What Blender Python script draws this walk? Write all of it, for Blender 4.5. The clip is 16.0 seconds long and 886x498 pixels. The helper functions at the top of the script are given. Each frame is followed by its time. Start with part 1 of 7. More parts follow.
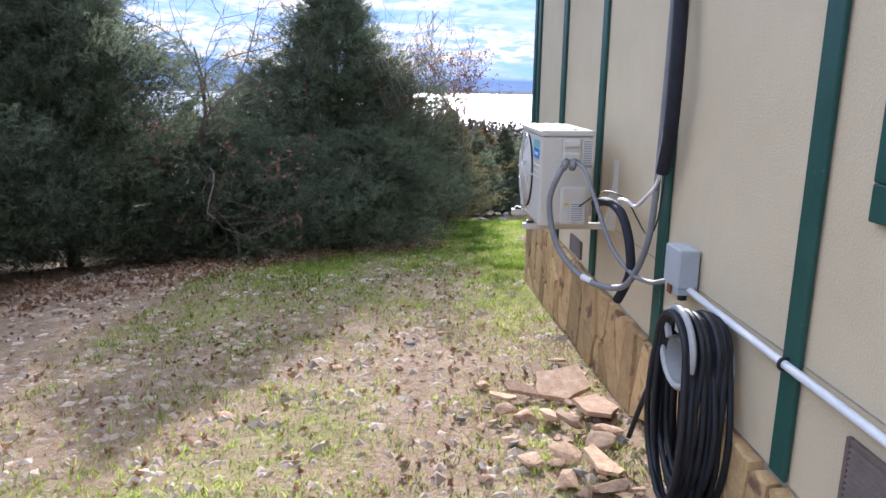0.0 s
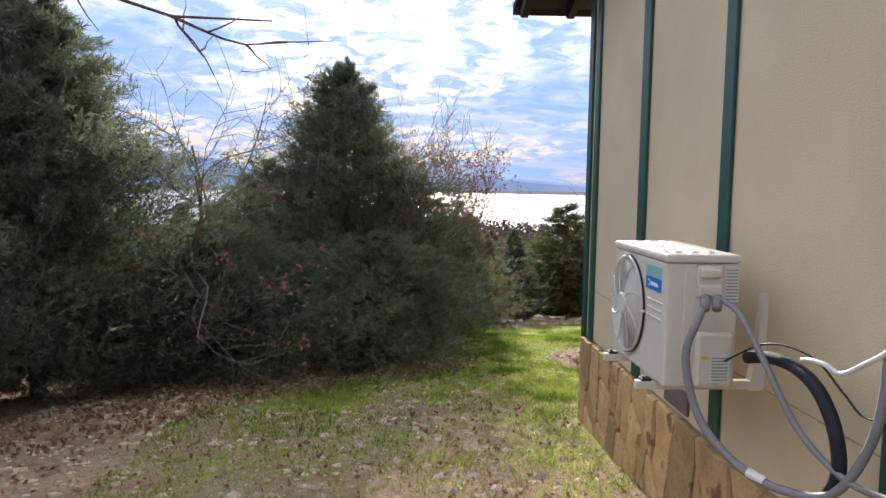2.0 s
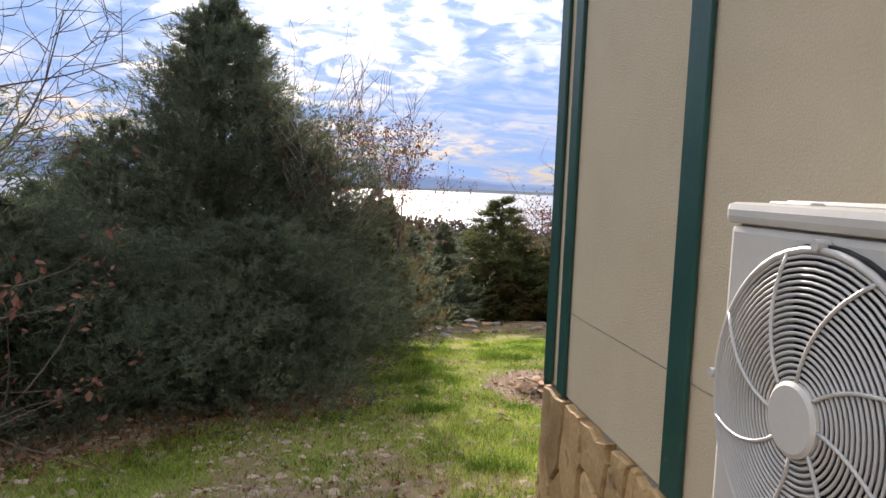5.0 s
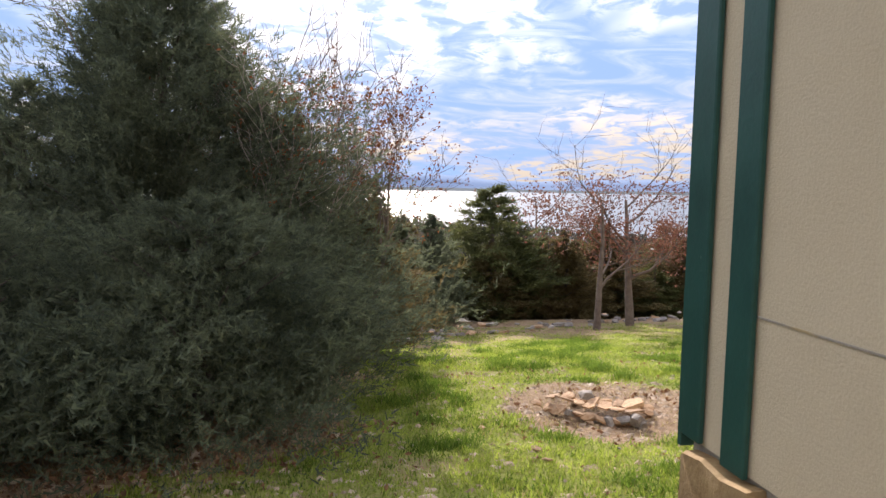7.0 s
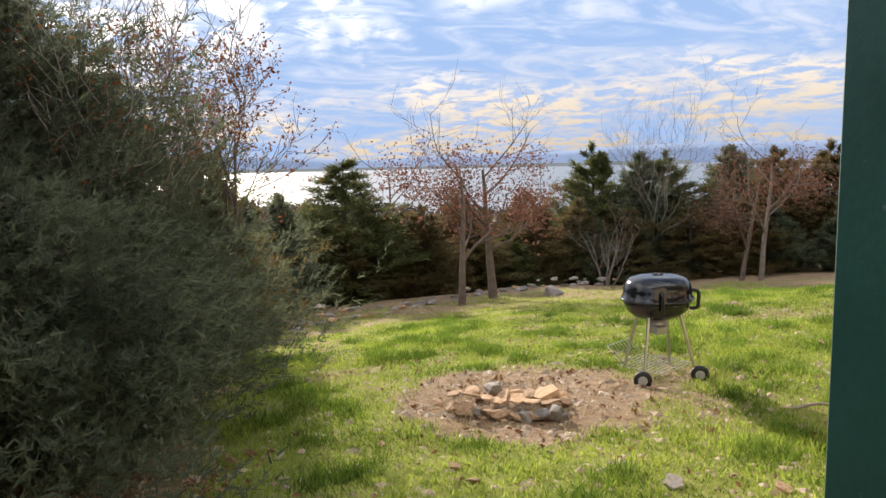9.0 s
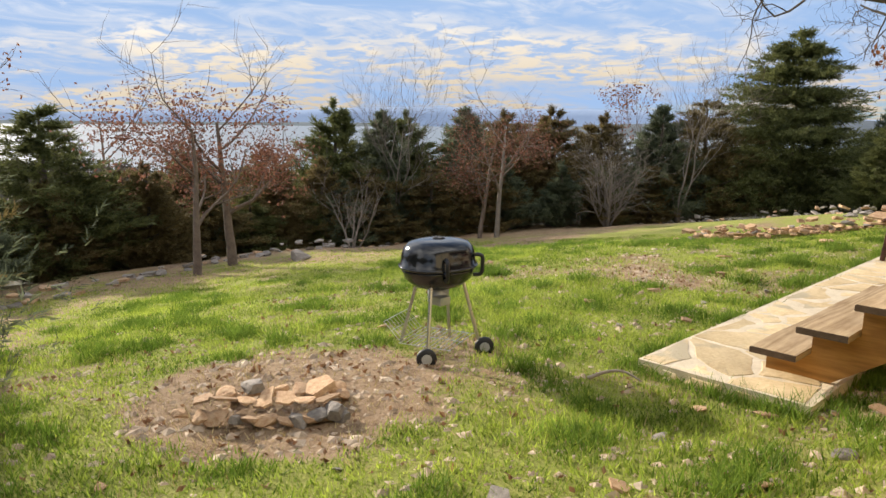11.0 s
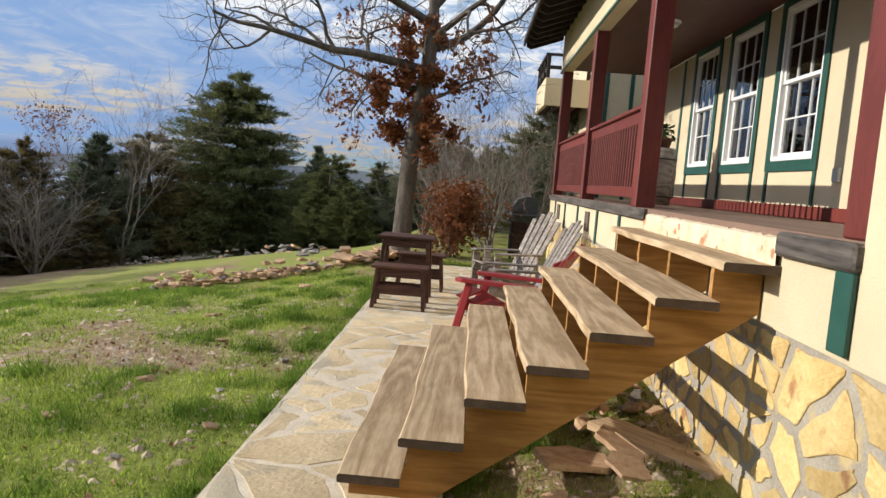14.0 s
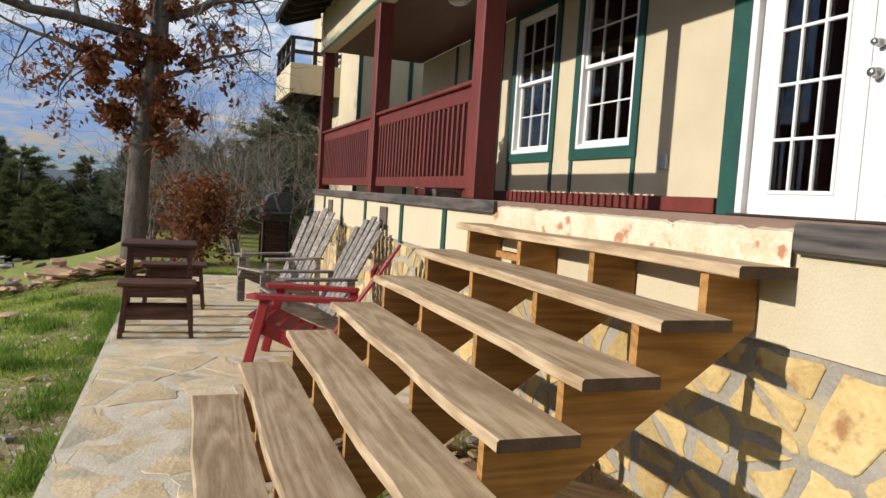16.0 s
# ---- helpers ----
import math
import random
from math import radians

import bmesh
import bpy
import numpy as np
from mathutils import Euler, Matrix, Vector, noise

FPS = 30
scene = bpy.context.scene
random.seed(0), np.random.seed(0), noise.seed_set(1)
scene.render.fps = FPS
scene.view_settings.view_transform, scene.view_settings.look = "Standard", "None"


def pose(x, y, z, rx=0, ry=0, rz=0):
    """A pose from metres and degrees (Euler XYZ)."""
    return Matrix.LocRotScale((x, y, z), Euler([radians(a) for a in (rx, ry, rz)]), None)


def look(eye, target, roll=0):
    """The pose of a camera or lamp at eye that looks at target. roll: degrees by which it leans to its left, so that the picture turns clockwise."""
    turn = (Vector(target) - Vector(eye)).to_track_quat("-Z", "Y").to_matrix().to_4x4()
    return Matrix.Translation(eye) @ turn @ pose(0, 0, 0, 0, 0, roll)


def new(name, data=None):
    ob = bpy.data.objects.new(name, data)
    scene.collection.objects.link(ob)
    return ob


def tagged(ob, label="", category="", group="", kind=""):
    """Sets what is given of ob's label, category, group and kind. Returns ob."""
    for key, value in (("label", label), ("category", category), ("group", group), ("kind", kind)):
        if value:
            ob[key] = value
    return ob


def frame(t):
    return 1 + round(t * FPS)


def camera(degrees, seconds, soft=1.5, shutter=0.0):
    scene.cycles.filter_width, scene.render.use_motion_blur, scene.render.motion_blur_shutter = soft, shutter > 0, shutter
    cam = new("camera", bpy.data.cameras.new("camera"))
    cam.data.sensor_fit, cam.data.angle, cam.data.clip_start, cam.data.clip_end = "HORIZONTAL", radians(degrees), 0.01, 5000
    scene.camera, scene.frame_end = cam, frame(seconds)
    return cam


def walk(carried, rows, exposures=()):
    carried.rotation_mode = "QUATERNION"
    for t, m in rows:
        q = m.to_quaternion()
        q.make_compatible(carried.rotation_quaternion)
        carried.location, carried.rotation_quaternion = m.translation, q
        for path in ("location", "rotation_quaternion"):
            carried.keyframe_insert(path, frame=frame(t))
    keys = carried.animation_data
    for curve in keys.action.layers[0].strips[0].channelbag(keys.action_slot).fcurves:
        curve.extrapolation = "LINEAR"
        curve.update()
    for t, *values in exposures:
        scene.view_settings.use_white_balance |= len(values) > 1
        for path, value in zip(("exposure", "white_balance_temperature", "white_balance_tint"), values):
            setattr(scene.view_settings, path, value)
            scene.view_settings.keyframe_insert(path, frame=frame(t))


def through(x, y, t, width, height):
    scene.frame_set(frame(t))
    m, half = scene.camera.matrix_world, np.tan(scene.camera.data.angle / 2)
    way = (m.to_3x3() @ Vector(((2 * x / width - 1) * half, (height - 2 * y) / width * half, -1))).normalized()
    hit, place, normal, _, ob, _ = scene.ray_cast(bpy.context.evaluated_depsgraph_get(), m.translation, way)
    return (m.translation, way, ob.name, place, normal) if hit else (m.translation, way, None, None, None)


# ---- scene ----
cam = camera(64.0, 16.0)
PATH = [
    (0, (0.798, -1.684, 2.274), (0.881, 0.262, 1.821), 0.7),
    (0.5, (0.649, -1.407, 2.296), (1.019, 0.533, 1.981), -0.9),
    (1, (0.578, -1.05, 2.313), (0.81, 0.922, 2.073), -0.5),
    (1.5, (0.446, -0.75, 2.348), (0.568, 1.236, 2.144), 0.7),
    (2, (0.474, -0.475, 2.298), (0.572, 1.515, 2.115), 0.8),
    (2.5, (0.606, -0.103, 2.222), (0.709, 1.888, 2.065), -0.3),
    (3, (0.614, 0.382, 2.172), (0.724, 2.374, 2.037), -1.0),
    (3.5, (0.708, 0.833, 2.149), (0.834, 2.825, 2.022), -1.2),
    (4, (0.749, 1.201, 2.104), (0.901, 3.19, 1.955), -0.3),
    (4.5, (0.801, 1.564, 2.054), (1.014, 3.545, 1.877), 0.9),
    (5, (0.895, 1.961, 2.042), (1.183, 3.932, 1.855), 2.2),
    (7.3, (0.957, 3.822, 1.721), (1.311, 5.781, 1.534), 0.9),
    (7.5, (0.974, 3.923, 1.703), (1.341, 5.88, 1.522), 0.9),
    (8, (0.954, 4.165, 1.68), (1.441, 6.094, 1.482), -0.0),
    (8.2, (0.905, 4.281, 1.671), (1.458, 6.191, 1.462), -0.3),
    (10.3, (1.019, 5.287, 1.584), (2.117, 6.929, 1.271), -1.0),
    (10.5, (1.106, 5.397, 1.555), (2.27, 6.99, 1.23), -0.6),
    (11, (1.23, 5.593, 1.541), (2.596, 7.008, 1.178), 0.7),
    (11.5, (1.33, 5.87, 1.524), (3.002, 6.938, 1.27), 1.8),
    (12, (1.499, 6.191, 1.453), (3.236, 7.143, 1.173), 1.3),
    (12.5, (1.781, 6.421, 1.449), (3.64, 7.11, 1.184), 2.9),
    (13, (2.002, 6.585, 1.474), (3.964, 6.874, 1.217), 2.9),
    (13.5, (2.226, 6.729, 1.466), (4.208, 6.843, 1.219), 3.2),
    (14, (2.577, 6.801, 1.474), (4.567, 6.873, 1.281), 4.5),
    (14.5, (2.897, 6.974, 1.429), (4.892, 6.903, 1.305), 4.8),
    (15, (3.258, 7.145, 1.398), (5.243, 6.936, 1.265), 2.9),
    (15.5, (3.608, 7.232, 1.368), (5.559, 6.822, 1.21), 2.9),
    (16, (3.828, 7.362, 1.38), (5.699, 6.67, 1.234), 3.7),
]
EXPOSURES = [(0.0, 1.5, 5350, 18), (0.6, 1.45, 5650, 18), (3.0, 1.02, 6150, 18), (5.0, 1.04, 6250, 18), (7.5, 1.2, 6450, 18), (8.2, 1.12, 6550, 16), (10.5, 1.02, 6800, 10), (12.5, 0.82, 6400, 10), (16.0, 0.36, 5900, 10)]
walk(cam, [(t, look(eye, target, roll)) for t, eye, target, roll in PATH], EXPOSURES)

# ---- world, sun, exposure ----
SUN_EL, SUN_AZ = 20.5, 0.5
world = bpy.data.worlds.new("sky")
scene.world = world
world.use_nodes = True
wn, wl = world.node_tree.nodes, world.node_tree.links
wn.clear()
wout = wn.new("ShaderNodeOutputWorld")
wbg = wn.new("ShaderNodeBackground")
wbg.inputs["Strength"].default_value = 0.1
sky = wn.new("ShaderNodeTexSky")
sky.sky_type = "NISHITA"
sky.sun_disc = False
sky.sun_elevation, sky.sun_rotation = radians(SUN_EL), radians(SUN_AZ)
sky.air_density, sky.dust_density, sky.ozone_density = 1.0, 0.25, 2.0
wtc = wn.new("ShaderNodeTexCoord")
wsep = wn.new("ShaderNodeSeparateXYZ")
wl.new(wtc.outputs["Generated"], wsep.inputs[0])


def wmath(op, a, b=None, c=None, clamp=False):
    n = wn.new("ShaderNodeMath")
    n.operation, n.use_clamp = op, clamp
    for i, v in enumerate((a, b, c)):
        if v is None:
            continue
        if isinstance(v, (int, float)):
            n.inputs[i].default_value = v
        else:
            wl.new(v, n.inputs[i])
    return n.outputs[0]


# the cloud deck lies on a flat layer high above, so that it closes up towards the horizon
height = wmath("ADD", wmath("MAXIMUM", wsep.outputs["Z"], 0.0), 0.15)
wcomb = wn.new("ShaderNodeCombineXYZ")
wl.new(wmath("DIVIDE", wsep.outputs["X"], height), wcomb.inputs[0])
wl.new(wmath("DIVIDE", wsep.outputs["Y"], height), wcomb.inputs[1])


def wnoise(scale, detail, rough, dist=0.0, sy=1.0):
    mp = wn.new("ShaderNodeMapping")
    mp.inputs["Scale"].default_value = (1.0, sy, 1.0)
    wl.new(wcomb.outputs[0], mp.inputs[0])
    n = wn.new("ShaderNodeTexNoise")
    n.inputs["Scale"].default_value, n.inputs["Detail"].default_value = scale, detail
    n.inputs["Roughness"].default_value, n.inputs["Distortion"].default_value = rough, dist
    wl.new(mp.outputs[0], n.inputs["Vector"])
    return n.outputs["Fac"]


def wramp(v, lo, hi):
    n = wn.new("ShaderNodeMapRange")
    n.interpolation_type = "SMOOTHSTEP"
    n.inputs["From Min"].default_value, n.inputs["From Max"].default_value = lo, hi
    wl.new(v, n.inputs["Value"])
    return n.outputs[0]


banks = wramp(wnoise(0.62, 4, 0.55, 0.5, 0.9), 0.40, 0.56)
flecks = wramp(wnoise(6.0, 6, 0.62, 0.5, 0.85), 0.40, 0.58)
cover = wmath("MULTIPLY", wmath("ADD", wmath("MULTIPLY", flecks, 0.86), 0.12), banks, clamp=True)
thin = wmath("MULTIPLY", wramp(wnoise(1.6, 6, 0.6, 1.2, 1.6), 0.42, 0.75), 0.5)
cover = wmath("MAXIMUM", cover, thin)
# brighter where the sun stands behind the deck
sunv = Vector((math.sin(radians(SUN_AZ)) * math.cos(radians(SUN_EL)), math.cos(radians(SUN_AZ)) * math.cos(radians(SUN_EL)), math.sin(radians(SUN_EL))))
wdot = wn.new("ShaderNodeVectorMath")
wdot.operation = "DOT_PRODUCT"
wl.new(wtc.outputs["Generated"], wdot.inputs[0])
wdot.inputs[1].default_value = sunv
near_sun = wmath("POWER", wmath("MAXIMUM", wdot.outputs["Value"], 0.0), 14.0)
overhead_fill = wmath("MULTIPLY_ADD", wmath("MAXIMUM", wsep.outputs["Z"], 0.0), 3.2, 0.66)   # unseen sky overhead is raised as added fill for the shaded walls
cloud_v = wmath("MULTIPLY", wmath("ADD", wmath("MULTIPLY", near_sun, 3.0), 4.9), overhead_fill)
low = wramp(wsep.outputs["Z"], 0.02, 0.2)
wtint = wn.new("ShaderNodeMix")
wtint.data_type = "RGBA"
wtint.inputs["A"].default_value, wtint.inputs["B"].default_value = (1.0, 0.86, 0.66, 1), (1.0, 0.985, 0.96, 1)
wl.new(low, wtint.inputs["Factor"])
wcloud = wn.new("ShaderNodeVectorMath")
wcloud.operation = "SCALE"
wl.new(wtint.outputs["Result"], wcloud.inputs[0])
wl.new(cloud_v, wcloud.inputs["Scale"])
wmix = wn.new("ShaderNodeMix")
wmix.data_type = "RGBA"
wl.new(cover, wmix.inputs["Factor"])
wcap = wn.new("ShaderNodeVectorMath")
wcap.operation = "MINIMUM"
wcap.inputs[1].default_value = (1.85, 2.8, 4.5)
wl.new(sky.outputs[0], wcap.inputs[0])
wl.new(wcap.outputs[0], wmix.inputs["A"])
wl.new(wcloud.outputs[0], wmix.inputs["B"])
wl.new(wmix.outputs["Result"], wbg.inputs["Color"])
wl.new(wbg.outputs[0], wout.inputs["Surface"])

sun = new("sun", bpy.data.lights.new("sun", "SUN"))
sun.data.energy, sun.data.angle, sun.data.color = 3.9, radians(0.7), (1.0, 0.90, 0.76)
sun.matrix_world = look(sunv * 60, (0, 0, 0))


# ---- materials ----
def material(name, dark, light, rough=0.8, scale=6.0, fine=60.0, bump=0.15, metal=0.0, stretch=(1, 1, 1), vary=0.0, spec=0.4, island=False, spot=None):
    """Two scales of noise between a dark and a light colour, with relief."""
    m = bpy.data.materials.new(name)
    m.use_nodes = True
    nt = m.node_tree
    n, l = nt.nodes, nt.links
    p = n["Principled BSDF"]
    tc = n.new("ShaderNodeTexCoord")
    mp = n.new("ShaderNodeMapping")
    mp.inputs["Scale"].default_value = stretch
    l.new(tc.outputs["Object"], mp.inputs[0])
    info = n.new("ShaderNodeObjectInfo")
    shift = n.new("ShaderNodeVectorMath")
    shift.operation = "MULTIPLY_ADD"
    shift.inputs[1].default_value = (1, 1, 1)
    l.new(mp.outputs[0], shift.inputs[0])
    rnd = n.new("ShaderNodeMath")
    rnd.operation = "MULTIPLY"
    rnd.inputs[1].default_value = 37.0 if vary else 0.0
    l.new(info.outputs["Random"], rnd.inputs[0])
    l.new(rnd.outputs[0], shift.inputs[2])
    big, small = n.new("ShaderNodeTexNoise"), n.new("ShaderNodeTexNoise")
    for node, s, d in ((big, scale, 5), (small, fine, 4)):
        node.inputs["Scale"].default_value, node.inputs["Detail"].default_value, node.inputs["Roughness"].default_value = s, d, 0.62
        l.new(shift.outputs[0], node.inputs["Vector"])
    add = n.new("ShaderNodeMath")
    add.operation = "MULTIPLY_ADD"
    add.inputs[1].default_value = 0.45
    l.new(small.outputs["Fac"], add.inputs[0])
    half = n.new("ShaderNodeMath")
    half.operation = "MULTIPLY_ADD"
    half.inputs[1].default_value, half.inputs[2].default_value = 0.75, -0.08
    l.new(big.outputs["Fac"], half.inputs[0])
    l.new(half.outputs[0], add.inputs[2])
    ramp = n.new("ShaderNodeValToRGB")
    ramp.color_ramp.elements[0].position, ramp.color_ramp.elements[1].position = 0.33, 0.72
    ramp.color_ramp.elements[0].color, ramp.color_ramp.elements[1].color = (*dark, 1), (*light, 1)
    l.new(add.outputs[0], ramp.inputs[0])
    colour = ramp.outputs[0]
    if spot:
        wear = n.new("ShaderNodeTexNoise")
        wear.inputs["Scale"].default_value, wear.inputs["Detail"].default_value = spot[1], 6
        l.new(shift.outputs[0], wear.inputs["Vector"])
        mr = n.new("ShaderNodeMapRange")
        mr.inputs["From Min"].default_value, mr.inputs["From Max"].default_value = spot[2], spot[2] + 0.07
        l.new(wear.outputs["Fac"], mr.inputs["Value"])
        mx = n.new("ShaderNodeMix")
        mx.data_type = "RGBA"
        mx.inputs["B"].default_value = (*spot[0], 1)
        l.new(mr.outputs[0], mx.inputs["Factor"])
        l.new(colour, mx.inputs["A"])
        colour = mx.outputs["Result"]
    if vary or island:
        hsv = n.new("ShaderNodeHueSaturation")
        val = n.new("ShaderNodeMapRange")
        v = vary or 0.25
        val.inputs["To Min"].default_value, val.inputs["To Max"].default_value = 1 - v, 1 + v
        if island:
            geo = n.new("ShaderNodeNewGeometry")
            l.new(geo.outputs["Random Per Island"], val.inputs["Value"])
        else:
            l.new(info.outputs["Random"], val.inputs["Value"])
        l.new(val.outputs[0], hsv.inputs["Value"])
        l.new(colour, hsv.inputs["Color"])
        colour = hsv.outputs[0]
    l.new(colour, p.inputs["Base Color"])
    rr = n.new("ShaderNodeMapRange")
    rr.inputs["To Min"].default_value, rr.inputs["To Max"].default_value = max(rough - 0.1, 0.02), min(rough + 0.1, 1)
    l.new(small.outputs["Fac"], rr.inputs["Value"])
    l.new(rr.outputs[0], p.inputs["Roughness"])
    p.inputs["Metallic"].default_value = metal
    p.inputs["Specular IOR Level"].default_value = spec
    if bump:
        b = n.new("ShaderNodeBump")
        b.inputs["Strength"].default_value, b.inputs["Distance"].default_value = bump, 0.02
        l.new(add.outputs[0], b.inputs["Height"])
        l.new(b.outputs[0], p.inputs["Normal"])
    return m


def wood(name, dark, light, axis=0, rough=0.75, vary=0.15, rings=9.0):
    """Boards with grain lines along one axis and weathered streaks."""
    m = bpy.data.materials.new(name)
    m.use_nodes = True
    n, l = m.node_tree.nodes, m.node_tree.links
    p = n["Principled BSDF"]
    tc = n.new("ShaderNodeTexCoord")
    info = n.new("ShaderNodeObjectInfo")
    mul = n.new("ShaderNodeMath")
    mul.operation = "MULTIPLY"
    mul.inputs[1].default_value = 21.0
    l.new(info.outputs["Random"], mul.inputs[0])
    off = n.new("ShaderNodeVectorMath")
    off.operation = "ADD"
    l.new(tc.outputs["Object"], off.inputs[0])
    l.new(mul.outputs[0], off.inputs[1])
    mp = n.new("ShaderNodeMapping")
    sc = [1.0, 1.0, 1.0]
    sc[axis] = 0.09
    mp.inputs["Scale"].default_value = sc
    l.new(off.outputs[0], mp.inputs[0])
    warp = n.new("ShaderNodeTexNoise")
    warp.inputs["Scale"].default_value, warp.inputs["Detail"].default_value = 3.0, 3
    l.new(mp.outputs[0], warp.inputs["Vector"])
    ring = n.new("ShaderNodeMath")
    ring.operation = "MULTIPLY"
    ring.inputs[1].default_value = rings * 9
    l.new(warp.outputs["Fac"], ring.inputs[0])
    sine = n.new("ShaderNodeMath")
    sine.operation = "SINE"
    l.new(ring.outputs[0], sine.inputs[0])
    fibre = n.new("ShaderNodeTexNoise")
    fibre.inputs["Scale"].default_value, fibre.inputs["Detail"].default_value = 90.0, 4
    l.new(mp.outputs[0], fibre.inputs["Vector"])
    stain = n.new("ShaderNodeTexNoise")
    stain.inputs["Scale"].default_value, stain.inputs["Detail"].default_value = 4.0, 5
    l.new(off.outputs[0], stain.inputs["Vector"])
    a = n.new("ShaderNodeMath")
    a.operation = "MULTIPLY_ADD"
    a.inputs[1].default_value, a.inputs[2].default_value = 0.13, 0.0
    l.new(sine.outputs[0], a.inputs[0])
    b = n.new("ShaderNodeMath")
    b.operation = "MULTIPLY_ADD"
    b.inputs[1].default_value = 0.55
    l.new(fibre.outputs["Fac"], b.inputs[0])
    l.new(a.outputs[0], b.inputs[2])
    c = n.new("ShaderNodeMath")
    c.operation = "MULTIPLY_ADD"
    c.inputs[1].default_value = 0.5
    l.new(stain.outputs["Fac"], c.inputs[0])
    l.new(b.outputs[0], c.inputs[2])
    ramp = n.new("ShaderNodeValToRGB")
    ramp.color_ramp.elements[0].position, ramp.color_ramp.elements[1].position = 0.3, 0.75
    ramp.color_ramp.elements[0].color, ramp.color_ramp.elements[1].color = (*dark, 1), (*light, 1)
    l.new(c.outputs[0], ramp.inputs[0])
    hsv = n.new("ShaderNodeHueSaturation")
    val = n.new("ShaderNodeMapRange")
    val.inputs["To Min"].default_value, val.inputs["To Max"].default_value = 1 - vary, 1 + vary
    l.new(info.outputs["Random"], val.inputs["Value"])
    l.new(val.outputs[0], hsv.inputs["Value"])
    l.new(ramp.outputs[0], hsv.inputs["Color"])
    l.new(hsv.outputs[0], p.inputs["Base Color"])
    p.inputs["Roughness"].default_value = rough
    p.inputs["Specular IOR Level"].default_value = 0.3
    bp = n.new("ShaderNodeBump")
    bp.inputs["Strength"].default_value, bp.inputs["Distance"].default_value = 0.25, 0.006
    l.new(c.outputs[0], bp.inputs["Height"])
    l.new(bp.outputs[0], p.inputs["Normal"])
    return m


def leaf_material(name, dark, light, through=0.35):
    """Thin foliage: colour differs from piece to piece, some light comes through."""
    m = bpy.data.materials.new(name)
    m.use_nodes = True
    n, l = m.node_tree.nodes, m.node_tree.links
    p = n["Principled BSDF"]
    geo = n.new("ShaderNodeNewGeometry")
    tc = n.new("ShaderNodeTexCoord")
    patch = n.new("ShaderNodeTexNoise")
    patch.inputs["Scale"].default_value, patch.inputs["Detail"].default_value = 1.6, 3
    l.new(tc.outputs["Object"], patch.inputs["Vector"])
    add = n.new("ShaderNodeMath")
    add.operation = "MULTIPLY_ADD"
    add.inputs[1].default_value = 0.55
    l.new(geo.outputs["Random Per Island"], add.inputs[0])
    sub = n.new("ShaderNodeMath")
    sub.operation = "MULTIPLY_ADD"
    sub.inputs[1].default_value, sub.inputs[2].default_value = 1.1, -0.3
    l.new(patch.outputs["Fac"], sub.inputs[0])
    l.new(sub.outputs[0], add.inputs[2])
    ramp = n.new("ShaderNodeValToRGB")
    ramp.color_ramp.elements[0].position, ramp.color_ramp.elements[1].position = 0.15, 0.85
    ramp.color_ramp.elements[0].color, ramp.color_ramp.elements[1].color = (*dark, 1), (*light, 1)
    l.new(add.outputs[0], ramp.inputs[0])
    l.new(ramp.outputs[0], p.inputs["Base Color"])
    p.inputs["Roughness"].default_value = 0.7
    p.inputs["Specular IOR Level"].default_value = 0.2
    tr = n.new("ShaderNodeBsdfTranslucent")
    l.new(ramp.outputs[0], tr.inputs["Color"])
    mx = n.new("ShaderNodeMixShader")
    mx.inputs[0].default_value = through
    l.new(p.outputs[0], mx.inputs[1])
    l.new(tr.outputs[0], mx.inputs[2])
    l.new(mx.outputs[0], n["Material Output"].inputs["Surface"])
    return m


STUCCO = material("cream_siding", (0.52, 0.435, 0.285), (0.63, 0.54, 0.365), 0.85, 1.3, 110, 0.4)
GREEN = material("green_paint", (0.012, 0.055, 0.042), (0.022, 0.085, 0.065), 0.5, 5, 60, 0.12, spot=((0.10, 0.15, 0.12), 26, 0.70))
RED = material("red_stain", (0.095, 0.016, 0.012), (0.17, 0.032, 0.022), 0.55, 7, 50, 0.15, stretch=(1, 1, 0.3), vary=0.12)
STONE = material("tan_stone", (0.30, 0.18, 0.075), (0.54, 0.38, 0.18), 0.85, 5, 45, 0.5, vary=0.3, spot=((0.16, 0.09, 0.05), 5, 0.62))
YELLOW_STONE = material("yellow_stone", (0.40, 0.26, 0.085), (0.62, 0.475, 0.225), 0.85, 3, 34, 0.9, vary=0.28, spot=((0.30, 0.155, 0.065), 5, 0.60))
MORTAR = material("mortar", (0.25, 0.22, 0.175), (0.42, 0.375, 0.30), 0.95, 3, 60, 0.8, spot=((0.46, 0.36, 0.19), 3.5, 0.58))
FLAG = material("flagstone", (0.44, 0.325, 0.175), (0.72, 0.575, 0.355), 0.8, 2.6, 38, 0.7, vary=0.2, spot=((0.42, 0.36, 0.25), 2.2, 0.56))
FLAG_MORTAR = material("pale_mortar", (0.50, 0.42, 0.30), (0.72, 0.63, 0.49), 0.9, 5, 70, 0.45)
ROCK = material("field_stone", (0.32, 0.17, 0.085), (0.56, 0.40, 0.25), 0.88, 7, 50, 0.5, vary=0.32)
GREY_ROCK = material("grey_stone", (0.16, 0.14, 0.125), (0.32, 0.285, 0.25), 0.88, 7, 50, 0.5, vary=0.25)
CONCRETE = material("broken_concrete", (0.44, 0.35, 0.21), (0.62, 0.52, 0.36), 0.9, 4, 70, 0.5, spot=((0.42, 0.24, 0.12), 6, 0.64))
TREAD = wood("tread_wood", (0.30, 0.20, 0.105), (0.54, 0.40, 0.245), 0)
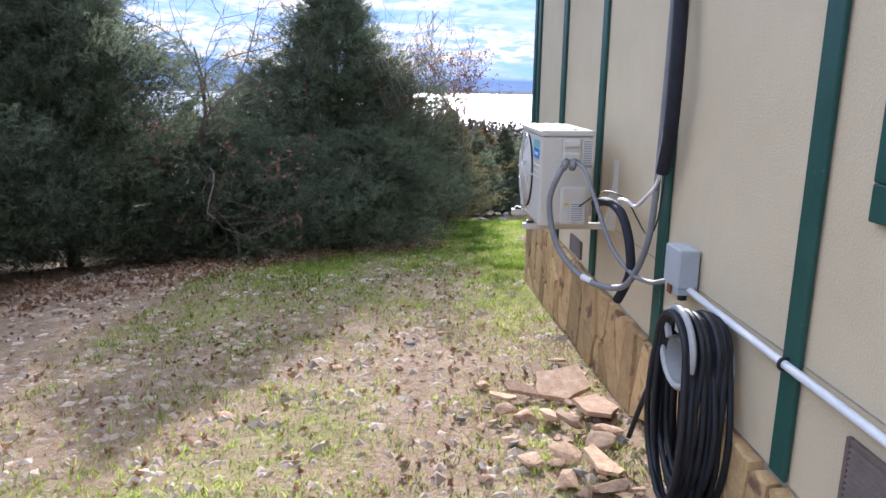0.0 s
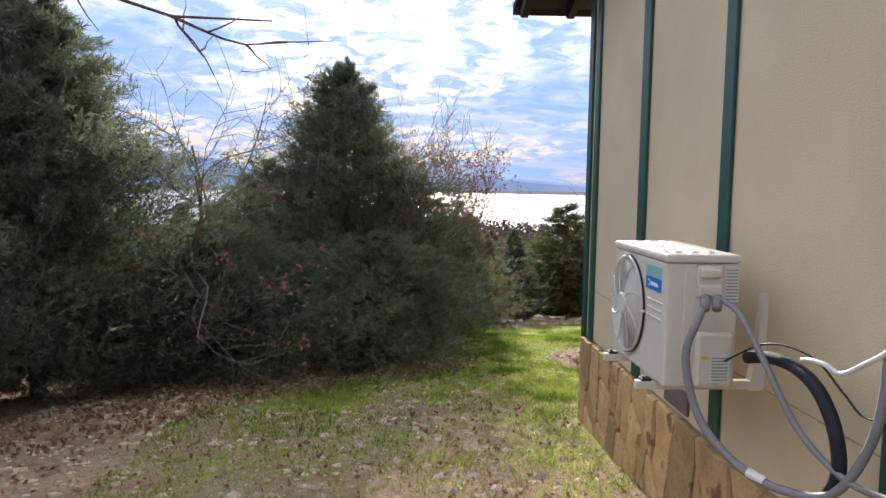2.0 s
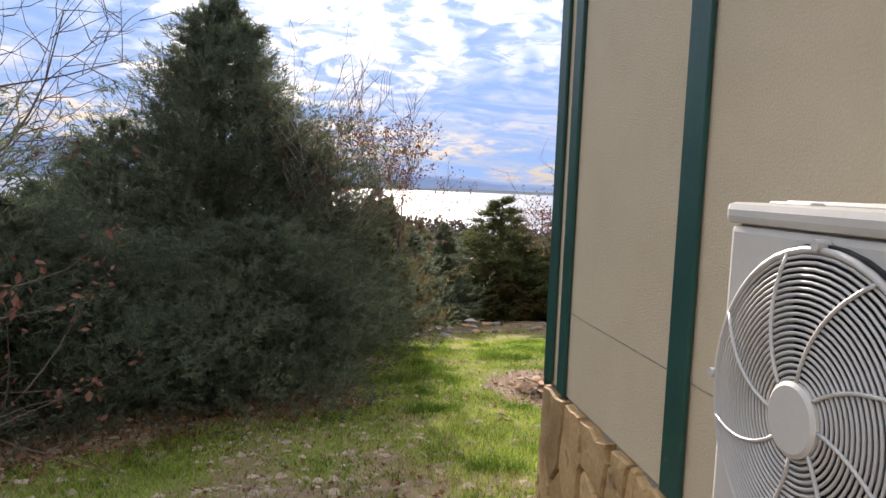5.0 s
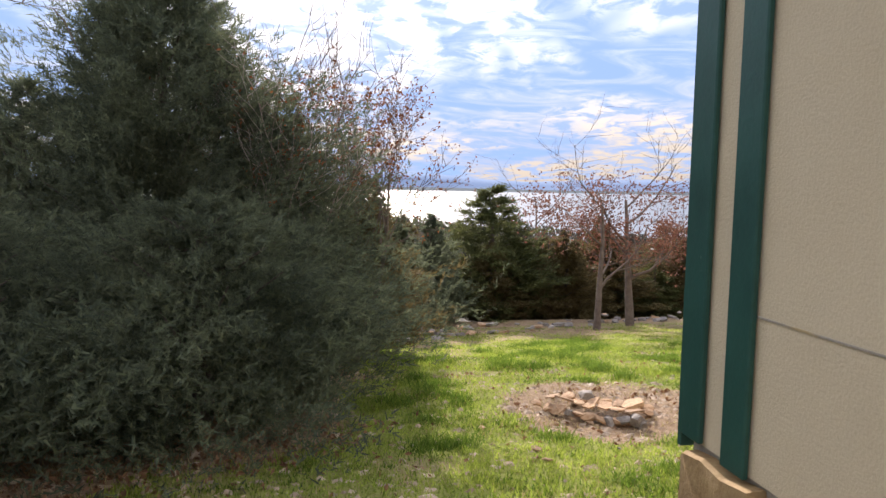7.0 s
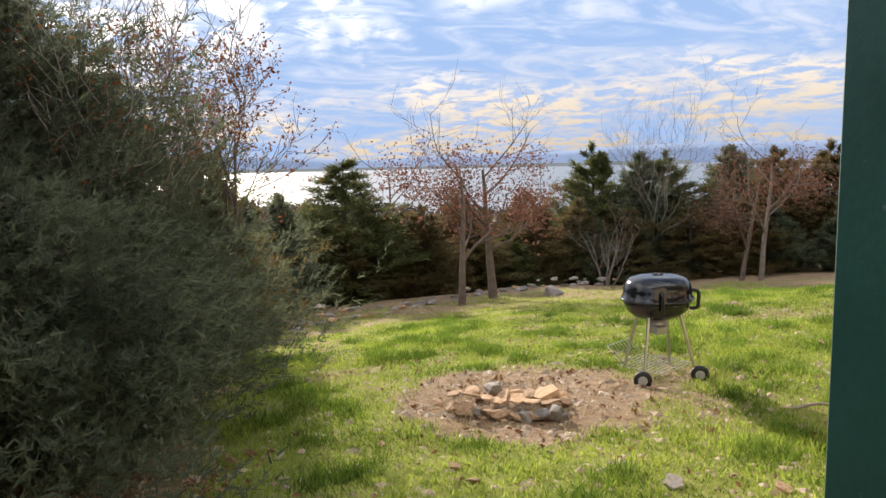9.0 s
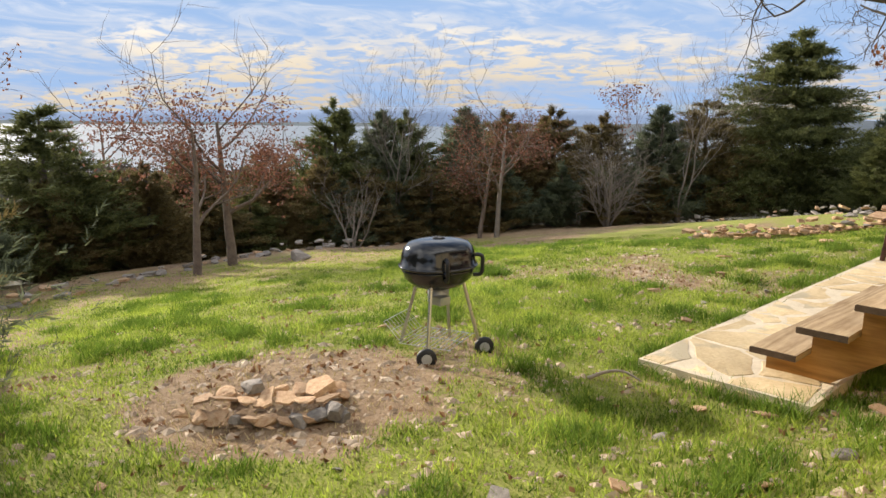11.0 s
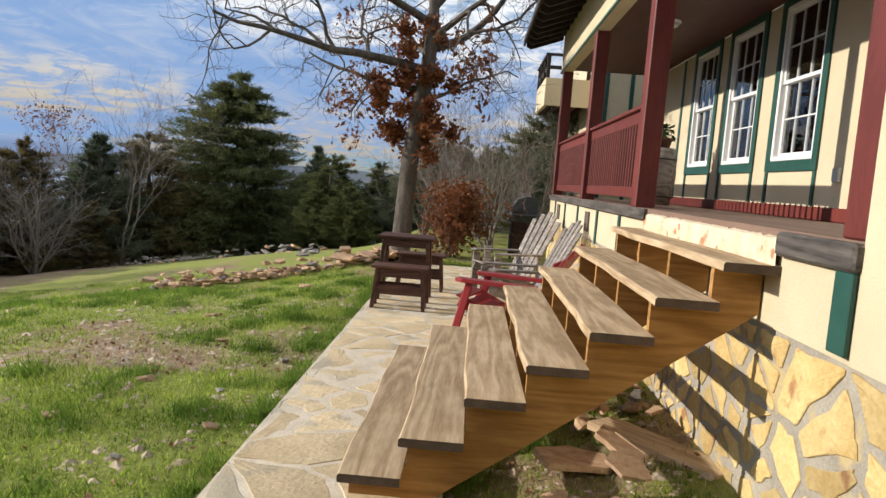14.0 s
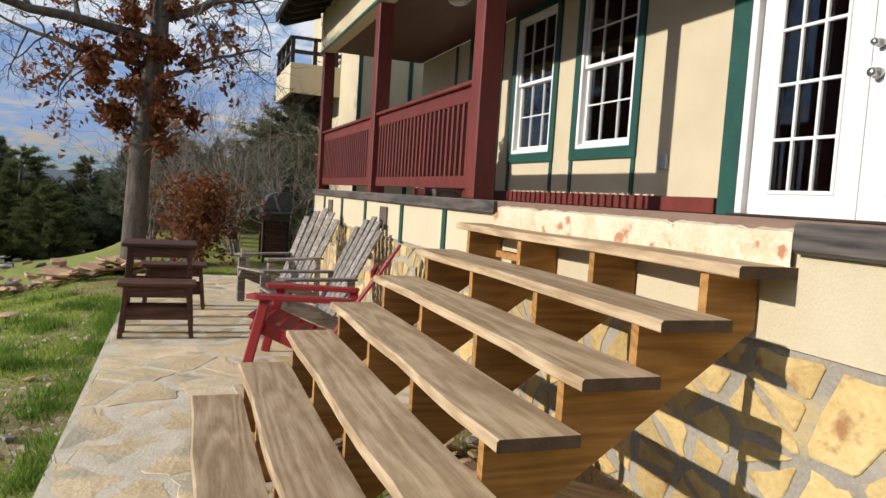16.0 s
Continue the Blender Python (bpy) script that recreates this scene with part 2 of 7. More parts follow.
TREAD_END = material("end_grain", (0.07, 0.045, 0.03), (0.15, 0.10, 0.07), 0.85, 12, 120, 0.3)
STRINGER = wood("treated_pine", (0.24, 0.115, 0.03), (0.42, 0.22, 0.065), 1)
GREYWOOD = wood("grey_wood", (0.13, 0.11, 0.095), (0.33, 0.29, 0.25), 1)
OLDBEAM = wood("old_beam", (0.035, 0.030, 0.026), (0.13, 0.11, 0.095), 0)
BROWNWOOD = wood("brown_wood", (0.05, 0.022, 0.014), (0.11, 0.05, 0.032), 1, 0.6)
PLASTIC_RED = material("red_plastic", (0.22, 0.016, 0.018), (0.28, 0.025, 0.026), 0.45, 9, 90, 0.03)
WHITE = material("white_paint", (0.72, 0.71, 0.68), (0.82, 0.81, 0.79), 0.4, 3, 60, 0.03)
AC_WHITE = material("cream_enamel", (0.56, 0.53, 0.45), (0.63, 0.60, 0.52), 0.4, 2, 90, 0.02, spot=((0.45, 0.41, 0.33), 7, 0.68))
# black parts, and painted shade in the fan opening and the vents
AC_DARK = material("black_plastic_and_shade", (0.010, 0.010, 0.012), (0.02, 0.02, 0.023), 0.5, 9, 70, 0.03)
WIRE = material("coated_wire", (0.50, 0.48, 0.42), (0.58, 0.56, 0.50), 0.35, 9, 70, 0.0)
BLUE = material("blue_label", (0.01, 0.18, 0.55), (0.015, 0.21, 0.62), 0.4, 4, 60, 0)
TEAL = material("teal_label", (0.18, 0.42, 0.46), (0.26, 0.50, 0.52), 0.4, 8, 60, 0)
PAPER = material("label_paper", (0.55, 0.54, 0.50), (0.66, 0.65, 0.61), 0.6, 9, 60, 0)
INK = material("label_ink", (0.24, 0.24, 0.23), (0.32, 0.32, 0.31), 0.6, 9, 60, 0)
YELLOW = material("yellow_label", (0.65, 0.45, 0.02), (0.72, 0.52, 0.04), 0.5, 9, 60, 0)
CONDUIT = material("grey_conduit", (0.16, 0.16, 0.16), (0.23, 0.23, 0.235), 0.5, 8, 90, 0.05)
FOAM = material("black_foam", (0.008, 0.009, 0.014), (0.02, 0.021, 0.03), 0.75, 14, 120, 0.25)
PVC = material("white_pvc", (0.60, 0.60, 0.60), (0.70, 0.70, 0.70), 0.35, 6, 80, 0.02)
STEEL = material("galvanised_steel", (0.34, 0.36, 0.37), (0.46, 0.47, 0.48), 0.4, 14, 60, 0.04, metal=0.7, spot=((0.16, 0.06, 0.02), 9, 0.72))
BOXGREY = material("grey_enamel", (0.34, 0.37, 0.38), (0.42, 0.45, 0.46), 0.45, 8, 60, 0.05, spot=((0.15, 0.05, 0.015), 14, 0.70))
CHROME = material("dull_chrome", (0.42, 0.42, 0.42), (0.55, 0.55, 0.54), 0.3, 12, 60, 0.02, metal=0.9)
ENAMEL = material("black_enamel", (0.006, 0.0065, 0.008), (0.012, 0.013, 0.015), 0.14, 7, 90, 0.01, spec=0.6)
RUBBER = material("black_rubber", (0.010, 0.011, 0.014), (0.022, 0.023, 0.028), 0.55, 12, 90, 0.08)
HANGER = material("grey_plastic", (0.34, 0.34, 0.33), (0.44, 0.44, 0.42), 0.5, 7, 60, 0.03)
VENT = material("brown_vent", (0.10, 0.075, 0.06), (0.16, 0.12, 0.10), 0.7, 9, 80, 0.1)
SHINGLE = material("dark_shingle", (0.025, 0.023, 0.02), (0.07, 0.062, 0.055), 0.95, 5, 60, 0.5)
DARKWOOD = material("dark_rafter", (0.018, 0.014, 0.012), (0.045, 0.034, 0.028), 0.8, 6, 60, 0.2)
SOFFIT = material("red_soffit", (0.06, 0.018, 0.012), (0.11, 0.032, 0.022), 0.6, 5, 60, 0.1, stretch=(0.3, 1, 1))
# the unlit room's dimness is put into this dark colour
ROOM = material("room_painted_dim", (0.05, 0.04, 0.035), (0.10, 0.08, 0.07), 0.9, 2, 40, 0.0)
CURTAIN = material("red_curtain", (0.16, 0.015, 0.02), (0.25, 0.03, 0.035), 0.9, 3, 90, 0.1)
BARK = material("grey_bark", (0.035, 0.028, 0.022), (0.155, 0.128, 0.10), 0.95, 9, 55, 1.0, stretch=(1, 1, 0.35))
TWIG = material("brown_twig", (0.085, 0.062, 0.05), (0.20, 0.155, 0.125), 0.9, 6, 60, 0.2)
PALE_TWIG = material("pale_twig", (0.20, 0.165, 0.14), (0.36, 0.31, 0.27), 0.9, 6, 60, 0.2)
GREY_TWIG = material("grey_twig", (0.13, 0.108, 0.092), (0.26, 0.225, 0.195), 0.9, 6, 60, 0.2)
CEDAR = leaf_material("cedar_green", (0.062, 0.082, 0.058), (0.165, 0.185, 0.105), 0.55)
CEDAR_YELLOW = leaf_material("cedar_yellow_green", (0.060, 0.074, 0.030), (0.150, 0.160, 0.055), 0.45)
CEDAR_BROWN = leaf_material("cedar_bronze", (0.085, 0.068, 0.030), (0.19, 0.145, 0.060), 0.45)
OAK_LEAF = leaf_material("dry_oak_leaf", (0.11, 0.036, 0.015), (0.28, 0.11, 0.042), 0.35)
RUSSET = leaf_material("russet_leaf", (0.12, 0.052, 0.036), (0.28, 0.135, 0.09), 0.35)
GRASS = leaf_material("lawn_grass", (0.06, 0.12, 0.012), (0.42, 0.50, 0.085), 0.6)
STRAW = leaf_material("dry_grass", (0.30, 0.23, 0.10), (0.52, 0.43, 0.22), 0.3)
LITTER = leaf_material("dead_leaf", (0.14, 0.065, 0.034), (0.34, 0.20, 0.11), 0.2)


def pane_material():
    m = bpy.data.materials.new("window_glass")
    m.use_nodes = True
    n, l = m.node_tree.nodes, m.node_tree.links
    n.remove(n["Principled BSDF"])
    tr, gl, fr, mx = n.new("ShaderNodeBsdfTransparent"), n.new("ShaderNodeBsdfGlossy"), n.new("ShaderNodeFresnel"), n.new("ShaderNodeMixShader")
    tr.inputs[0].default_value = (0.75, 0.78, 0.78, 1)
    gl.inputs["Roughness"].default_value = 0.015
    fr.inputs[0].default_value = 1.9
    l.new(fr.outputs[0], mx.inputs[0])
    l.new(tr.outputs[0], mx.inputs[1])
    l.new(gl.outputs[0], mx.inputs[2])
    l.new(mx.outputs[0], n["Material Output"].inputs["Surface"])
    return m


GLASS = pane_material()


# ---- building helpers ----
def mesh_of(bm, name, smooth=False):
    me = bpy.data.meshes.new(name)
    bm.normal_update()
    bm.to_mesh(me)
    bm.free()
    if smooth:
        for p in me.polygons:
            p.use_smooth = True
    return me


def part(name, bm, mat_, parent=None, label="", smooth=False):
    """Links a bmesh (or a ready mesh) as one object under a thing or a part."""
    me = bm if isinstance(bm, bpy.types.Mesh) else mesh_of(bm, name, smooth)
    if mat_ and not me.materials:
        me.materials.append(mat_)
    ob = new(name, me)
    if parent:
        ob.parent = parent
    return tagged(ob, label=label)


def thing(name, x, y, z, label, category, group="", rz=0.0, kind=""):
    ob = new(name)
    ob.empty_display_size = 0.1
    ob.matrix_world = pose(x, y, z, 0, 0, rz)
    return tagged(ob, label, category, group, kind)


def structure(name, bm, mat_, label="", category="", smooth=False):
    return tagged(part(name, bm, mat_, None, label, smooth), label, category, kind="structure")


def box(bm, x0, y0, z0, x1, y1, z1, bevel=0.0, seg=1, m=None):
    """Adds a box between two corners, with rounded edges."""
    r = bmesh.ops.create_cube(bm, size=1.0)
    vs = r["verts"]
    for v in vs:
        v.co = Vector((x0 + (v.co.x + 0.5) * (x1 - x0), y0 + (v.co.y + 0.5) * (y1 - y0), z0 + (v.co.z + 0.5) * (z1 - z0)))
    if bevel:
        es = list({e for v in vs for e in v.link_edges})
        r = bmesh.ops.bevel(bm, geom=es, offset=bevel, segments=seg, affect="EDGES", profile=0.6)
        vs = list({v for f in r["faces"] for v in f.verts} | {v for v in vs if v.is_valid})
    if m is not None:
        bmesh.ops.transform(bm, matrix=m, verts=vs)
    return bm


def cube(x0, y0, z0, x1, y1, z1, bevel=0.0, seg=1, m=None):
    return box(bmesh.new(), x0, y0, z0, x1, y1, z1, bevel, seg, m)


def beam(bm, a, b, w, h, bevel=0.004, up=(0, 0, 1)):
    """Adds a board from a to b, w wide and h high."""
    a, b = Vector(a), Vector(b)
    d = (b - a).normalized()
    s = d.cross(Vector(up)).normalized()
    u = s.cross(d)
    m = Matrix(((d.x, s.x, u.x, a.x), (d.y, s.y, u.y, a.y), (d.z, s.z, u.z, a.z), (0, 0, 0, 1)))
    return box(bm, 0, -w / 2, -h / 2, (b - a).length, w / 2, h / 2, bevel, 1, m)


def tube(bm, pts, r, n=8, cap=True):
    """Adds a tube along points; r is a radius or a list of radii."""
    pts = [Vector(p) for p in pts]
    rs = r if isinstance(r, (list, tuple)) else [r] * len(pts)
    rings = []
    ref = None
    for i, p in enumerate(pts):
        d = (pts[min(i + 1, len(pts) - 1)] - pts[max(i - 1, 0)]).normalized()
        if ref is None:
            ref = d.orthogonal().normalized()
        ref = (ref - d * ref.dot(d)).normalized()
        o = d.cross(ref)
        rings.append([bm.verts.new(p + (ref * math.cos(k * math.tau / n) + o * math.sin(k * math.tau / n)) * rs[i]) for k in range(n)])
    for a, b in zip(rings, rings[1:]):
        for k in range(n):
            bm.faces.new((a[k], a[(k + 1) % n], b[(k + 1) % n], b[k]))
    if cap:
        bm.faces.new(rings[0][::-1])
        bm.faces.new(rings[-1])
    return bm


def curve_points(pts, n=10):
    """A smooth line through points."""
    pts = [Vector(p) for p in pts]
    out = []
    for i in range(len(pts) - 1):
        p0, p1, p2, p3 = pts[max(i - 1, 0)], pts[i], pts[i + 1], pts[min(i + 2, len(pts) - 1)]
        for k in range(n):
            t = k / n
            out.append(0.5 * (2 * p1 + (p2 - p0) * t + (2 * p0 - 5 * p1 + 4 * p2 - p3) * t * t + (3 * p1 - p0 - 3 * p2 + p3) * t ** 3))
    return out + [pts[-1]]


def lathe(bm, profile, n=32, squash=1.0):
    """Turns (radius, height) pairs round the z axis."""
    rings = [[bm.verts.new((r * math.cos(k * math.tau / n), squash * r * math.sin(k * math.tau / n), z)) for k in range(n)] for r, z in profile]
    for a, b in zip(rings, rings[1:]):
        for k in range(n):
            bm.faces.new((a[k], a[(k + 1) % n], b[(k + 1) % n], b[k]))
    bm.faces.new(rings[0][::-1])
    bm.faces.new(rings[-1])
    return bm


def prism(bm, poly, axis, a, b):
    """Extrudes a polygon; axis 'y': poly is (x, z), from y=a to y=b; 'x': (y, z); 'z': (x, y)."""
    def at(p, v):
        return {"y": (p[0], v, p[1]), "x": (v, p[0], p[1]), "z": (p[0], p[1], v)}[axis]
    lo, hi = [bm.verts.new(at(p, a)) for p in poly], [bm.verts.new(at(p, b)) for p in poly]
    bm.faces.new(lo)
    bm.faces.new(hi[::-1])
    for k in range(len(poly)):
        bm.faces.new((lo[k], hi[k], hi[(k + 1) % len(poly)], lo[(k + 1) % len(poly)]))
    bmesh.ops.recalc_face_normals(bm, faces=bm.faces[:])
    return bm


def cells(w, h, n, rng, stretch=1.0, relax=1):
    """Irregular stone outlines that fill a rectangle w by h."""
    pts = np.array([(rng.random() * w, rng.random() * h) for _ in range(n)])
    def clip(i):
        poly = [(0.0, 0.0), (w, 0.0), (w, h), (0.0, h)]
        px, py = pts[i]
        for j in range(n):
            if j == i:
                continue
            qx, qy = pts[j]
            nx, ny = (qx - px), (qy - py) / stretch ** 2
            c = nx * (px + qx) / 2 + ny * (py + qy) / 2
            out = []
            for k in range(len(poly)):
                a, b = poly[k], poly[(k + 1) % len(poly)]
                da, db = nx * a[0] + ny * a[1] - c, nx * b[0] + ny * b[1] - c
                if da <= 0:
                    out.append(a)
                if da * db < 0:
                    t = da / (da - db)
                    out.append((a[0] + t * (b[0] - a[0]), a[1] + t * (b[1] - a[1])))
            poly = out
            if len(poly) < 3:
                return None
        return poly
    for r in range(relax + 1):
        polys = [clip(i) for i in range(n)]
        if r < relax:
            for i, p in enumerate(polys):
                if p:
                    pts[i] = 0.5 * pts[i] + 0.5 * np.mean(p, axis=0)
    return [p for p in polys if p]


def stone_mesh(poly, gap, thick, rng, wobble=0.012, name="stone", sharp=False):
    """A flat stone in the xy plane, its face up, edges chipped."""
    c = np.mean(poly, axis=0)
    out = []
    for k in range(len(poly)):
        a, b = np.array(poly[k]), np.array(poly[(k + 1) % len(poly)])
        L = np.linalg.norm(b - a)
        if L < 0.02:
            continue
        for t in (((0.05, 0.36, 0.66, 0.95) if L > 0.18 else (0.1, 0.9)) if sharp else ((0.18, 0.5, 0.82) if L > 0.18 else (0.3, 0.7))):
            q = a + (b - a) * t
            d = c - q
            dist = max(np.linalg.norm(d), 1e-4)
            q = q + d / dist * min(gap / 2 + rng.random() ** 2 * wobble * (2.6 if sharp else 1.0), dist * 0.4)
            out.append(q)
    if len(out) < 3:
        return None
    bm = bmesh.new()
    top = thick * (0.8 + 0.4 * rng.random())
    tilt = (0.0, 0.0) if sharp else (rng.uniform(-0.03, 0.03), rng.uniform(-0.03, 0.03))
    lo = [bm.verts.new((q[0], q[1], 0)) for q in out]
    mid = [bm.verts.new((q[0], q[1], top * 0.7)) for q in out]
    hi = []
    for q in out:
        p = q + (c - q) * min((0.006 if sharp else 0.02) / max(np.linalg.norm(c - q), 0.02), 0.5)
        hi.append(bm.verts.new((p[0], p[1], top + tilt[0] * (p[0] - c[0]) + tilt[1] * (p[1] - c[1]) + rng.uniform(-0.002, 0.002))))
    n = len(out)
    for a, b in ((lo, mid), (mid, hi)):
        for k in range(n):
            bm.faces.new((a[k], a[(k + 1) % n], b[(k + 1) % n], b[k]))
    ctr = bm.verts.new((c[0], c[1], top + 0.004))
    for k in range(n):
        bm.faces.new((hi[k], hi[(k + 1) % n], ctr))
    bmesh.ops.recalc_face_normals(bm, faces=bm.faces[:])
    return mesh_of(bm, name)


def rock_mesh(rng, sx, sy, sz, name="rock", cuts=2):
    """A broken field stone: a lump cut by flat faces."""
    bm = bmesh.new()
    bmesh.ops.create_icosphere(bm, subdivisions=cuts, radius=1.0)
    planes = []
    for _ in range(9):
        v = Vector((rng.gauss(0, 1), rng.gauss(0, 1), rng.gauss(0, 0.8))).normalized()
        planes.append((v, rng.uniform(0.38, 0.72)))
    planes.append((Vector((0, 0, 1)), rng.uniform(0.45, 0.7)))
    for v in bm.verts:
        for nrm, d in planes:
            k = v.co.dot(nrm) - d
            if k > 0:
                v.co -= nrm * k
        v.co += v.co.normalized() * rng.uniform(-0.03, 0.03)
        v.co = Vector((v.co.x * sx, v.co.y * sy, max(v.co.z, -0.4) * sz))
    return mesh_of(bm, name)


# ---- ground ----
def lerp_table(v, table):
    if v <= table[0][0]:
        return table[0][1]
    for (a, za), (b, zb) in zip(table, table[1:]):
        if v <= b:
            t = (v - a) / (b - a)
            return za + (zb - za) * t
    return table[-1][1]


PROFILE = [(-400, 12), (-60, 4), (-6, 1.25), (-2.1, 0.9), (1.7, 0.57), (3.0, 0.43), (4, 0.38), (5.5, 0.27), (7, 0.06), (8.5, -0.10), (10, -0.16), (12, -0.42), (15, -0.95), (18.5, -1.5), (21, -1.75), (30, -3.8), (60, -8), (150, -15), (350, -22), (700, -40), (1100, -52), (6000, -52)]


def step01(v, a, b):
    t = min(max((v - a) / (b - a), 0.0), 1.0)
    return t * t * (3 - 2 * t)


def ground_z(x, y):
    """Height of the bare ground."""
    z = lerp_table(y, PROFILE)
    if x > 20:
        z += -0.07 * (min(x, 400) - 20)
    if x < -1:
        z += 0.03 * (x + 1) if x > -20 else -0.57 + 0.05 * (x + 20)
    if y < 9.5 and x > 3.0:
        flat = -0.06 + 0.22 * min(max((6.8 - y) / 1.3, 0), 1) * (1 - step01(x, 7.6, 8.2))
        k = step01(x, 3.4, 5.2) * (1 - step01(y, 8.2, 9.5))
        z = z + (flat - z) * k
    z -= 0.32 * step01(x, 10.0, 14.5) * step01(y, 8.0, 10.5) * (1 - step01(y, 21.0, 26.0))
    z = max(z, -52.0)
    if -9 < x < 32 and -6 < y < 32:
        z += 0.035 * noise.noise(Vector((x * 0.9, y * 0.9, 3.0))) + 0.012 * noise.noise(Vector((x * 4.0, y * 4.0, 7.0)))
    return z


def cedar_gap(x, y):
    """Distance to the outline of the big cedars."""
    return min(math.hypot(x - a, y - b) - c for a, b, c in ((-3.6, 7.0, 2.3), (-0.6, 11.1, 1.9), (-1.9, 8.5, 1.75), (0.05, 9.2, 1.0), (-6.0, 3.6, 3.0), (-4.4, 5.0, 1.6)))


def grass_amount(x, y):
    """0 on bare earth, 1 on thick lawn."""
    n1 = noise.noise(Vector((x * 0.55, y * 0.55, 11.0))) * 0.5 + noise.noise(Vector((x * 1.7, y * 1.7, 5.0))) * 0.4
    a = 0.68 + n1 * 1.05
    a *= 0.40 + 0.60 * step01(y + 0.25 * x, 4.2, 7.0)                      # thin beside the house
    d = math.hypot((x - 3.42) / 1.08, (y - 9.2) / 0.98)
    a *= step01(d + 0.25 * noise.noise(Vector((x * 3, y * 3, 1))), 0.75, 1.05)   # earth round the fire pit
    a *= step01(cedar_gap(x, y), -0.2, 0.35)   # litter under the cedars
    a *= 1 - 0.55 * (step01(y, 14.0, 17.5))
    if 4.9 < x < 9 and y < 6.9:
        a *= 0.75
    return min(max(a, 0.0), 1.0)


def axis_steps(lo, hi, fine, far_lo, far_hi):
    mid = list(np.arange(lo, hi, fine))
    out, d, v = [], fine * 1.6, hi
    while v < far_hi:
        out.append(v)
        v += d
        d *= 1.22
    pre, d, v = [], fine * 1.6, lo - fine
    while v > far_lo:
        pre.append(v)
        v -= d
        d *= 1.22
    return pre[::-1] + mid + out + [far_hi]


def ground_material():
    m = bpy.data.materials.new("lawn_and_earth")
    m.use_nodes = True
    n, l = m.node_tree.nodes, m.node_tree.links
    p = n["Principled BSDF"]
    at = n.new("ShaderNodeAttribute")
    at.attribute_name = "grass"
    tc = n.new("ShaderNodeTexCoord")

    def ns(scale, detail=6, rough=0.65):
        k = n.new("ShaderNodeTexNoise")
        k.inputs["Scale"].default_value, k.inputs["Detail"].default_value, k.inputs["Roughness"].default_value = scale, detail, rough
        l.new(tc.outputs["Object"], k.inputs["Vector"])
        return k.outputs["Fac"]

    def ramp(v, *stops):
        r = n.new("ShaderNodeValToRGB")
        while len(r.color_ramp.elements) < len(stops):
            r.color_ramp.elements.new(0.5)
        for e, (pos, c) in zip(r.color_ramp.elements, stops):
            e.position, e.color = pos, (*c, 1)
        l.new(v, r.inputs[0])
        return r.outputs[0]

    def mix(f, a, b):
        x = n.new("ShaderNodeMix")
        x.data_type = "RGBA"
        l.new(f, x.inputs["Factor"])
        l.new(a, x.inputs["A"])
        l.new(b, x.inputs["B"])
        return x.outputs["Result"]

    earth = mix(ns(38, 5), ramp(ns(2.2), (0.35, (0.20, 0.125, 0.072)), (0.7, (0.38, 0.27, 0.17))), ramp(ns(14), (0.3, (0.14, 0.082, 0.048)), (0.7, (0.47, 0.36, 0.24))))
    lawn = mix(ns(1.3), ramp(ns(60), (0.3, (0.12, 0.17, 0.025)), (0.7, (0.29, 0.36, 0.06))), ramp(ns(45), (0.3, (0.20, 0.19, 0.06)), (0.7, (0.38, 0.34, 0.12))))
    edge = n.new("ShaderNodeMath")
    edge.operation = "MULTIPLY_ADD"
    edge.inputs[1].default_value, edge.inputs[2].default_value = 0.9, -0.45
    l.new(ns(9), edge.inputs[0])
    f = n.new("ShaderNodeMath")
    f.operation = "ADD"
    l.new(at.outputs["Fac"], f.inputs[0])
    l.new(edge.outputs[0], f.inputs[1])
    mr = n.new("ShaderNodeMapRange")
    mr.interpolation_type = "SMOOTHSTEP"
    mr.inputs["From Min"].default_value, mr.inputs["From Max"].default_value = 0.25, 0.65
    l.new(f.outputs[0], mr.inputs["Value"])
    near = mix(mr.outputs[0], earth, lawn)
    wat = n.new("ShaderNodeAttribute")
    wat.attribute_name = "woods"
    woods = mix(ns(0.02, 8), ramp(ns(0.3, 8), (0.3, (0.035, 0.032, 0.024)), (0.7, (0.10, 0.085, 0.065))), ramp(ns(0.15, 8), (0.35, (0.03, 0.045, 0.025)), (0.65, (0.12, 0.10, 0.075))))
    l.new(mix(wat.outputs["Fac"], near, woods), p.inputs["Base Color"])
    p.inputs["Roughness"].default_value = 0.95
    p.inputs["Specular IOR Level"].default_value = 0.15
    b = n.new("ShaderNodeBump")
    b.inputs["Strength"].default_value, b.inputs["Distance"].default_value = 0.9, 0.03
    l.new(ns(30, 7), b.inputs["Height"])
    l.new(b.outputs[0], p.inputs["Normal"])
    return m


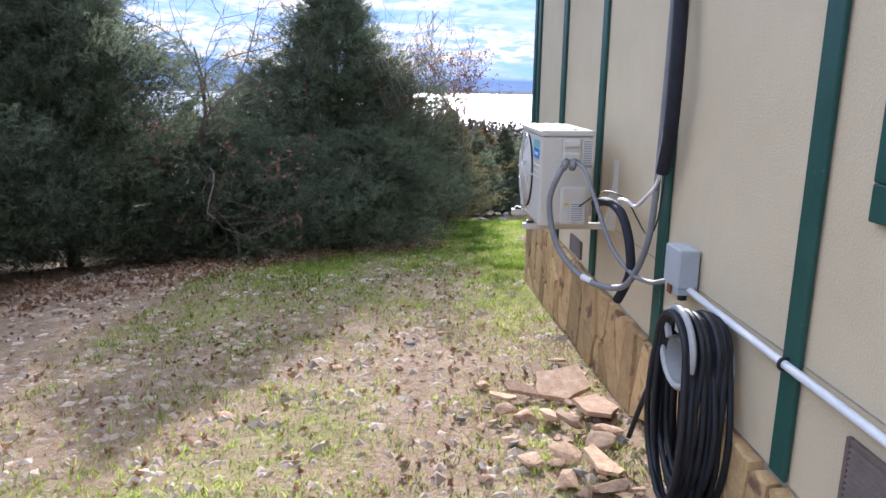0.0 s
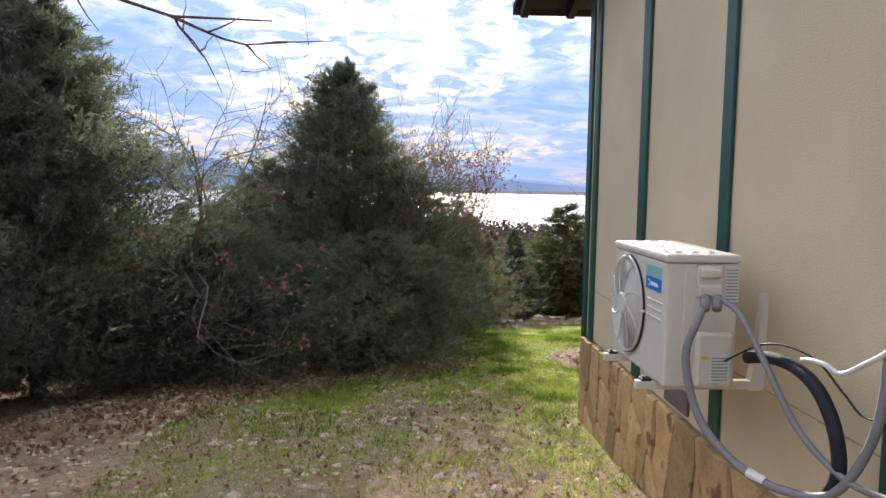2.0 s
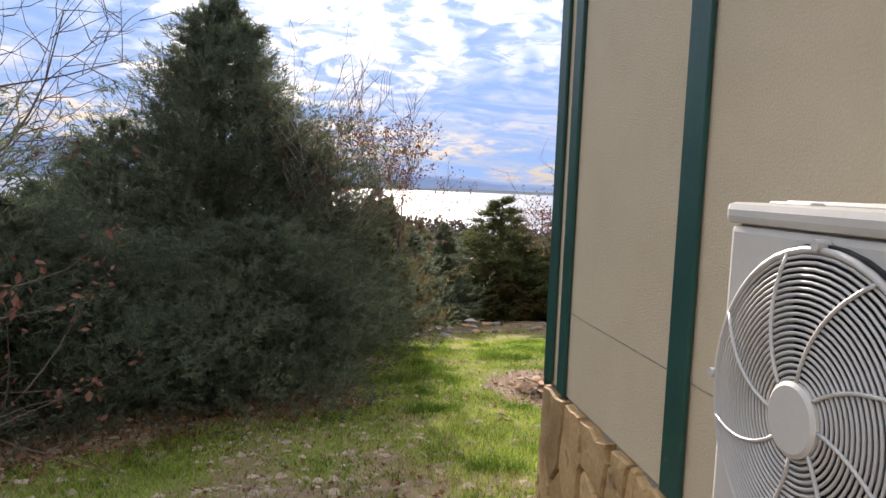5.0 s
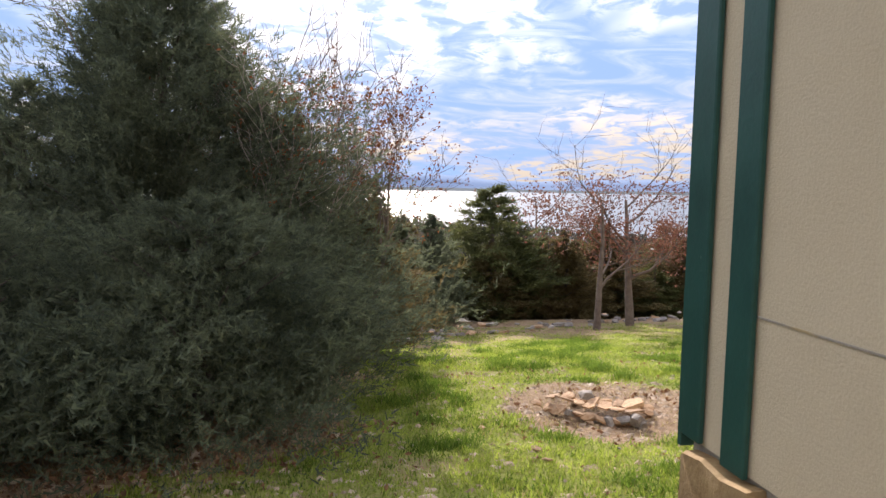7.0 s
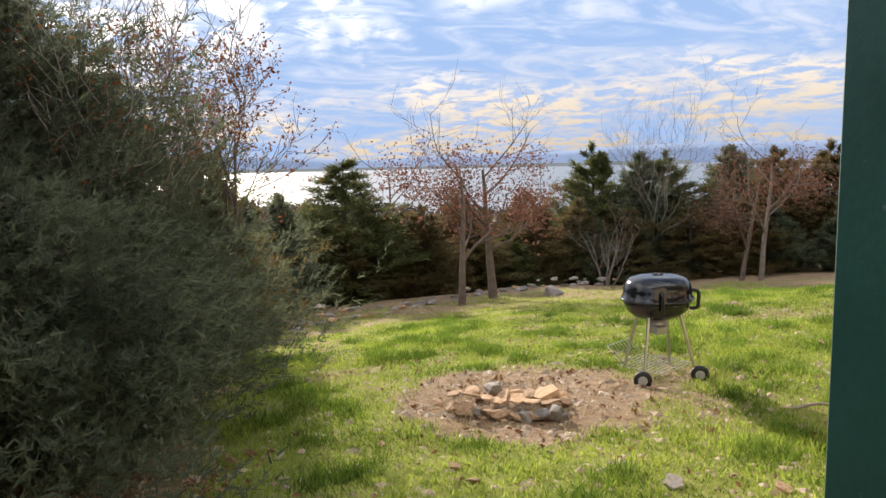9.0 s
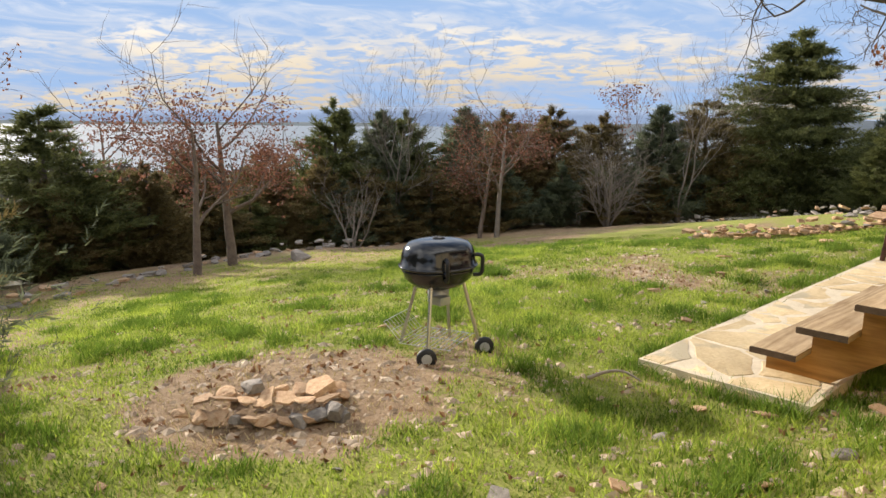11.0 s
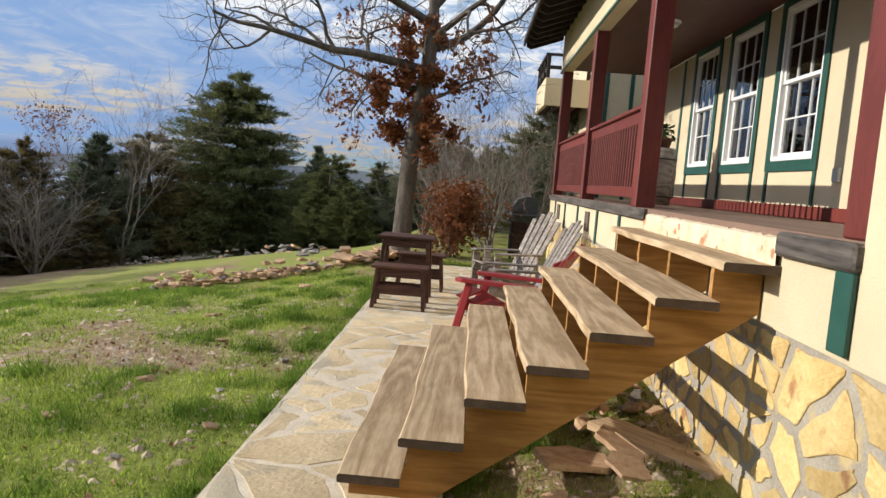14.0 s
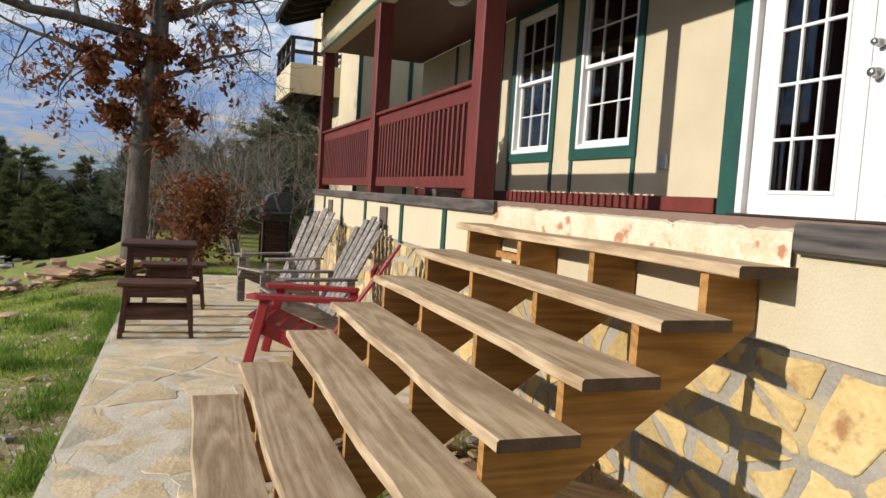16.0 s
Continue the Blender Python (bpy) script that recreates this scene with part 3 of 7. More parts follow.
def build_ground():
    xs, ys = axis_steps(-5.0, 15.0, 0.1, -4800, 4800), axis_steps(-3.0, 21.0, 0.1, -1500, 4800)
    nx, ny = len(xs), len(ys)
    co = np.empty((ny, nx, 3))
    grass, woods = np.zeros((ny, nx)), np.zeros((ny, nx))
    for j, y in enumerate(ys):
        for i, x in enumerate(xs):
            co[j, i] = (x, y, ground_z(x, y))
            if -9 < x < 30 and -6 < y < 28:
                grass[j, i] = grass_amount(x, y)
            far = max(step01(y, 20.5, 23), step01(x, 24, 27), step01(-x, 3.0, 5.0))
            woods[j, i] = far
    idx = np.arange(nx * ny).reshape(ny, nx)
    faces = np.stack([idx[:-1, :-1], idx[:-1, 1:], idx[1:, 1:], idx[1:, :-1]], -1).reshape(-1, 4)
    me = bpy.data.meshes.new("ground")
    me.from_pydata(co.reshape(-1, 3).tolist(), [], faces.tolist())
    for nm, arr in (("grass", grass), ("woods", woods)):
        me.attributes.new(nm, "FLOAT", "POINT").data.foreach_set("value", arr.reshape(-1).astype(np.float32))
    for p in me.polygons:
        p.use_smooth = True
    me.materials.append(ground_material())
    return tagged(new("ground", me), "sloping lawn of patchy green grass and bare stony earth", "ground", kind="structure")


build_ground()


# ---- distance: lake and hills ----
def water_material():
    m = material("lake_water", (0.10, 0.13, 0.16), (0.16, 0.19, 0.22), 0.42, 0.01, 0.08, 0.0, spec=0.5)
    return m


bm = bmesh.new()
bm.faces.new([bm.verts.new(c) for c in ((-4700, 300, -48), (2900, 300, -48), (3600, 4300, -48), (-4700, 4300, -48))])
structure("water", bm, water_material(), "wide silvery lake between wooded shores", "lake")


def ridge(name, az0, az1, dist, base, heights, dark, light, seed, label):
    """A far range: az in degrees from north towards east, heights of its crest in metres."""
    rng = random.Random(seed)
    bm = bmesh.new()
    rows = []
    n = 140
    for k in range(n + 1):
        a = az0 + (az1 - az0) * k / n
        h = lerp_table(a, heights) + 4.0 * noise.noise(Vector((a * 0.9, seed, 0))) + 1.6 * noise.noise(Vector((a * 5, seed, 3)))
        s, c = math.sin(radians(a)), math.cos(radians(a))
        rows.append([bm.verts.new((s * (dist + d), c * (dist + d), base + (h - base) * f)) for d, f in ((-160, 0), (0, 0.6), (90, 1.0), (260, 0.0))])
    for p, q in zip(rows, rows[1:]):
        for k in range(3):
            bm.faces.new((p[k], q[k], q[k + 1], p[k + 1]))
    bmesh.ops.recalc_face_normals(bm, faces=bm.faces[:])
    # aerial haze is painted into the base colour, grey to blue with distance
    mt = material(name + "_painted_haze", dark, light, 1.0, 0.004, 0.05, 0, spec=0.0)
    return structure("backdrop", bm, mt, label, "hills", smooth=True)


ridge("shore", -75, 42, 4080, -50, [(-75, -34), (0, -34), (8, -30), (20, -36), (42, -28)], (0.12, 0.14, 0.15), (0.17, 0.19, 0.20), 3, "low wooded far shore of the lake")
ridge("mountain", -80, 75, 4480, -50, [(-80, 150), (-30, 190), (-19, 178), (-14, 125), (-10, 60), (-6, 15), (1, 48), (5, 60), (9, 52), (13, 22), (17, 12), (24, 35), (30, 28), (36, 58), (42, 70), (50, 62), (58, 66), (66, 40), (75, 20)], (0.22, 0.29, 0.42), (0.26, 0.33, 0.46), 5, "long mountain range with blue haze painted into its colour")
ridge("valley_side", 50, 140, 2400, -50, [(50, -30), (64, 2), (78, 12), (90, 4), (104, 16), (140, 30)], (0.10, 0.12, 0.14), (0.15, 0.16, 0.17), 8, "wooded valley side with haze painted into its colour")


# ---- house ----
SX, FY, PY = 2.0, 5.5, 3.9          # side wall, front wall, porch's back wall
XE = 14.6                           # far end of the porch
EAVE_Z, DECK = 3.42, 1.38
TRIM = 0.018


def wall_with_holes(name, x0, x1, z0, z1, y, thick, holes, mat_, label):
    """A wall along x with its face at y (towards +y) and openings (x0, x1, z0, z1) through it."""
    bm = bmesh.new()
    xs = sorted({x0, x1, *[h[0] for h in holes], *[h[1] for h in holes]})
    for a, b in zip(xs, xs[1:]):
        cuts = sorted([(h[2], h[3]) for h in holes if h[0] <= a + 1e-6 and h[1] >= b - 1e-6])
        z = z0
        for lo, hi in cuts + [(z1, z1)]:
            if lo > z + 1e-6:
                box(bm, a, y - thick, z, b, y, lo)
            z = hi
    bmesh.ops.remove_doubles(bm, verts=bm.verts[:], dist=1e-5)
    return structure(name, bm, mat_, label, "wall")


# side wall above the stones and its boards
structure("wall_west", cube(SX, -9.0, 1.035, SX + 0.14, FY, 4.02), STUCCO, "cream textured panel siding above a stone base", "wall")
structure("wall_west_base", cube(SX + 0.012, -9.0, -0.4, SX + 0.14, FY - 0.02, 1.031), MORTAR, "mortar bed of the stone base", "wall")
structure("wall_front", cube(SX + 0.14, FY - 0.14, 0.96, 4.965, FY, 3.379), STUCCO, "cream siding of the front wall", "wall")
structure("wall_front_base", cube(SX + 0.1, FY - 0.14, -0.4, XE, FY - 0.02, 0.956), MORTAR, "mortar bed of the yellow stone base", "wall")
structure("wall_porch_side", cube(4.965 - 0.14, PY, 1.3, 4.965, FY - 0.142, 3.45), STUCCO, "cream side wall of the porch", "wall")
structure("wall_back", cube(SX + 0.14, -9.0, -0.4, 23.0, -8.8, 3.6), STUCCO, "plain cream rear wall", "wall")
structure("wall_east", cube(22.86, -8.8, -0.4, 23.0, 3.0, 3.6), STUCCO, "plain cream end wall", "wall")

WINDOWS = [(8.87, 9.755), (10.27, 11.155), (11.64, 12.50)]
WZ0, WZ1 = 1.905, 3.39
DOOR = (5.855, 7.60, DECK + 0.02, 3.42)
wall_with_holes("wall_porch", 4.965, XE, 1.3, 3.45, PY, 0.14, [(a, b, WZ0, WZ1) for a, b in WINDOWS] + [DOOR], STUCCO, "cream siding at the back of the porch")
wall_with_holes("wall_skirt", 4.965, XE, 0.96, 1.29, FY - 0.006, 0.13, [], STUCCO, "cream panel band under the porch floor")

for y, w in ((5.46, 0.058), (5.243, 0.052), (4.072, 0.066), (2.862, 0.053), (1.585, 0.055), (0.357, 0.048), (-0.85, 0.055), (-2.07, 0.055)):
    structure("trim", cube(SX - TRIM - 0.004, y - w, 1.037 + 0.01 * math.sin(y * 7), SX - 0.004, y + w, 4.0, 0.004), GREEN, "dark green painted upright batten", "trim")
structure("trim", cube(4.968, FY + 0.002, 0.985, 5.085, FY + 0.024, 1.27, 0.004), GREEN, "dark green painted corner board", "trim")
structure("trim", cube(SX - 0.02, FY + 0.002, 1.0, SX + 0.09, FY + 0.02, 3.37, 0.004), GREEN, "dark green painted corner board", "trim")
structure("trim", cube(3.4, FY + 0.002, 0.98, 3.5, FY + 0.02, 3.3, 0.004), GREEN, "dark green painted upright batten", "trim")
for x in (8.87, 9.995, 11.37, 12.58, 13.75):
    structure("trim", cube(x - 0.035, FY - 0.004, 0.94, x + 0.035, FY + 0.012, 1.285, 0.003), GREEN, "green batten on the skirt of the porch", "trim")
# panel seam of the siding
structure("trim", cube(SX - 0.003, -4, 1.440, SX - 0.0005, 5.25, 1.445), MORTAR, "thin seam between siding panels", "trim")


def sash_window(name, x0, x1, z0, z1):
    """White double-hung window with dark panes, in a green surround."""
    w = tagged(new(name), "white double-hung window with grid bars and green surround", "window", "porch windows", "structure")
    w.matrix_world = pose(x0, PY, z0)
    W, H = x1 - x0, z1 - z0
    bm = bmesh.new()
    box(bm, -0.09, 0.002, -0.10, 0, 0.024, H + 0.10, 0.003)
    box(bm, W, 0.002, -0.10, W + 0.09, 0.024, H + 0.10, 0.003)
    box(bm, 0.001, 0.002, -0.10, W - 0.001, 0.024, -0.001, 0.003)
    box(bm, 0.001, 0.002, H + 0.001, W - 0.001, 0.024, H + 0.10, 0.003)
    part("surround", bm, GREEN, w, "dark green board surround")
    bm = bmesh.new()
    f = 0.045
    for a in ((0.002, 0.002, f, H - 0.002), (W - f, 0.002, W - 0.002, H - 0.002), (f, 0.002, W - f, f), (f, H - f, W - f, H - 0.002)):
        box(bm, a[0], -0.08, a[1], a[2], 0.014, a[3], 0.004)
    part("window_frame", bm, WHITE, w, "white vinyl frame")
    mid = H * 0.52
    for zz0, zz1, yy, nm in ((f, mid, -0.055, "lower_sash"), (mid - 0.03, H - f, -0.025, "upper_sash")):
        bm = bmesh.new()
        s = 0.035
        box(bm, f, yy - 0.015, zz0, f + s, yy + 0.015, zz1, 0.003)
        box(bm, W - f - s, yy - 0.015, zz0, W - f, yy + 0.015, zz1, 0.003)
        box(bm, f + s, yy - 0.015, zz0, W - f - s, yy + 0.015, zz0 + s, 0.003)
        box(bm, f + s, yy - 0.015, zz1 - s, W - f - s, yy + 0.015, zz1, 0.003)
        sash = part(nm, bm, WHITE, w)
        for k in (1, 2):
            xx = f + (W - 2 * f) * k / 3
            part("grid_bar", cube(xx - 0.006, yy - 0.006, zz0 + s, xx + 0.006, yy + 0.009, zz1 - s), WHITE, sash)
        zz = (zz0 + zz1) / 2
        part("grid_bar", cube(f + s, yy - 0.005, zz - 0.006, W - f - s, yy + 0.008, zz + 0.006), WHITE, sash)
        pn = part("pane", cube(f + s * 0.5, yy - 0.003, zz0 + s * 0.5, W - f - s * 0.5, yy + 0.001, zz1 - s * 0.5), GLASS, sash, "reflecting window glass")
        pn.visible_shadow = False
    return w


for k, (a, b) in enumerate(WINDOWS):
    sash_window(f"window_{k + 1}", a, b, WZ0, WZ1)
    for x in (a - 0.06, b + 0.06):
        structure("trim", cube(x - 0.025, PY + 0.002, 1.5, x + 0.025, PY + 0.018, WZ0 - 0.102, 0.003), GREEN, "green batten under a window", "trim")
structure("trim", cube(13.05, PY + 0.002, 1.5, 13.12, PY + 0.018, 3.44, 0.003), GREEN, "dark green upright batten", "trim")
structure("trim", cube(7.604, PY + 0.002, DECK, 7.775, PY + 0.026, 3.44, 0.004), GREEN, "dark green door surround", "trim")
structure("baseboard", cube(7.778, PY + 0.002, DECK + 0.004, XE, PY + 0.05, 1.495, 0.006), RED, "red stained base board along the porch wall", "baseboard")

# french doors
d = tagged(new("door_1"), "pair of closed white french doors with grid panes", "door", kind="structure")
d.matrix_world = pose(DOOR[0], PY, DOOR[2])
DW, DH = DOOR[1] - DOOR[0], DOOR[3] - DOOR[2]
bm = bmesh.new()
box(bm, 0.002, -0.1, 0, 0.06, 0.03, DH - 0.002, 0.004)
box(bm, DW - 0.06, -0.1, 0, DW - 0.002, 0.03, DH - 0.002, 0.004)
box(bm, 0.06, -0.1, DH - 0.05, DW - 0.06, 0.03, DH - 0.002, 0.004)
part("door_frame", bm, WHITE, d)
part("threshold", cube(0.0, -0.12, -0.018, DW, 0.10, -0.001, 0.004), DARKWOOD, d, "dark door sill")
for k in range(2):
    x0 = 0.062 + k * (DW - 0.124) / 2
    x1 = x0 + (DW - 0.124) / 2 - 0.004
    bm = bmesh.new()
    s = 0.15
    box(bm, x0, -0.06, 0.0, x0 + s, -0.016, DH - 0.052, 0.003)
    box(bm, x1 - s, -0.06, 0.0, x1, -0.016, DH - 0.052, 0.003)
    box(bm, x0 + s, -0.06, 0.0, x1 - s, -0.016, 0.13, 0.003)
    box(bm, x0 + s, -0.06, DH - 0.19, x1 - s, -0.016, DH - 0.052, 0.003)
    leaf = part("door_leaf", bm, WHITE, d, "white painted door leaf")
    gx0, gx1, gz0, gz1 = x0 + s, x1 - s, 0.13, DH - 0.19
    bm = bmesh.new()
    for a in ((gx0, gz0, gx0 + 0.025, gz1), (gx1 - 0.025, gz0, gx1, gz1), (gx0 + 0.025, gz0, gx1 - 0.025, gz0 + 0.025), (gx0 + 0.025, gz1 - 0.025, gx1 - 0.025, gz1)):
        box(bm, a[0], -0.03, a[1], a[2], -0.008, a[3], 0.004)
    part("glazing_bead", bm, WHITE, leaf)
    for i in (1, 2):
        xx = gx0 + (gx1 - gx0) * i / 3
        part("grid_bar", cube(xx - 0.01, -0.033, gz0 + 0.02, xx + 0.01, -0.012, gz1 - 0.02, 0.003), WHITE, leaf)
    for i in range(1, 5):
        zz = gz0 + (gz1 - gz0) * i / 5
        part("grid_bar", cube(gx0 + 0.02, -0.032, zz - 0.01, gx1 - 0.02, -0.013, zz + 0.01, 0.003), WHITE, leaf)
    pn = part("pane", cube(gx0, -0.04, gz0, gx1, -0.036, gz1), GLASS, leaf, "reflecting door glass")
    pn.visible_shadow = False
for z, r in ((0.79, 0.028), (0.95, 0.022)):
    bm = bmesh.new()
    x = DW / 2 - 0.06
    tube(bm, [(x, -0.018, z), (x, 0.012, z), (x, 0.02, z), (x, 0.045, z), (x, 0.06, z)], [r * 1.1, r * 1.1, r * 0.5, r, r * 0.7], 14)
    part("door_knob" if z < 0.9 else "deadbolt", bm, CHROME, d, "brushed metal fitting", True)
# added box as the room behind the panes, its dimness painted into the colour
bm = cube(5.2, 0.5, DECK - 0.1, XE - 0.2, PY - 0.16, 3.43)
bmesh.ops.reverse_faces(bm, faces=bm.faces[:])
structure("wall_room", bm, ROOM, "interior seen through the panes, its dimness painted into the colour", "room")
bm = bmesh.new()
for k in range(26):
    x = 6.95 + k * 0.026
    box(bm, x, PY - 0.30 + 0.02 * math.sin(k * 1.9), DECK + 0.08, x + 0.024, PY - 0.275 + 0.02 * math.sin(k * 1.9), DECK + 0.62)
tagged(part("curtain", bm, CURTAIN), "dark red striped cloth behind the door glass", "curtain")

# porch floor, its edge, posts, beam, ceiling, roof
structure("floor", cube(4.966, PY - 0.02, DECK - 0.08, XE, FY - 0.01, DECK), material("porch_boards", (0.14, 0.085, 0.06), (0.24, 0.155, 0.11), 0.7, 3, 60, 0.15, stretch=(0.2, 1, 1)), "worn brown porch floor", "floor")
bm = bmesh.new()
rng = random.Random(4)
rows = []
for k in range(74):
    x = 5.58 + k * 2.36 / 73
    chip = max(0.0, noise.noise(Vector((x * 7, 0, 2.0))) - 0.15) * 0.10
    low, out = 1.19 + 0.02 * noise.noise(Vector((x * 4, 3, 0))), FY + 0.020 + 0.012 * noise.noise(Vector((x * 9, 1, 0)))
    top = 1.352 - chip * 0.5 + 0.006 * noise.noise(Vector((x * 22, 5, 0)))
    rows.append([bm.verts.new(v) for v in ((x, FY - 0.02, low), (x, out - 0.006, low + 0.004), (x, out - 0.8 * chip * (k % 3 > 0), 1.24 + 0.02 * math.sin(k)), (x, out, 1.29), (x, out - chip, top - 0.012), (x, FY - 0.02, top))])
for p, q in zip(rows, rows[1:]):
    for i in range(5):
        bm.faces.new((p[i], p[i + 1], q[i + 1], q[i]))
bmesh.ops.recalc_face_normals(bm, faces=bm.faces[:])
structure("floor_edge", bm, material("chipped_plaster", (0.50, 0.40, 0.24), (0.76, 0.67, 0.50), 0.9, 7, 60, 0.5, spot=((0.42, 0.20, 0.10), 9, 0.60)), "chipped cream plaster edge of the porch floor", "porch edge")
structure("floor_edge", cube(4.96, FY - 0.02, 1.272, 5.575, FY + 0.035, 1.372, 0.012), OLDBEAM, "weathered dark timber edging", "beam")
structure("floor_edge", cube(7.945, FY - 0.02, 1.290, 11.0, FY + 0.03, 1.378, 0.012), OLDBEAM, "weathered dark timber edging", "beam")
structure("floor_edge", cube(11.01, FY - 0.02, 1.290, XE + 0.02, FY + 0.028, 1.374, 0.012), OLDBEAM, "weathered dark timber edging", "beam")


def post(x):
    return tagged(part("porch_post", cube(x - 0.08, FY - 0.165, DECK + 0.001, x + 0.08, FY - 0.005, 3.378, 0.008), RED), "red stained square timber porch post", "post", "porch posts")


for x in (5.048, 8.44, 11.32, 14.45):
    post(x)


def railing(x0, x1):
    r = thing("porch_railing", x0, FY - 0.08, DECK, "red stained timber railing with upright balusters", "railing", "porch railings")
    L = x1 - x0
    part("top_rail", cube(0, -0.02, 0.70, L, 0.02, 0.81, 0.006), RED, r)
    part("cap_rail", cube(0, -0.06, 0.812, L, 0.055, 0.845, 0.006), RED, r)
    part("bottom_rail", cube(0, -0.02, 0.07, L, 0.02, 0.165, 0.006), RED, r)
    n = int(L / 0.105)
    me = mesh_of(cube(-0.018, -0.018, 0, 0.018, 0.018, 0.54, 0.003), "baluster")
    me.materials.append(RED)
    for k in range(n):
        b = part("baluster", me, None, r)
        b.location = (L * (k + 0.5) / n, 0.0, 0.163)
    return r


railing(8.521, 11.239)
railing(11.401, 14.369)

structure("beam", cube(SX + 0.001, FY - 0.16, 3.38, XE + 0.1, FY + 0.0, 4.02, 0.006), STUCCO, "cream boxed beam over the porch posts", "beam")
structure("trim", cube(SX + 0.1, FY + 0.001, 3.38, XE + 0.1, FY + 0.016, 3.42, 0.004), GREEN, "green strip under the beam", "trim")
structure("ceiling", cube(4.97, PY + 0.001, 3.46, XE + 0.1, FY - 0.161, 3.50), SOFFIT, "dark red porch ceiling boards", "ceiling")
lamp = thing("ceiling_light", 10.9, 4.75, 3.46, "round white flush ceiling light, unlit", "ceiling light")
bm = bmesh.new()
lathe(bm, [(0.13, 0.0), (0.135, -0.015), (0.12, -0.03)], 24)
part("base", bm, WHITE, lamp, smooth=True)
bm = bmesh.new()
lathe(bm, [(0.115, -0.03), (0.10, -0.06), (0.06, -0.08), (0.01, -0.085)], 24)
part("shade", bm, PAPER, lamp, "frosted glass shade", True)

# roof: one slope rising from the front eave, rafter tails under it
def roof_z(y):
    return 4.06 + (FY - y) * 0.30


bm = bmesh.new()
prism(bm, [(6.15, roof_z(6.15) + 0.03), (6.15, roof_z(6.15) + 0.09), (-1.5, roof_z(-1.5) + 0.09), (-1.5, roof_z(-1.5) + 0.03)], "x", SX - 0.58, XE + 0.4)
structure("roof", bm, SHINGLE, "dark shingled low roof", "roof")
bm = bmesh.new()
prism(bm, [(-1.5, roof_z(-1.5) + 0.03), (-1.5, roof_z(-1.5) + 0.09), (-9.2, 3.5), (-9.2, 3.44)], "x", SX - 0.58, 23.2)
structure("roof", bm, SHINGLE, "dark shingled rear slope", "roof")
bm = bmesh.new()
prism(bm, [(FY, 4.02), (FY, roof_z(FY) + 0.028), (-1.5, roof_z(-1.5) + 0.028), (-9.0, 3.42), (-9.0, 3.40)], "x", SX + 0.001, SX + 0.12)
structure("wall_gable", bm, STUCCO, "cream gable end", "wall")
k = 0
x = SX - 0.5
while x < XE + 0.4:
    bm = bmesh.new()
    prism(bm, [(6.10, roof_z(6.10) + 0.026), (6.10, roof_z(6.10) - 0.05), (6.02, roof_z(6.02) - 0.11), (5.49, roof_z(5.49) - 0.08), (5.49, roof_z(5.49) + 0.026)], "x", x - 0.03, x + 0.03)
    structure("rafter", bm, DARKWOOD, "dark rafter tail under the eave", "rafter")
    x += 0.42
structure("fascia", cube(SX - 0.59, 6.12, roof_z(6.15) - 0.02, XE + 0.4, 6.152, roof_z(6.15) + 0.085, 0.004), DARKWOOD, "dark eave board", "trim")

# wing with the balcony beyond the porch
structure("wall_wing", cube(17.4, -4.0, -0.4, 17.55, 4.3, 7.0), STUCCO, "cream wall of the further wing", "wall")
structure("wall_wing_front", cube(17.551, 4.16, -0.4, 23.0, 4.3, 7.0), STUCCO, "cream front of the further wing", "wall")
for y in (4.26, 3.75, 3.25):
    structure("trim", cube(17.375, y - 0.04, 0.3, 17.398, y + 0.04, 6.9, 0.003), GREEN, "green batten on the further wing", "trim")
bal = thing("balcony", 19.1, 4.302, 3.36, "cream boxed balcony with dark timber rail", "balcony", kind="structure")
part("side_panel", cube(0, 0, 0.0, 0.08, 1.06, 0.62, 0.005), STUCCO, bal)
part("front_panel", cube(0.082, 0.98, 0.0, 2.4, 1.06, 0.62, 0.005), STUCCO, bal)
part("floor_slab", cube(0.082, 0.0, 0.10, 2.4, 0.978, 0.2), DARKWOOD, bal)
for k in range(5):
    part("joist", cube(0.1, 0.1 + k * 0.2, 0.0, 2.4, 0.14 + k * 0.2, 0.098), BROWNWOOD, bal)
for y in (0.1, 0.55, 1.02):
    part("rail_post", cube(0.0, y - 0.04, 0.622, 0.08, y + 0.04, 1.12, 0.004), DARKWOOD, bal)
for x in (0.8, 1.6, 2.36):
    part("rail_post", cube(x - 0.04, 0.98, 0.622, x + 0.04, 1.06, 1.12, 0.004), DARKWOOD, bal)
part("hand_rail", cube(-0.02, 0.0, 1.122, 0.1, 1.09, 1.17, 0.004), DARKWOOD, bal)
part("hand_rail", cube(0.102, 0.96, 1.122, 2.42, 1.09, 1.17, 0.004), DARKWOOD, bal)
part("mid_rail", cube(0.02, 0.0, 0.82, 0.06, 1.02, 0.9, 0.004), DARKWOOD, bal)
part("mid_rail", cube(0.1, 1.0, 0.82, 2.42, 1.04, 0.9, 0.004), DARKWOOD, bal)


# ---- patio and stairs ----
bm = bmesh.new()
prism(bm, [(5.27, 6.83), (7.95, 6.83), (7.95, 5.49), (14.9, 5.49), (14.9, 7.95), (5.27, 7.91)], "z", -0.35, -0.0045)
structure("pavement", bm, FLAG_MORTAR, "pale mortar bed of the flagstone patio", "patio")


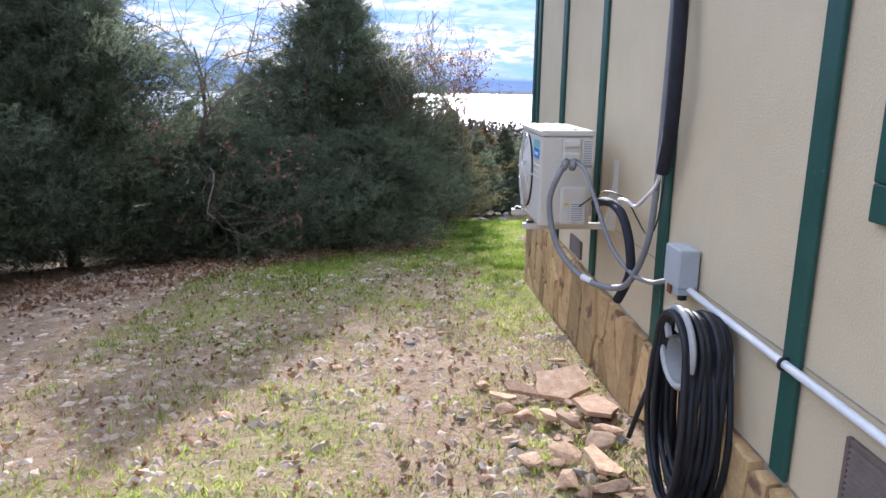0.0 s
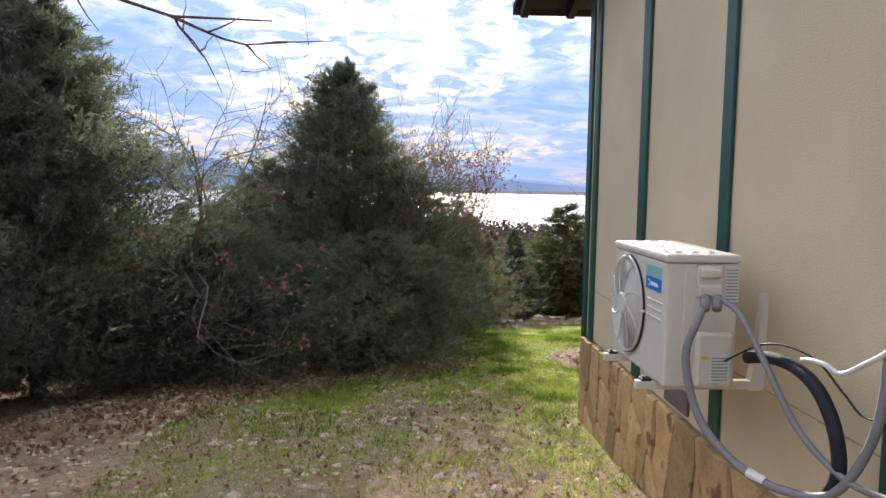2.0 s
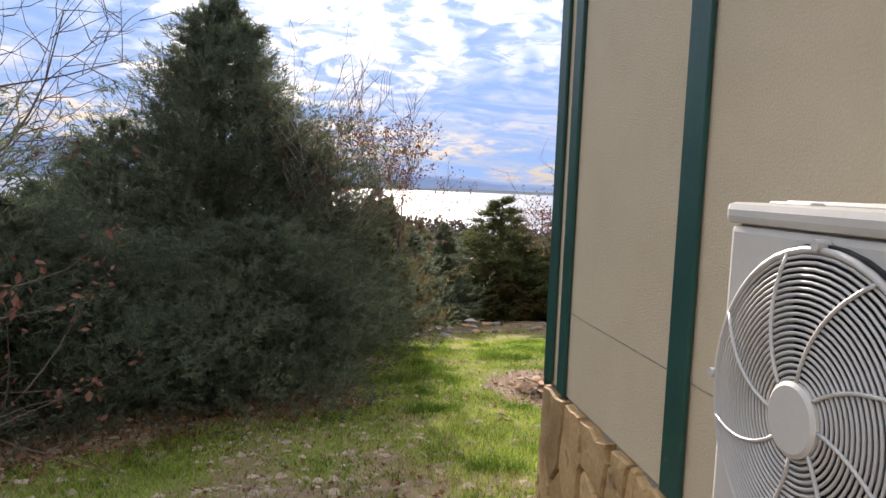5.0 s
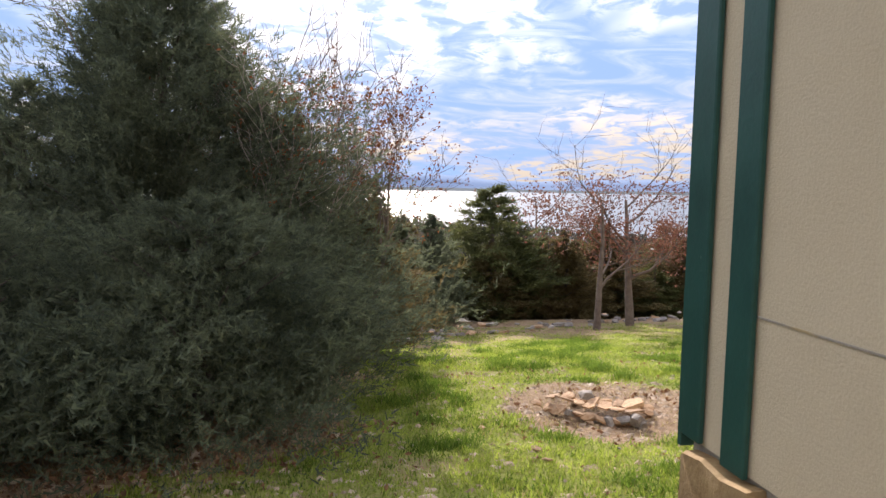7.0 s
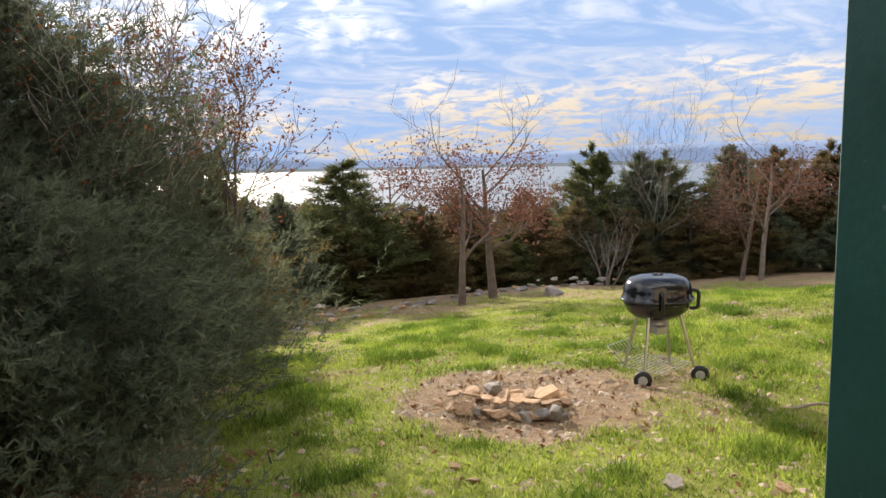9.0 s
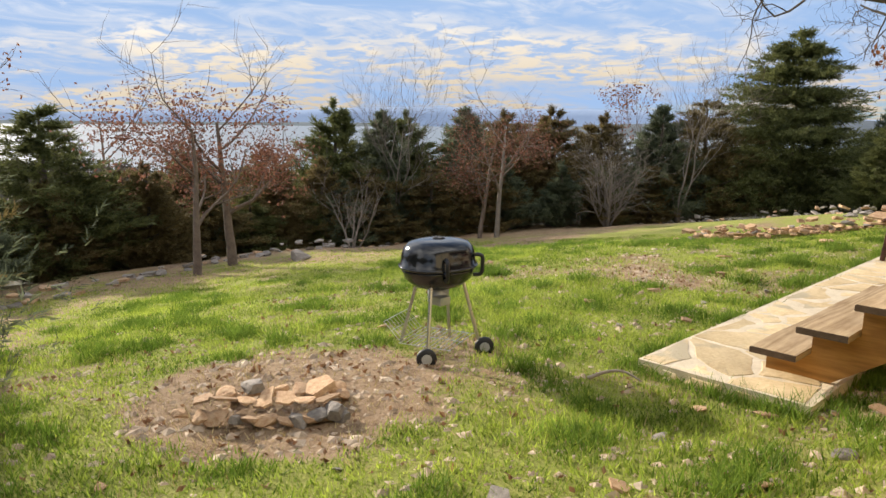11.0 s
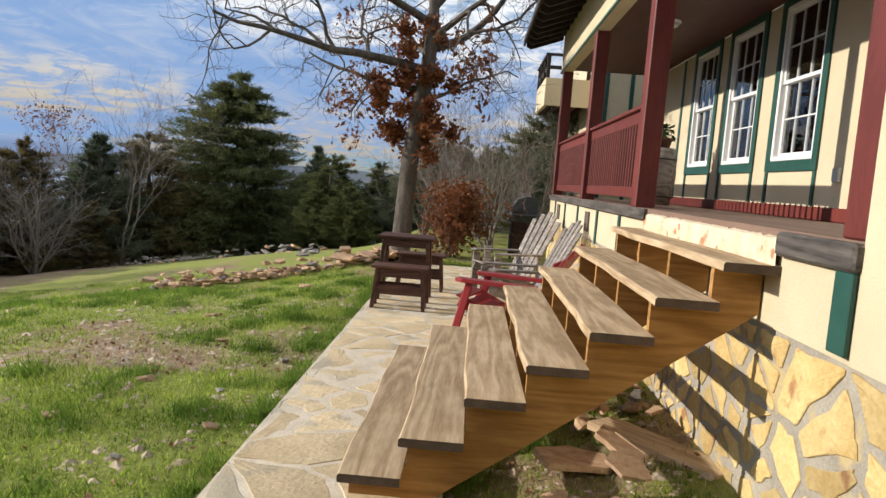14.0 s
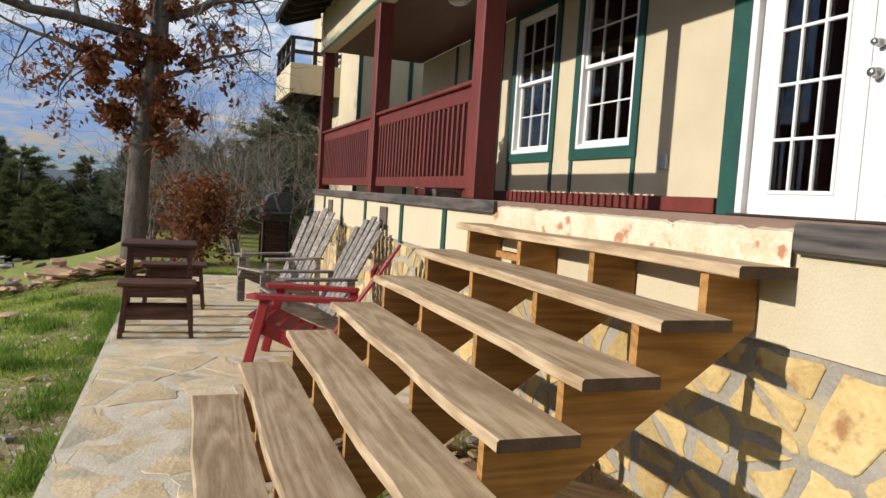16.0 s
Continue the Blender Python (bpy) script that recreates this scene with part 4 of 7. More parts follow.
def staircase():
    st = thing("staircase", 5.58, 5.5, 0.0, "weathered open wooden stairs up to the porch", "stairs")
    rise, run = 0.1725, 0.258
    rng = random.Random(3)
    for k in range(7):
        top = 0.192 + rise * k
        front = 7.285 - 5.5 - run * k
        bm = bmesh.new()
        L, n = 2.43 + rng.uniform(-0.02, 0.02), 14
        off = (-0.09, -0.075, 0.012, 0.01, 0.0, 0.005, -0.012)[k]
        # a plank with a gently waney front edge
        ring = []
        for i in range(n + 1):
            x = off + L * i / n
            wv = 0.006 * math.sin(i * 0.9 + k * 2) + rng.uniform(-0.003, 0.003)
            zz = 0.003 * math.sin(i * 0.5 + k)
            ring.append([bm.verts.new((x, front - 0.272, top - 0.040 + zz)), bm.verts.new((x, front - 0.272, top + zz)), bm.verts.new((x, front - 0.008 + wv, top + zz)),
                         bm.verts.new((x, front + wv, top - 0.008 + zz)), bm.verts.new((x, front + wv, top - 0.036 + zz)), bm.verts.new((x, front - 0.005 + wv, top - 0.040 + zz))])
        for a, b in zip(ring, ring[1:]):
            for q in range(6):
                bm.faces.new((a[q], a[(q + 1) % 6], b[(q + 1) % 6], b[q]))
        e0, e1 = bm.faces.new(ring[0][::-1]), bm.faces.new(ring[-1])
        e0.material_index = e1.material_index = 1
        bmesh.ops.recalc_face_normals(bm, faces=bm.faces[:])
        me = mesh_of(bm, "tread")
        me.materials.append(TREAD)
        me.materials.append(TREAD_END)
        part("tread", me, None, st, "grey-brown weathered plank")
    for x in (0.16, 0.86, 1.56, 2.26):
        prof = []
        for k in range(7):
            front = 1.785 - run * k - 0.02
            prof += [(front, 0.152 + rise * k - (rise if k else 0.15)), (front, 0.150 + rise * k)]
        prof += [(0.004, 0.150 + rise * 6), (0.004, 0.150 + rise * 6 - 0.19), (1.785 - 0.40, 0.002)]
        prof = [(a, max(b, 0.002)) for a, b in prof]
        bm = bmesh.new()
        prism(bm, prof, "x", x - 0.02, x + 0.02)
        part("stringer", bm, STRINGER, st, "orange treated pine stringer")
    part("block", cube(1.72, 0.03, 1.045, 2.1, 0.10, 1.085, 0.004), STRINGER, st)
    return st


staircase()


# ---- along the side wall ----
def air_conditioner():
    ac = thing("air_conditioner", 1.517, 2.31, 1.484, "cream outdoor air conditioning unit with round fan guard on wall brackets", "air conditioner")
    D, W, H = 0.295, 0.715, 0.545
    part("body", cube(0, 0, 0, D, W, H - 0.035, 0.012, 2), AC_WHITE, ac)
    bm = bmesh.new()
    box(bm, -0.008, -0.008, H - 0.034, D + 0.006, W + 0.006, H, 0.012, 2)
    for y in (0.1, 0.55):
        box(bm, 0.02, y, H - 0.004, 0.045, y + 0.1, H + 0.004, 0.003)
    lid = part("top_cover", bm, AC_WHITE, ac, "ribbed sheet metal lid")
    for k in range(3):
        part("lid_rib", cube(0.05 + k * 0.07, 0.06, H - 0.004, 0.08 + k * 0.07, W - 0.06, H + 0.006, 0.004), AC_WHITE, lid)
    cy, cz, R = 0.475, 0.268, 0.222
    # black disc painted as the opening's shade, with fan behind the guard
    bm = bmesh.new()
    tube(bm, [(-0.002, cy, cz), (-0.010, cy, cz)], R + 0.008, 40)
    part("fan_opening", bm, AC_DARK, ac, "black disc painted as the shade inside the fan opening")
    for k in range(3):
        fan = bmesh.new()
        a0 = k * math.tau / 3
        vs = []
        for i in range(7):
            a = a0 + i * 0.16
            vs.append((fan.verts.new((-0.013, cy + 0.05 * math.cos(a), cz + 0.05 * math.sin(a))), fan.verts.new((-0.012 - 0.006 * i / 6, cy + 0.18 * math.cos(a + 0.35), cz + 0.18 * math.sin(a + 0.35)))))
        for p, q in zip(vs, vs[1:]):
            fan.faces.new((p[0], q[0], q[1], p[1]))
        part("fan_blade", fan, CONDUIT, ac, "grey fan blade at rest")
    rings = 22
    for k in range(rings):
        guard = bmesh.new()
        r = 0.045 + (R - 0.045) * k / (rings - 1)
        xo = -0.030 + 0.016 * (r / R) ** 3
        tube(guard, [(xo, cy + r * math.cos(i * math.tau / 44), cz + r * math.sin(i * math.tau / 44)) for i in range(45)], 0.0026 if k < rings - 1 else 0.006, 5, False)
        g = part("guard_ring", guard, WIRE, ac, "", True)
    sp = bmesh.new()
    for k in range(8):
        a0 = k * math.tau / 8
        tube(sp, [(-0.033 + 0.016 * ((0.045 + (R - 0.045) * t) / R) ** 3, cy + (0.045 + (R - 0.045) * t) * math.cos(a0 + 0.5 * t), cz + (0.045 + (R - 0.045) * t) * math.sin(a0 + 0.5 * t)) for t in [i / 8 for i in range(9)]], 0.003, 5)
    part("spoke_ring", sp, WIRE, g, smooth=True)
    hub = bmesh.new()
    tube(hub, [(-0.026, cy, cz), (-0.036, cy, cz), (-0.040, cy, cz)], [0.05, 0.05, 0.044], 28)
    part("guard_hub", hub, AC_WHITE, g, "plain round cap")
    for a in (90, 0, 180, 270):
        b = bmesh.new()
        yy, zz = cy + (R + 0.006) * math.cos(radians(a)), cz + (R + 0.006) * math.sin(radians(a))
        tube(b, [(-0.004, yy, zz), (-0.024, yy, zz)], 0.008, 10)
        part("screw", b, WIRE, g)
    # labels and pressed ribs beside the fan
    part("label", cube(-0.003, 0.06, 0.434, 0.002, 0.245, 0.480), TEAL, ac, "teal sticker")
    lab = part("label", cube(-0.003, 0.06, 0.378, 0.002, 0.245, 0.431), BLUE, ac, "bright blue sticker with a white mark")
    mk = bmesh.new()
    tube(mk, [(-0.0035, 0.205 + 0.013 * math.cos(a), 0.404 + 0.013 * math.sin(a)) for a in [0.9 + i * 0.45 for i in range(11)]], 0.0018, 5)
    part("mark", mk, WHITE, lab)
    part("mark", cube(-0.0042, 0.095, 0.396, -0.0028, 0.182, 0.411), WHITE, lab)
    for z in (0.335, 0.300, 0.265):
        part("rib", cube(-0.005, 0.045, z - 0.004, 0.002, 0.235, z + 0.004, 0.002), AC_WHITE, ac)
    # service end: grip, cover, stickers
    part("side_panel", cube(0.07, -0.006, 0.02, D - 0.01, 0.002, H - 0.06, 0.003), AC_WHITE, ac)
    grip = bmesh.new()
    box(grip, 0.115, -0.016, 0.37, 0.225, 0.0, 0.505, 0.012, 2)
    box(grip, 0.125, -0.034, 0.452, 0.215, -0.004, 0.492, 0.014, 3)
    box(grip, 0.120, -0.030, 0.375, 0.220, -0.004, 0.425, 0.014, 3)
    part("grip", grip, AC_WHITE, ac, "moulded grip")
    cov = part("valve_cover", cube(0.115, -0.055, 0.012, 0.265, 0.0, 0.235, 0.022, 3), AC_WHITE, ac, "rounded valve cover")
    part("label", cube(0.168, -0.0575, 0.035, 0.245, -0.0545, 0.150), PAPER, cov, "printed notice sticker")
    for k in range(8):
        part("text_line", cube(0.174, -0.0590, 0.042 + k * 0.0128, 0.239, -0.0572, 0.048 + k * 0.0128), INK, cov)
    part("label", cube(0.130, -0.0575, 0.06, 0.156, -0.0545, 0.128), PAPER, cov)
    part("label", cube(0.130, -0.0580, 0.128, 0.156, -0.0545, 0.140), YELLOW, cov, "yellow warning strip")
    plate = part("rating_plate", cube(0.236, -0.0085, 0.335, 0.292, -0.005, 0.500), PAPER, ac, "printed rating plate")
    for k in range(10):
        part("text_line", cube(0.240, -0.010, 0.362 + k * 0.0132, 0.287, -0.008, 0.368 + k * 0.0132), INK, plate)
    part("text_block", cube(0.238, -0.010, 0.337, 0.290, -0.008, 0.354), INK, plate)
    for y in (0.135, 0.62):
        br = bmesh.new()
        box(br, -0.07, y - 0.02, -0.045, D + 0.192, y + 0.02, -0.008, 0.003)
        prism(br, [(D + 0.120, -0.05), (D + 0.191, -0.05), (D + 0.191, 0.365), (D + 0.170, 0.37), (D + 0.138, 0.05)], "y", y - 0.022, y + 0.022)
        bk = part("wall_bracket", br, AC_WHITE, ac, "cream steel wall bracket")
        part("rubber_foot", cube(-0.05, y - 0.022, -0.0075, -0.005, y + 0.022, 0.004, 0.003), RUBBER, bk)
        part("bolt", cube(-0.045, y - 0.008, 0.0045, -0.028, y + 0.008, 0.012, 0.002), CHROME, bk)
    return ac


air_conditioner()


def along(p):
    """Places along the side wall are laid out from the corner."""
    k = min(max((p[1] - 1.95) / 0.65, 0.0), 1.0)
    return (2 - (2 - p[0]) * (1.05 + 0.28 * k), 5.47 - (5.5 - p[1]) * 1.092 - 0.14 * k, 1.085 + (p[2] - 1) * 1.07 + 0.04 * k)


def line(name, pts, r, mat_, label, category, n=10, steps=10):
    bm = bmesh.new()
    pts = [along(p) for p in pts]
    tube(bm, curve_points(pts, steps), r, n)
    return tagged(part(name, bm, mat_, None, label, True), label, category)


line("electric_conduit", [(1.735, 2.655, 1.685), (1.69, 2.60, 1.62), (1.66, 2.60, 1.48), (1.68, 2.52, 1.28), (1.74, 2.36, 1.17), (1.80, 2.20, 1.155), (1.87, 2.06, 1.20), (1.91, 1.95, 1.38), (1.93, 1.92, 1.60), (1.945, 1.935, 2.0), (1.955, 1.95, 2.6), (1.955, 1.95, 3.58)], 0.016, CONDUIT, "grey flexible conduit looping down and up the wall", "conduit")
line("electric_conduit", [(1.77, 2.655, 1.69), (1.79, 2.55, 1.66), (1.80, 2.40, 1.55), (1.83, 2.20, 1.36), (1.88, 2.03, 1.27), (1.93, 1.90, 1.26), (1.95, 1.78, 1.30), (1.955, 1.70, 1.33)], 0.012, CONDUIT, "thin grey flexible conduit running to the switch box", "conduit")
line("pipe_insulation", [(1.86, 2.64, 1.475), (1.87, 2.48, 1.515), (1.875, 2.30, 1.52), (1.875, 2.16, 1.48), (1.88, 2.07, 1.38), (1.885, 2.06, 1.25), (1.86, 2.14, 1.10)], 0.024, FOAM, "black foam sleeve of the refrigerant lines", "pipe")
line("pipe_insulation", [(1.935, 1.87, 1.755), (1.93, 1.80, 1.95), (1.925, 1.775, 2.16), (1.93, 1.80, 2.42), (1.935, 1.86, 2.68), (1.94, 1.89, 3.1), (1.94, 1.90, 3.58)], 0.031, FOAM, "black foam sleeve rising to the eave", "pipe")
line("copper_line", [(1.93, 1.87, 1.76), (1.92, 1.90, 1.69), (1.91, 2.00, 1.62), (1.90, 2.10, 1.565), (1.885, 2.16, 1.575), (1.88, 2.24, 1.57), (1.88, 2.30, 1.555)], 0.009, PVC, "white taped refrigerant line", "pipe", 8)
line("cable", [(1.80, 2.665, 1.455), (1.86, 2.50, 1.56), (1.90, 2.28, 1.57), (1.92, 2.12, 1.50), (1.935, 2.03, 1.455), (1.94, 1.93, 1.49), (1.94, 1.87, 1.62), (1.94, 1.84, 1.85), (1.95, 1.86, 2.1)], 0.004, AC_DARK, "thin black control cable", "cable", 6)
for p in ((1.735, 2.645, 1.69), (1.77, 2.65, 1.69)):
    bm = bmesh.new()
    tube(bm, [along((p[0], 2.665, p[2])), along((p[0] - 0.01, 2.64, p[2] - 0.01)), along((p[0] - 0.02, 2.615, p[2] - 0.03))], [0.02, 0.021, 0.019], 12)
    tagged(part("conduit_fitting", bm, CONDUIT, None, "", True), "grey conduit elbow on the unit", "fitting")
bm = bmesh.new()
tube(bm, [along((1.75, 2.33, 1.165)), along((1.775, 2.27, 1.155))], 0.0185, 12)
tagged(part("tape_band", bm, PVC), "white tape band round the conduit", "tape")

jb = thing("switch_box", 1.995, 1.22, 1.415, "grey metal outdoor switch box with rust at its foot", "switch box")
part("body", cube(-0.085, -0.078, 0.0, 0.0, 0.078, 0.19, 0.004), BOXGREY, jb)
part("lid", cube(-0.092, -0.085, 0.030, -0.003, 0.083, 0.197, 0.005), BOXGREY, jb, "overhanging grey lid")
part("clasp", cube(-0.098, -0.02, -0.008, -0.088, 0.02, 0.03, 0.003), material("rust", (0.08, 0.03, 0.012), (0.2, 0.08, 0.03), 0.9, 20, 90, 0.3), jb, "rusty clasp")
bm = bmesh.new()
tube(bm, [(-0.045, -0.03, 0.0), (-0.045, -0.03, -0.03)], 0.02, 14)
part("hub", bm, AC_DARK, jb)
line("electric_conduit", [(1.955, 1.58, 1.345), (1.965, 1.50, 1.328), (1.968, 1.2, 1.322), (1.968, 0.8, 1.320), (1.968, -0.4, 1.316), (1.968, -1.4, 1.314)], 0.0145, PVC, "straight white plastic conduit along the wall", "conduit", 12, 3)
bm = bmesh.new()
tube(bm, [(1.966 + 0.019 * math.cos(a), 0.365, 1.428 + 0.019 * math.sin(a)) for a in [i * math.tau / 16 for i in range(17)]], 0.006, 6)
tagged(part("pipe_strap", bm, RUBBER), "dark strap holding the conduit", "strap")

hh = thing("garden_hose", 2.0, 0.82, 1.27, "dark blue-black garden hose coiled on a grey wall hanger", "hose")
rng = random.Random(12)
hg = bmesh.new()
tube(hg, [(-0.015, 0.0, -0.02), (-0.20, 0.0, -0.02)], 0.105, 26, False)
tube(hg, [(-0.02, 0.0, -0.02), (-0.20, 0.0, -0.02)], 0.093, 26, False)
for xx in (-0.20,):
    tube(hg, [(xx, 0.155 * math.cos(a), 0.04 + 0.15 * math.sin(a)) for a in [i * math.tau / 28 for i in range(29)]], 0.013, 8, False)
for a in (30, 90, 150):
    beam(hg, (-0.20, 0.10 * math.cos(radians(a)), 0.10 * math.sin(radians(a))), (-0.20, 0.155 * math.cos(radians(a)), 0.04 + 0.15 * math.sin(radians(a))), 0.02, 0.03)
part("hanger", hg, HANGER, hh, "moulded grey plastic hanger")
for k in range(15):
    bm = bmesh.new()
    r0 = 0.125 + 0.006 * (k % 5) + rng.uniform(0, 0.008)
    x0 = -0.05 - 0.0125 * k
    drop, wdt = rng.uniform(0.50, 0.66), rng.uniform(0.15, 0.21)
    pts = [(x0, r0 * math.cos(radians(a)), 0.02 + r0 * math.sin(radians(a))) for a in range(0, 181, 30)]
    pts += [(x0 - rng.uniform(0, 0.02), -wdt, -drop * 0.4), (x0 - 0.01, -wdt * 0.85, -drop * 0.8), (x0, -0.02, -drop), (x0 + 0.01, wdt * 0.85, -drop * 0.8), (x0, wdt, -drop * 0.4)]
    pts.append(pts[0])
    tube(bm, curve_points(pts, 6), 0.0125, 8, False)
    part("hose_coil", bm, RUBBER, hh, smooth=True)
bm = bmesh.new()
tube(bm, curve_points([(-0.14, 0.17, -0.05), (-0.15, 0.33, -0.20), (-0.16, 0.46, -0.42), (-0.17, 0.56, -0.63)], 8), 0.0125, 8)
part("hose_end", bm, RUBBER, hh, smooth=True)


def wall_vent(name, m, w, h):
    v = new(name)
    v.matrix_world = m
    tagged(v, "brown louvred crawl space vent in the wall", "vent", "wall vents")
    bm = bmesh.new()
    f = 0.018
    box(bm, -w / 2, -0.012, 0, -w / 2 + f, 0.006, h, 0.003)
    box(bm, w / 2 - f, -0.012, 0, w / 2, 0.006, h, 0.003)
    box(bm, -w / 2 + f, -0.012, 0, w / 2 - f, 0.006, f, 0.003)
    box(bm, -w / 2 + f, -0.012, h - f, w / 2 - f, 0.006, h, 0.003)
    part("frame", bm, VENT, v)
    # black sheet added as the shade of the space behind the slats
    part("backing", cube(-w / 2 + f, 0.0, f, w / 2 - f, 0.005, h - f), AC_DARK, v)
    n = int(h / 0.022)
    for k in range(n):
        z = f + (h - 2 * f) * (k + 0.5) / n
        b = bmesh.new()
        prism(b, [(-0.012, z - 0.006), (-0.009, z - 0.008), (0.0, z + 0.006), (-0.003, z + 0.008)], "x", -w / 2 + f, w / 2 - f)
        part("slat", b, VENT, v)
    return v


wall_vent("wall_vent", pose(SX - 0.006, -0.165, 1.13, 0, 0, -90), 0.42, 0.22)
wall_vent("wall_vent", pose(SX - 0.006, 3.36, 1.06, 0, 0, -90), 0.34, 0.13)
wall_vent("wall_vent", pose(4.52, FY + 0.006, 1.05, 0, 0, 180), 0.40, 0.20)
wall_vent("wall_vent", pose(10.6, FY + 0.004, 1.03, 0, 0, 180), 0.24, 0.22)
wall_vent("wall_vent", pose(13.3, FY + 0.004, 1.03, 0, 0, 180), 0.24, 0.22)
# green surround of a window higher up the side wall
structure("trim", cube(SX - 0.026, -0.95, 1.94, SX - 0.004, 0.08, 2.04, 0.004), GREEN, "green sill board of a side window", "trim")
structure("trim", cube(SX - 0.026, -0.01, 2.042, SX - 0.004, 0.08, 3.1, 0.004), GREEN, "green side board of a side window", "trim")
structure("trim", cube(SX - 0.026, -0.95, 2.042, SX - 0.004, -0.86, 3.1, 0.004), GREEN, "green side board of a side window", "trim")
structure("window_4", cube(SX - 0.018, -0.858, 2.042, SX - 0.003, -0.012, 3.0, 0.003), WHITE, "white framed side window", "window")

ob = thing("wall_outlet", 8.40, PY + 0.001, 1.70, "grey weatherproof outlet cover on the porch wall", "outlet")
part("cover", cube(-0.04, 0, 0, 0.04, 0.035, 0.12, 0.006), BOXGREY, ob)
part("lid", cube(-0.034, 0.036, 0.006, 0.034, 0.046, 0.112, 0.005), BOXGREY, ob)


# ---- on the patio ----
def side_table(x, y, w, d, h, rz, label, name, shelf):
    t = thing(name, x, y, -0.002, label, "bench" if h < 0.6 else "table", rz=rz)
    bm = bmesh.new()
    for k in range(3):
        box(bm, -d / 2 + k * d / 3 + 0.003, -w / 2, h - 0.035, -d / 2 + (k + 1) * d / 3 - 0.003, w / 2, h, 0.006)
    part("tabletop", bm, BROWNWOOD, t)
    for sx in (-1, 1):
        for sy in (-1, 1):
            b = bmesh.new()
            beam(b, (sx * (d / 2 - 0.05), sy * (w / 2 - 0.03), 0), (sx * (d / 2 - 0.06), sy * (w / 2 - 0.07), h - 0.036), 0.085, 0.04, 0.004, (0, 1, 0))
            part("leg", b, BROWNWOOD, t)
    for sx in (-1, 1):
        part("apron", cube(sx * (d / 2 - 0.05) - 0.015, -w / 2 + 0.07, h - 0.13, sx * (d / 2 - 0.05) + 0.015, w / 2 - 0.07, h - 0.037, 0.004), BROWNWOOD, t)
        part("stretcher", cube(sx * (d / 2 - 0.05) - 0.015, -w / 2 + 0.06, shelf, sx * (d / 2 - 0.05) + 0.015, w / 2 - 0.06, shelf + 0.11, 0.004), BROWNWOOD, t)
    return t


side_table(10.51, 7.545, 0.64, 0.34, 0.485, 0, "small dark brown wooden bench standing on the flagstones", "wooden_bench", 0.16)
side_table(11.20, 7.55, 0.66, 0.55, 0.775, 0, "dark brown wooden patio table between two benches", "patio_table", 0.30)
side_table(12.0, 7.42, 0.66, 0.34, 0.485, 0, "small dark brown wooden bench behind the table", "wooden_bench", 0.16)


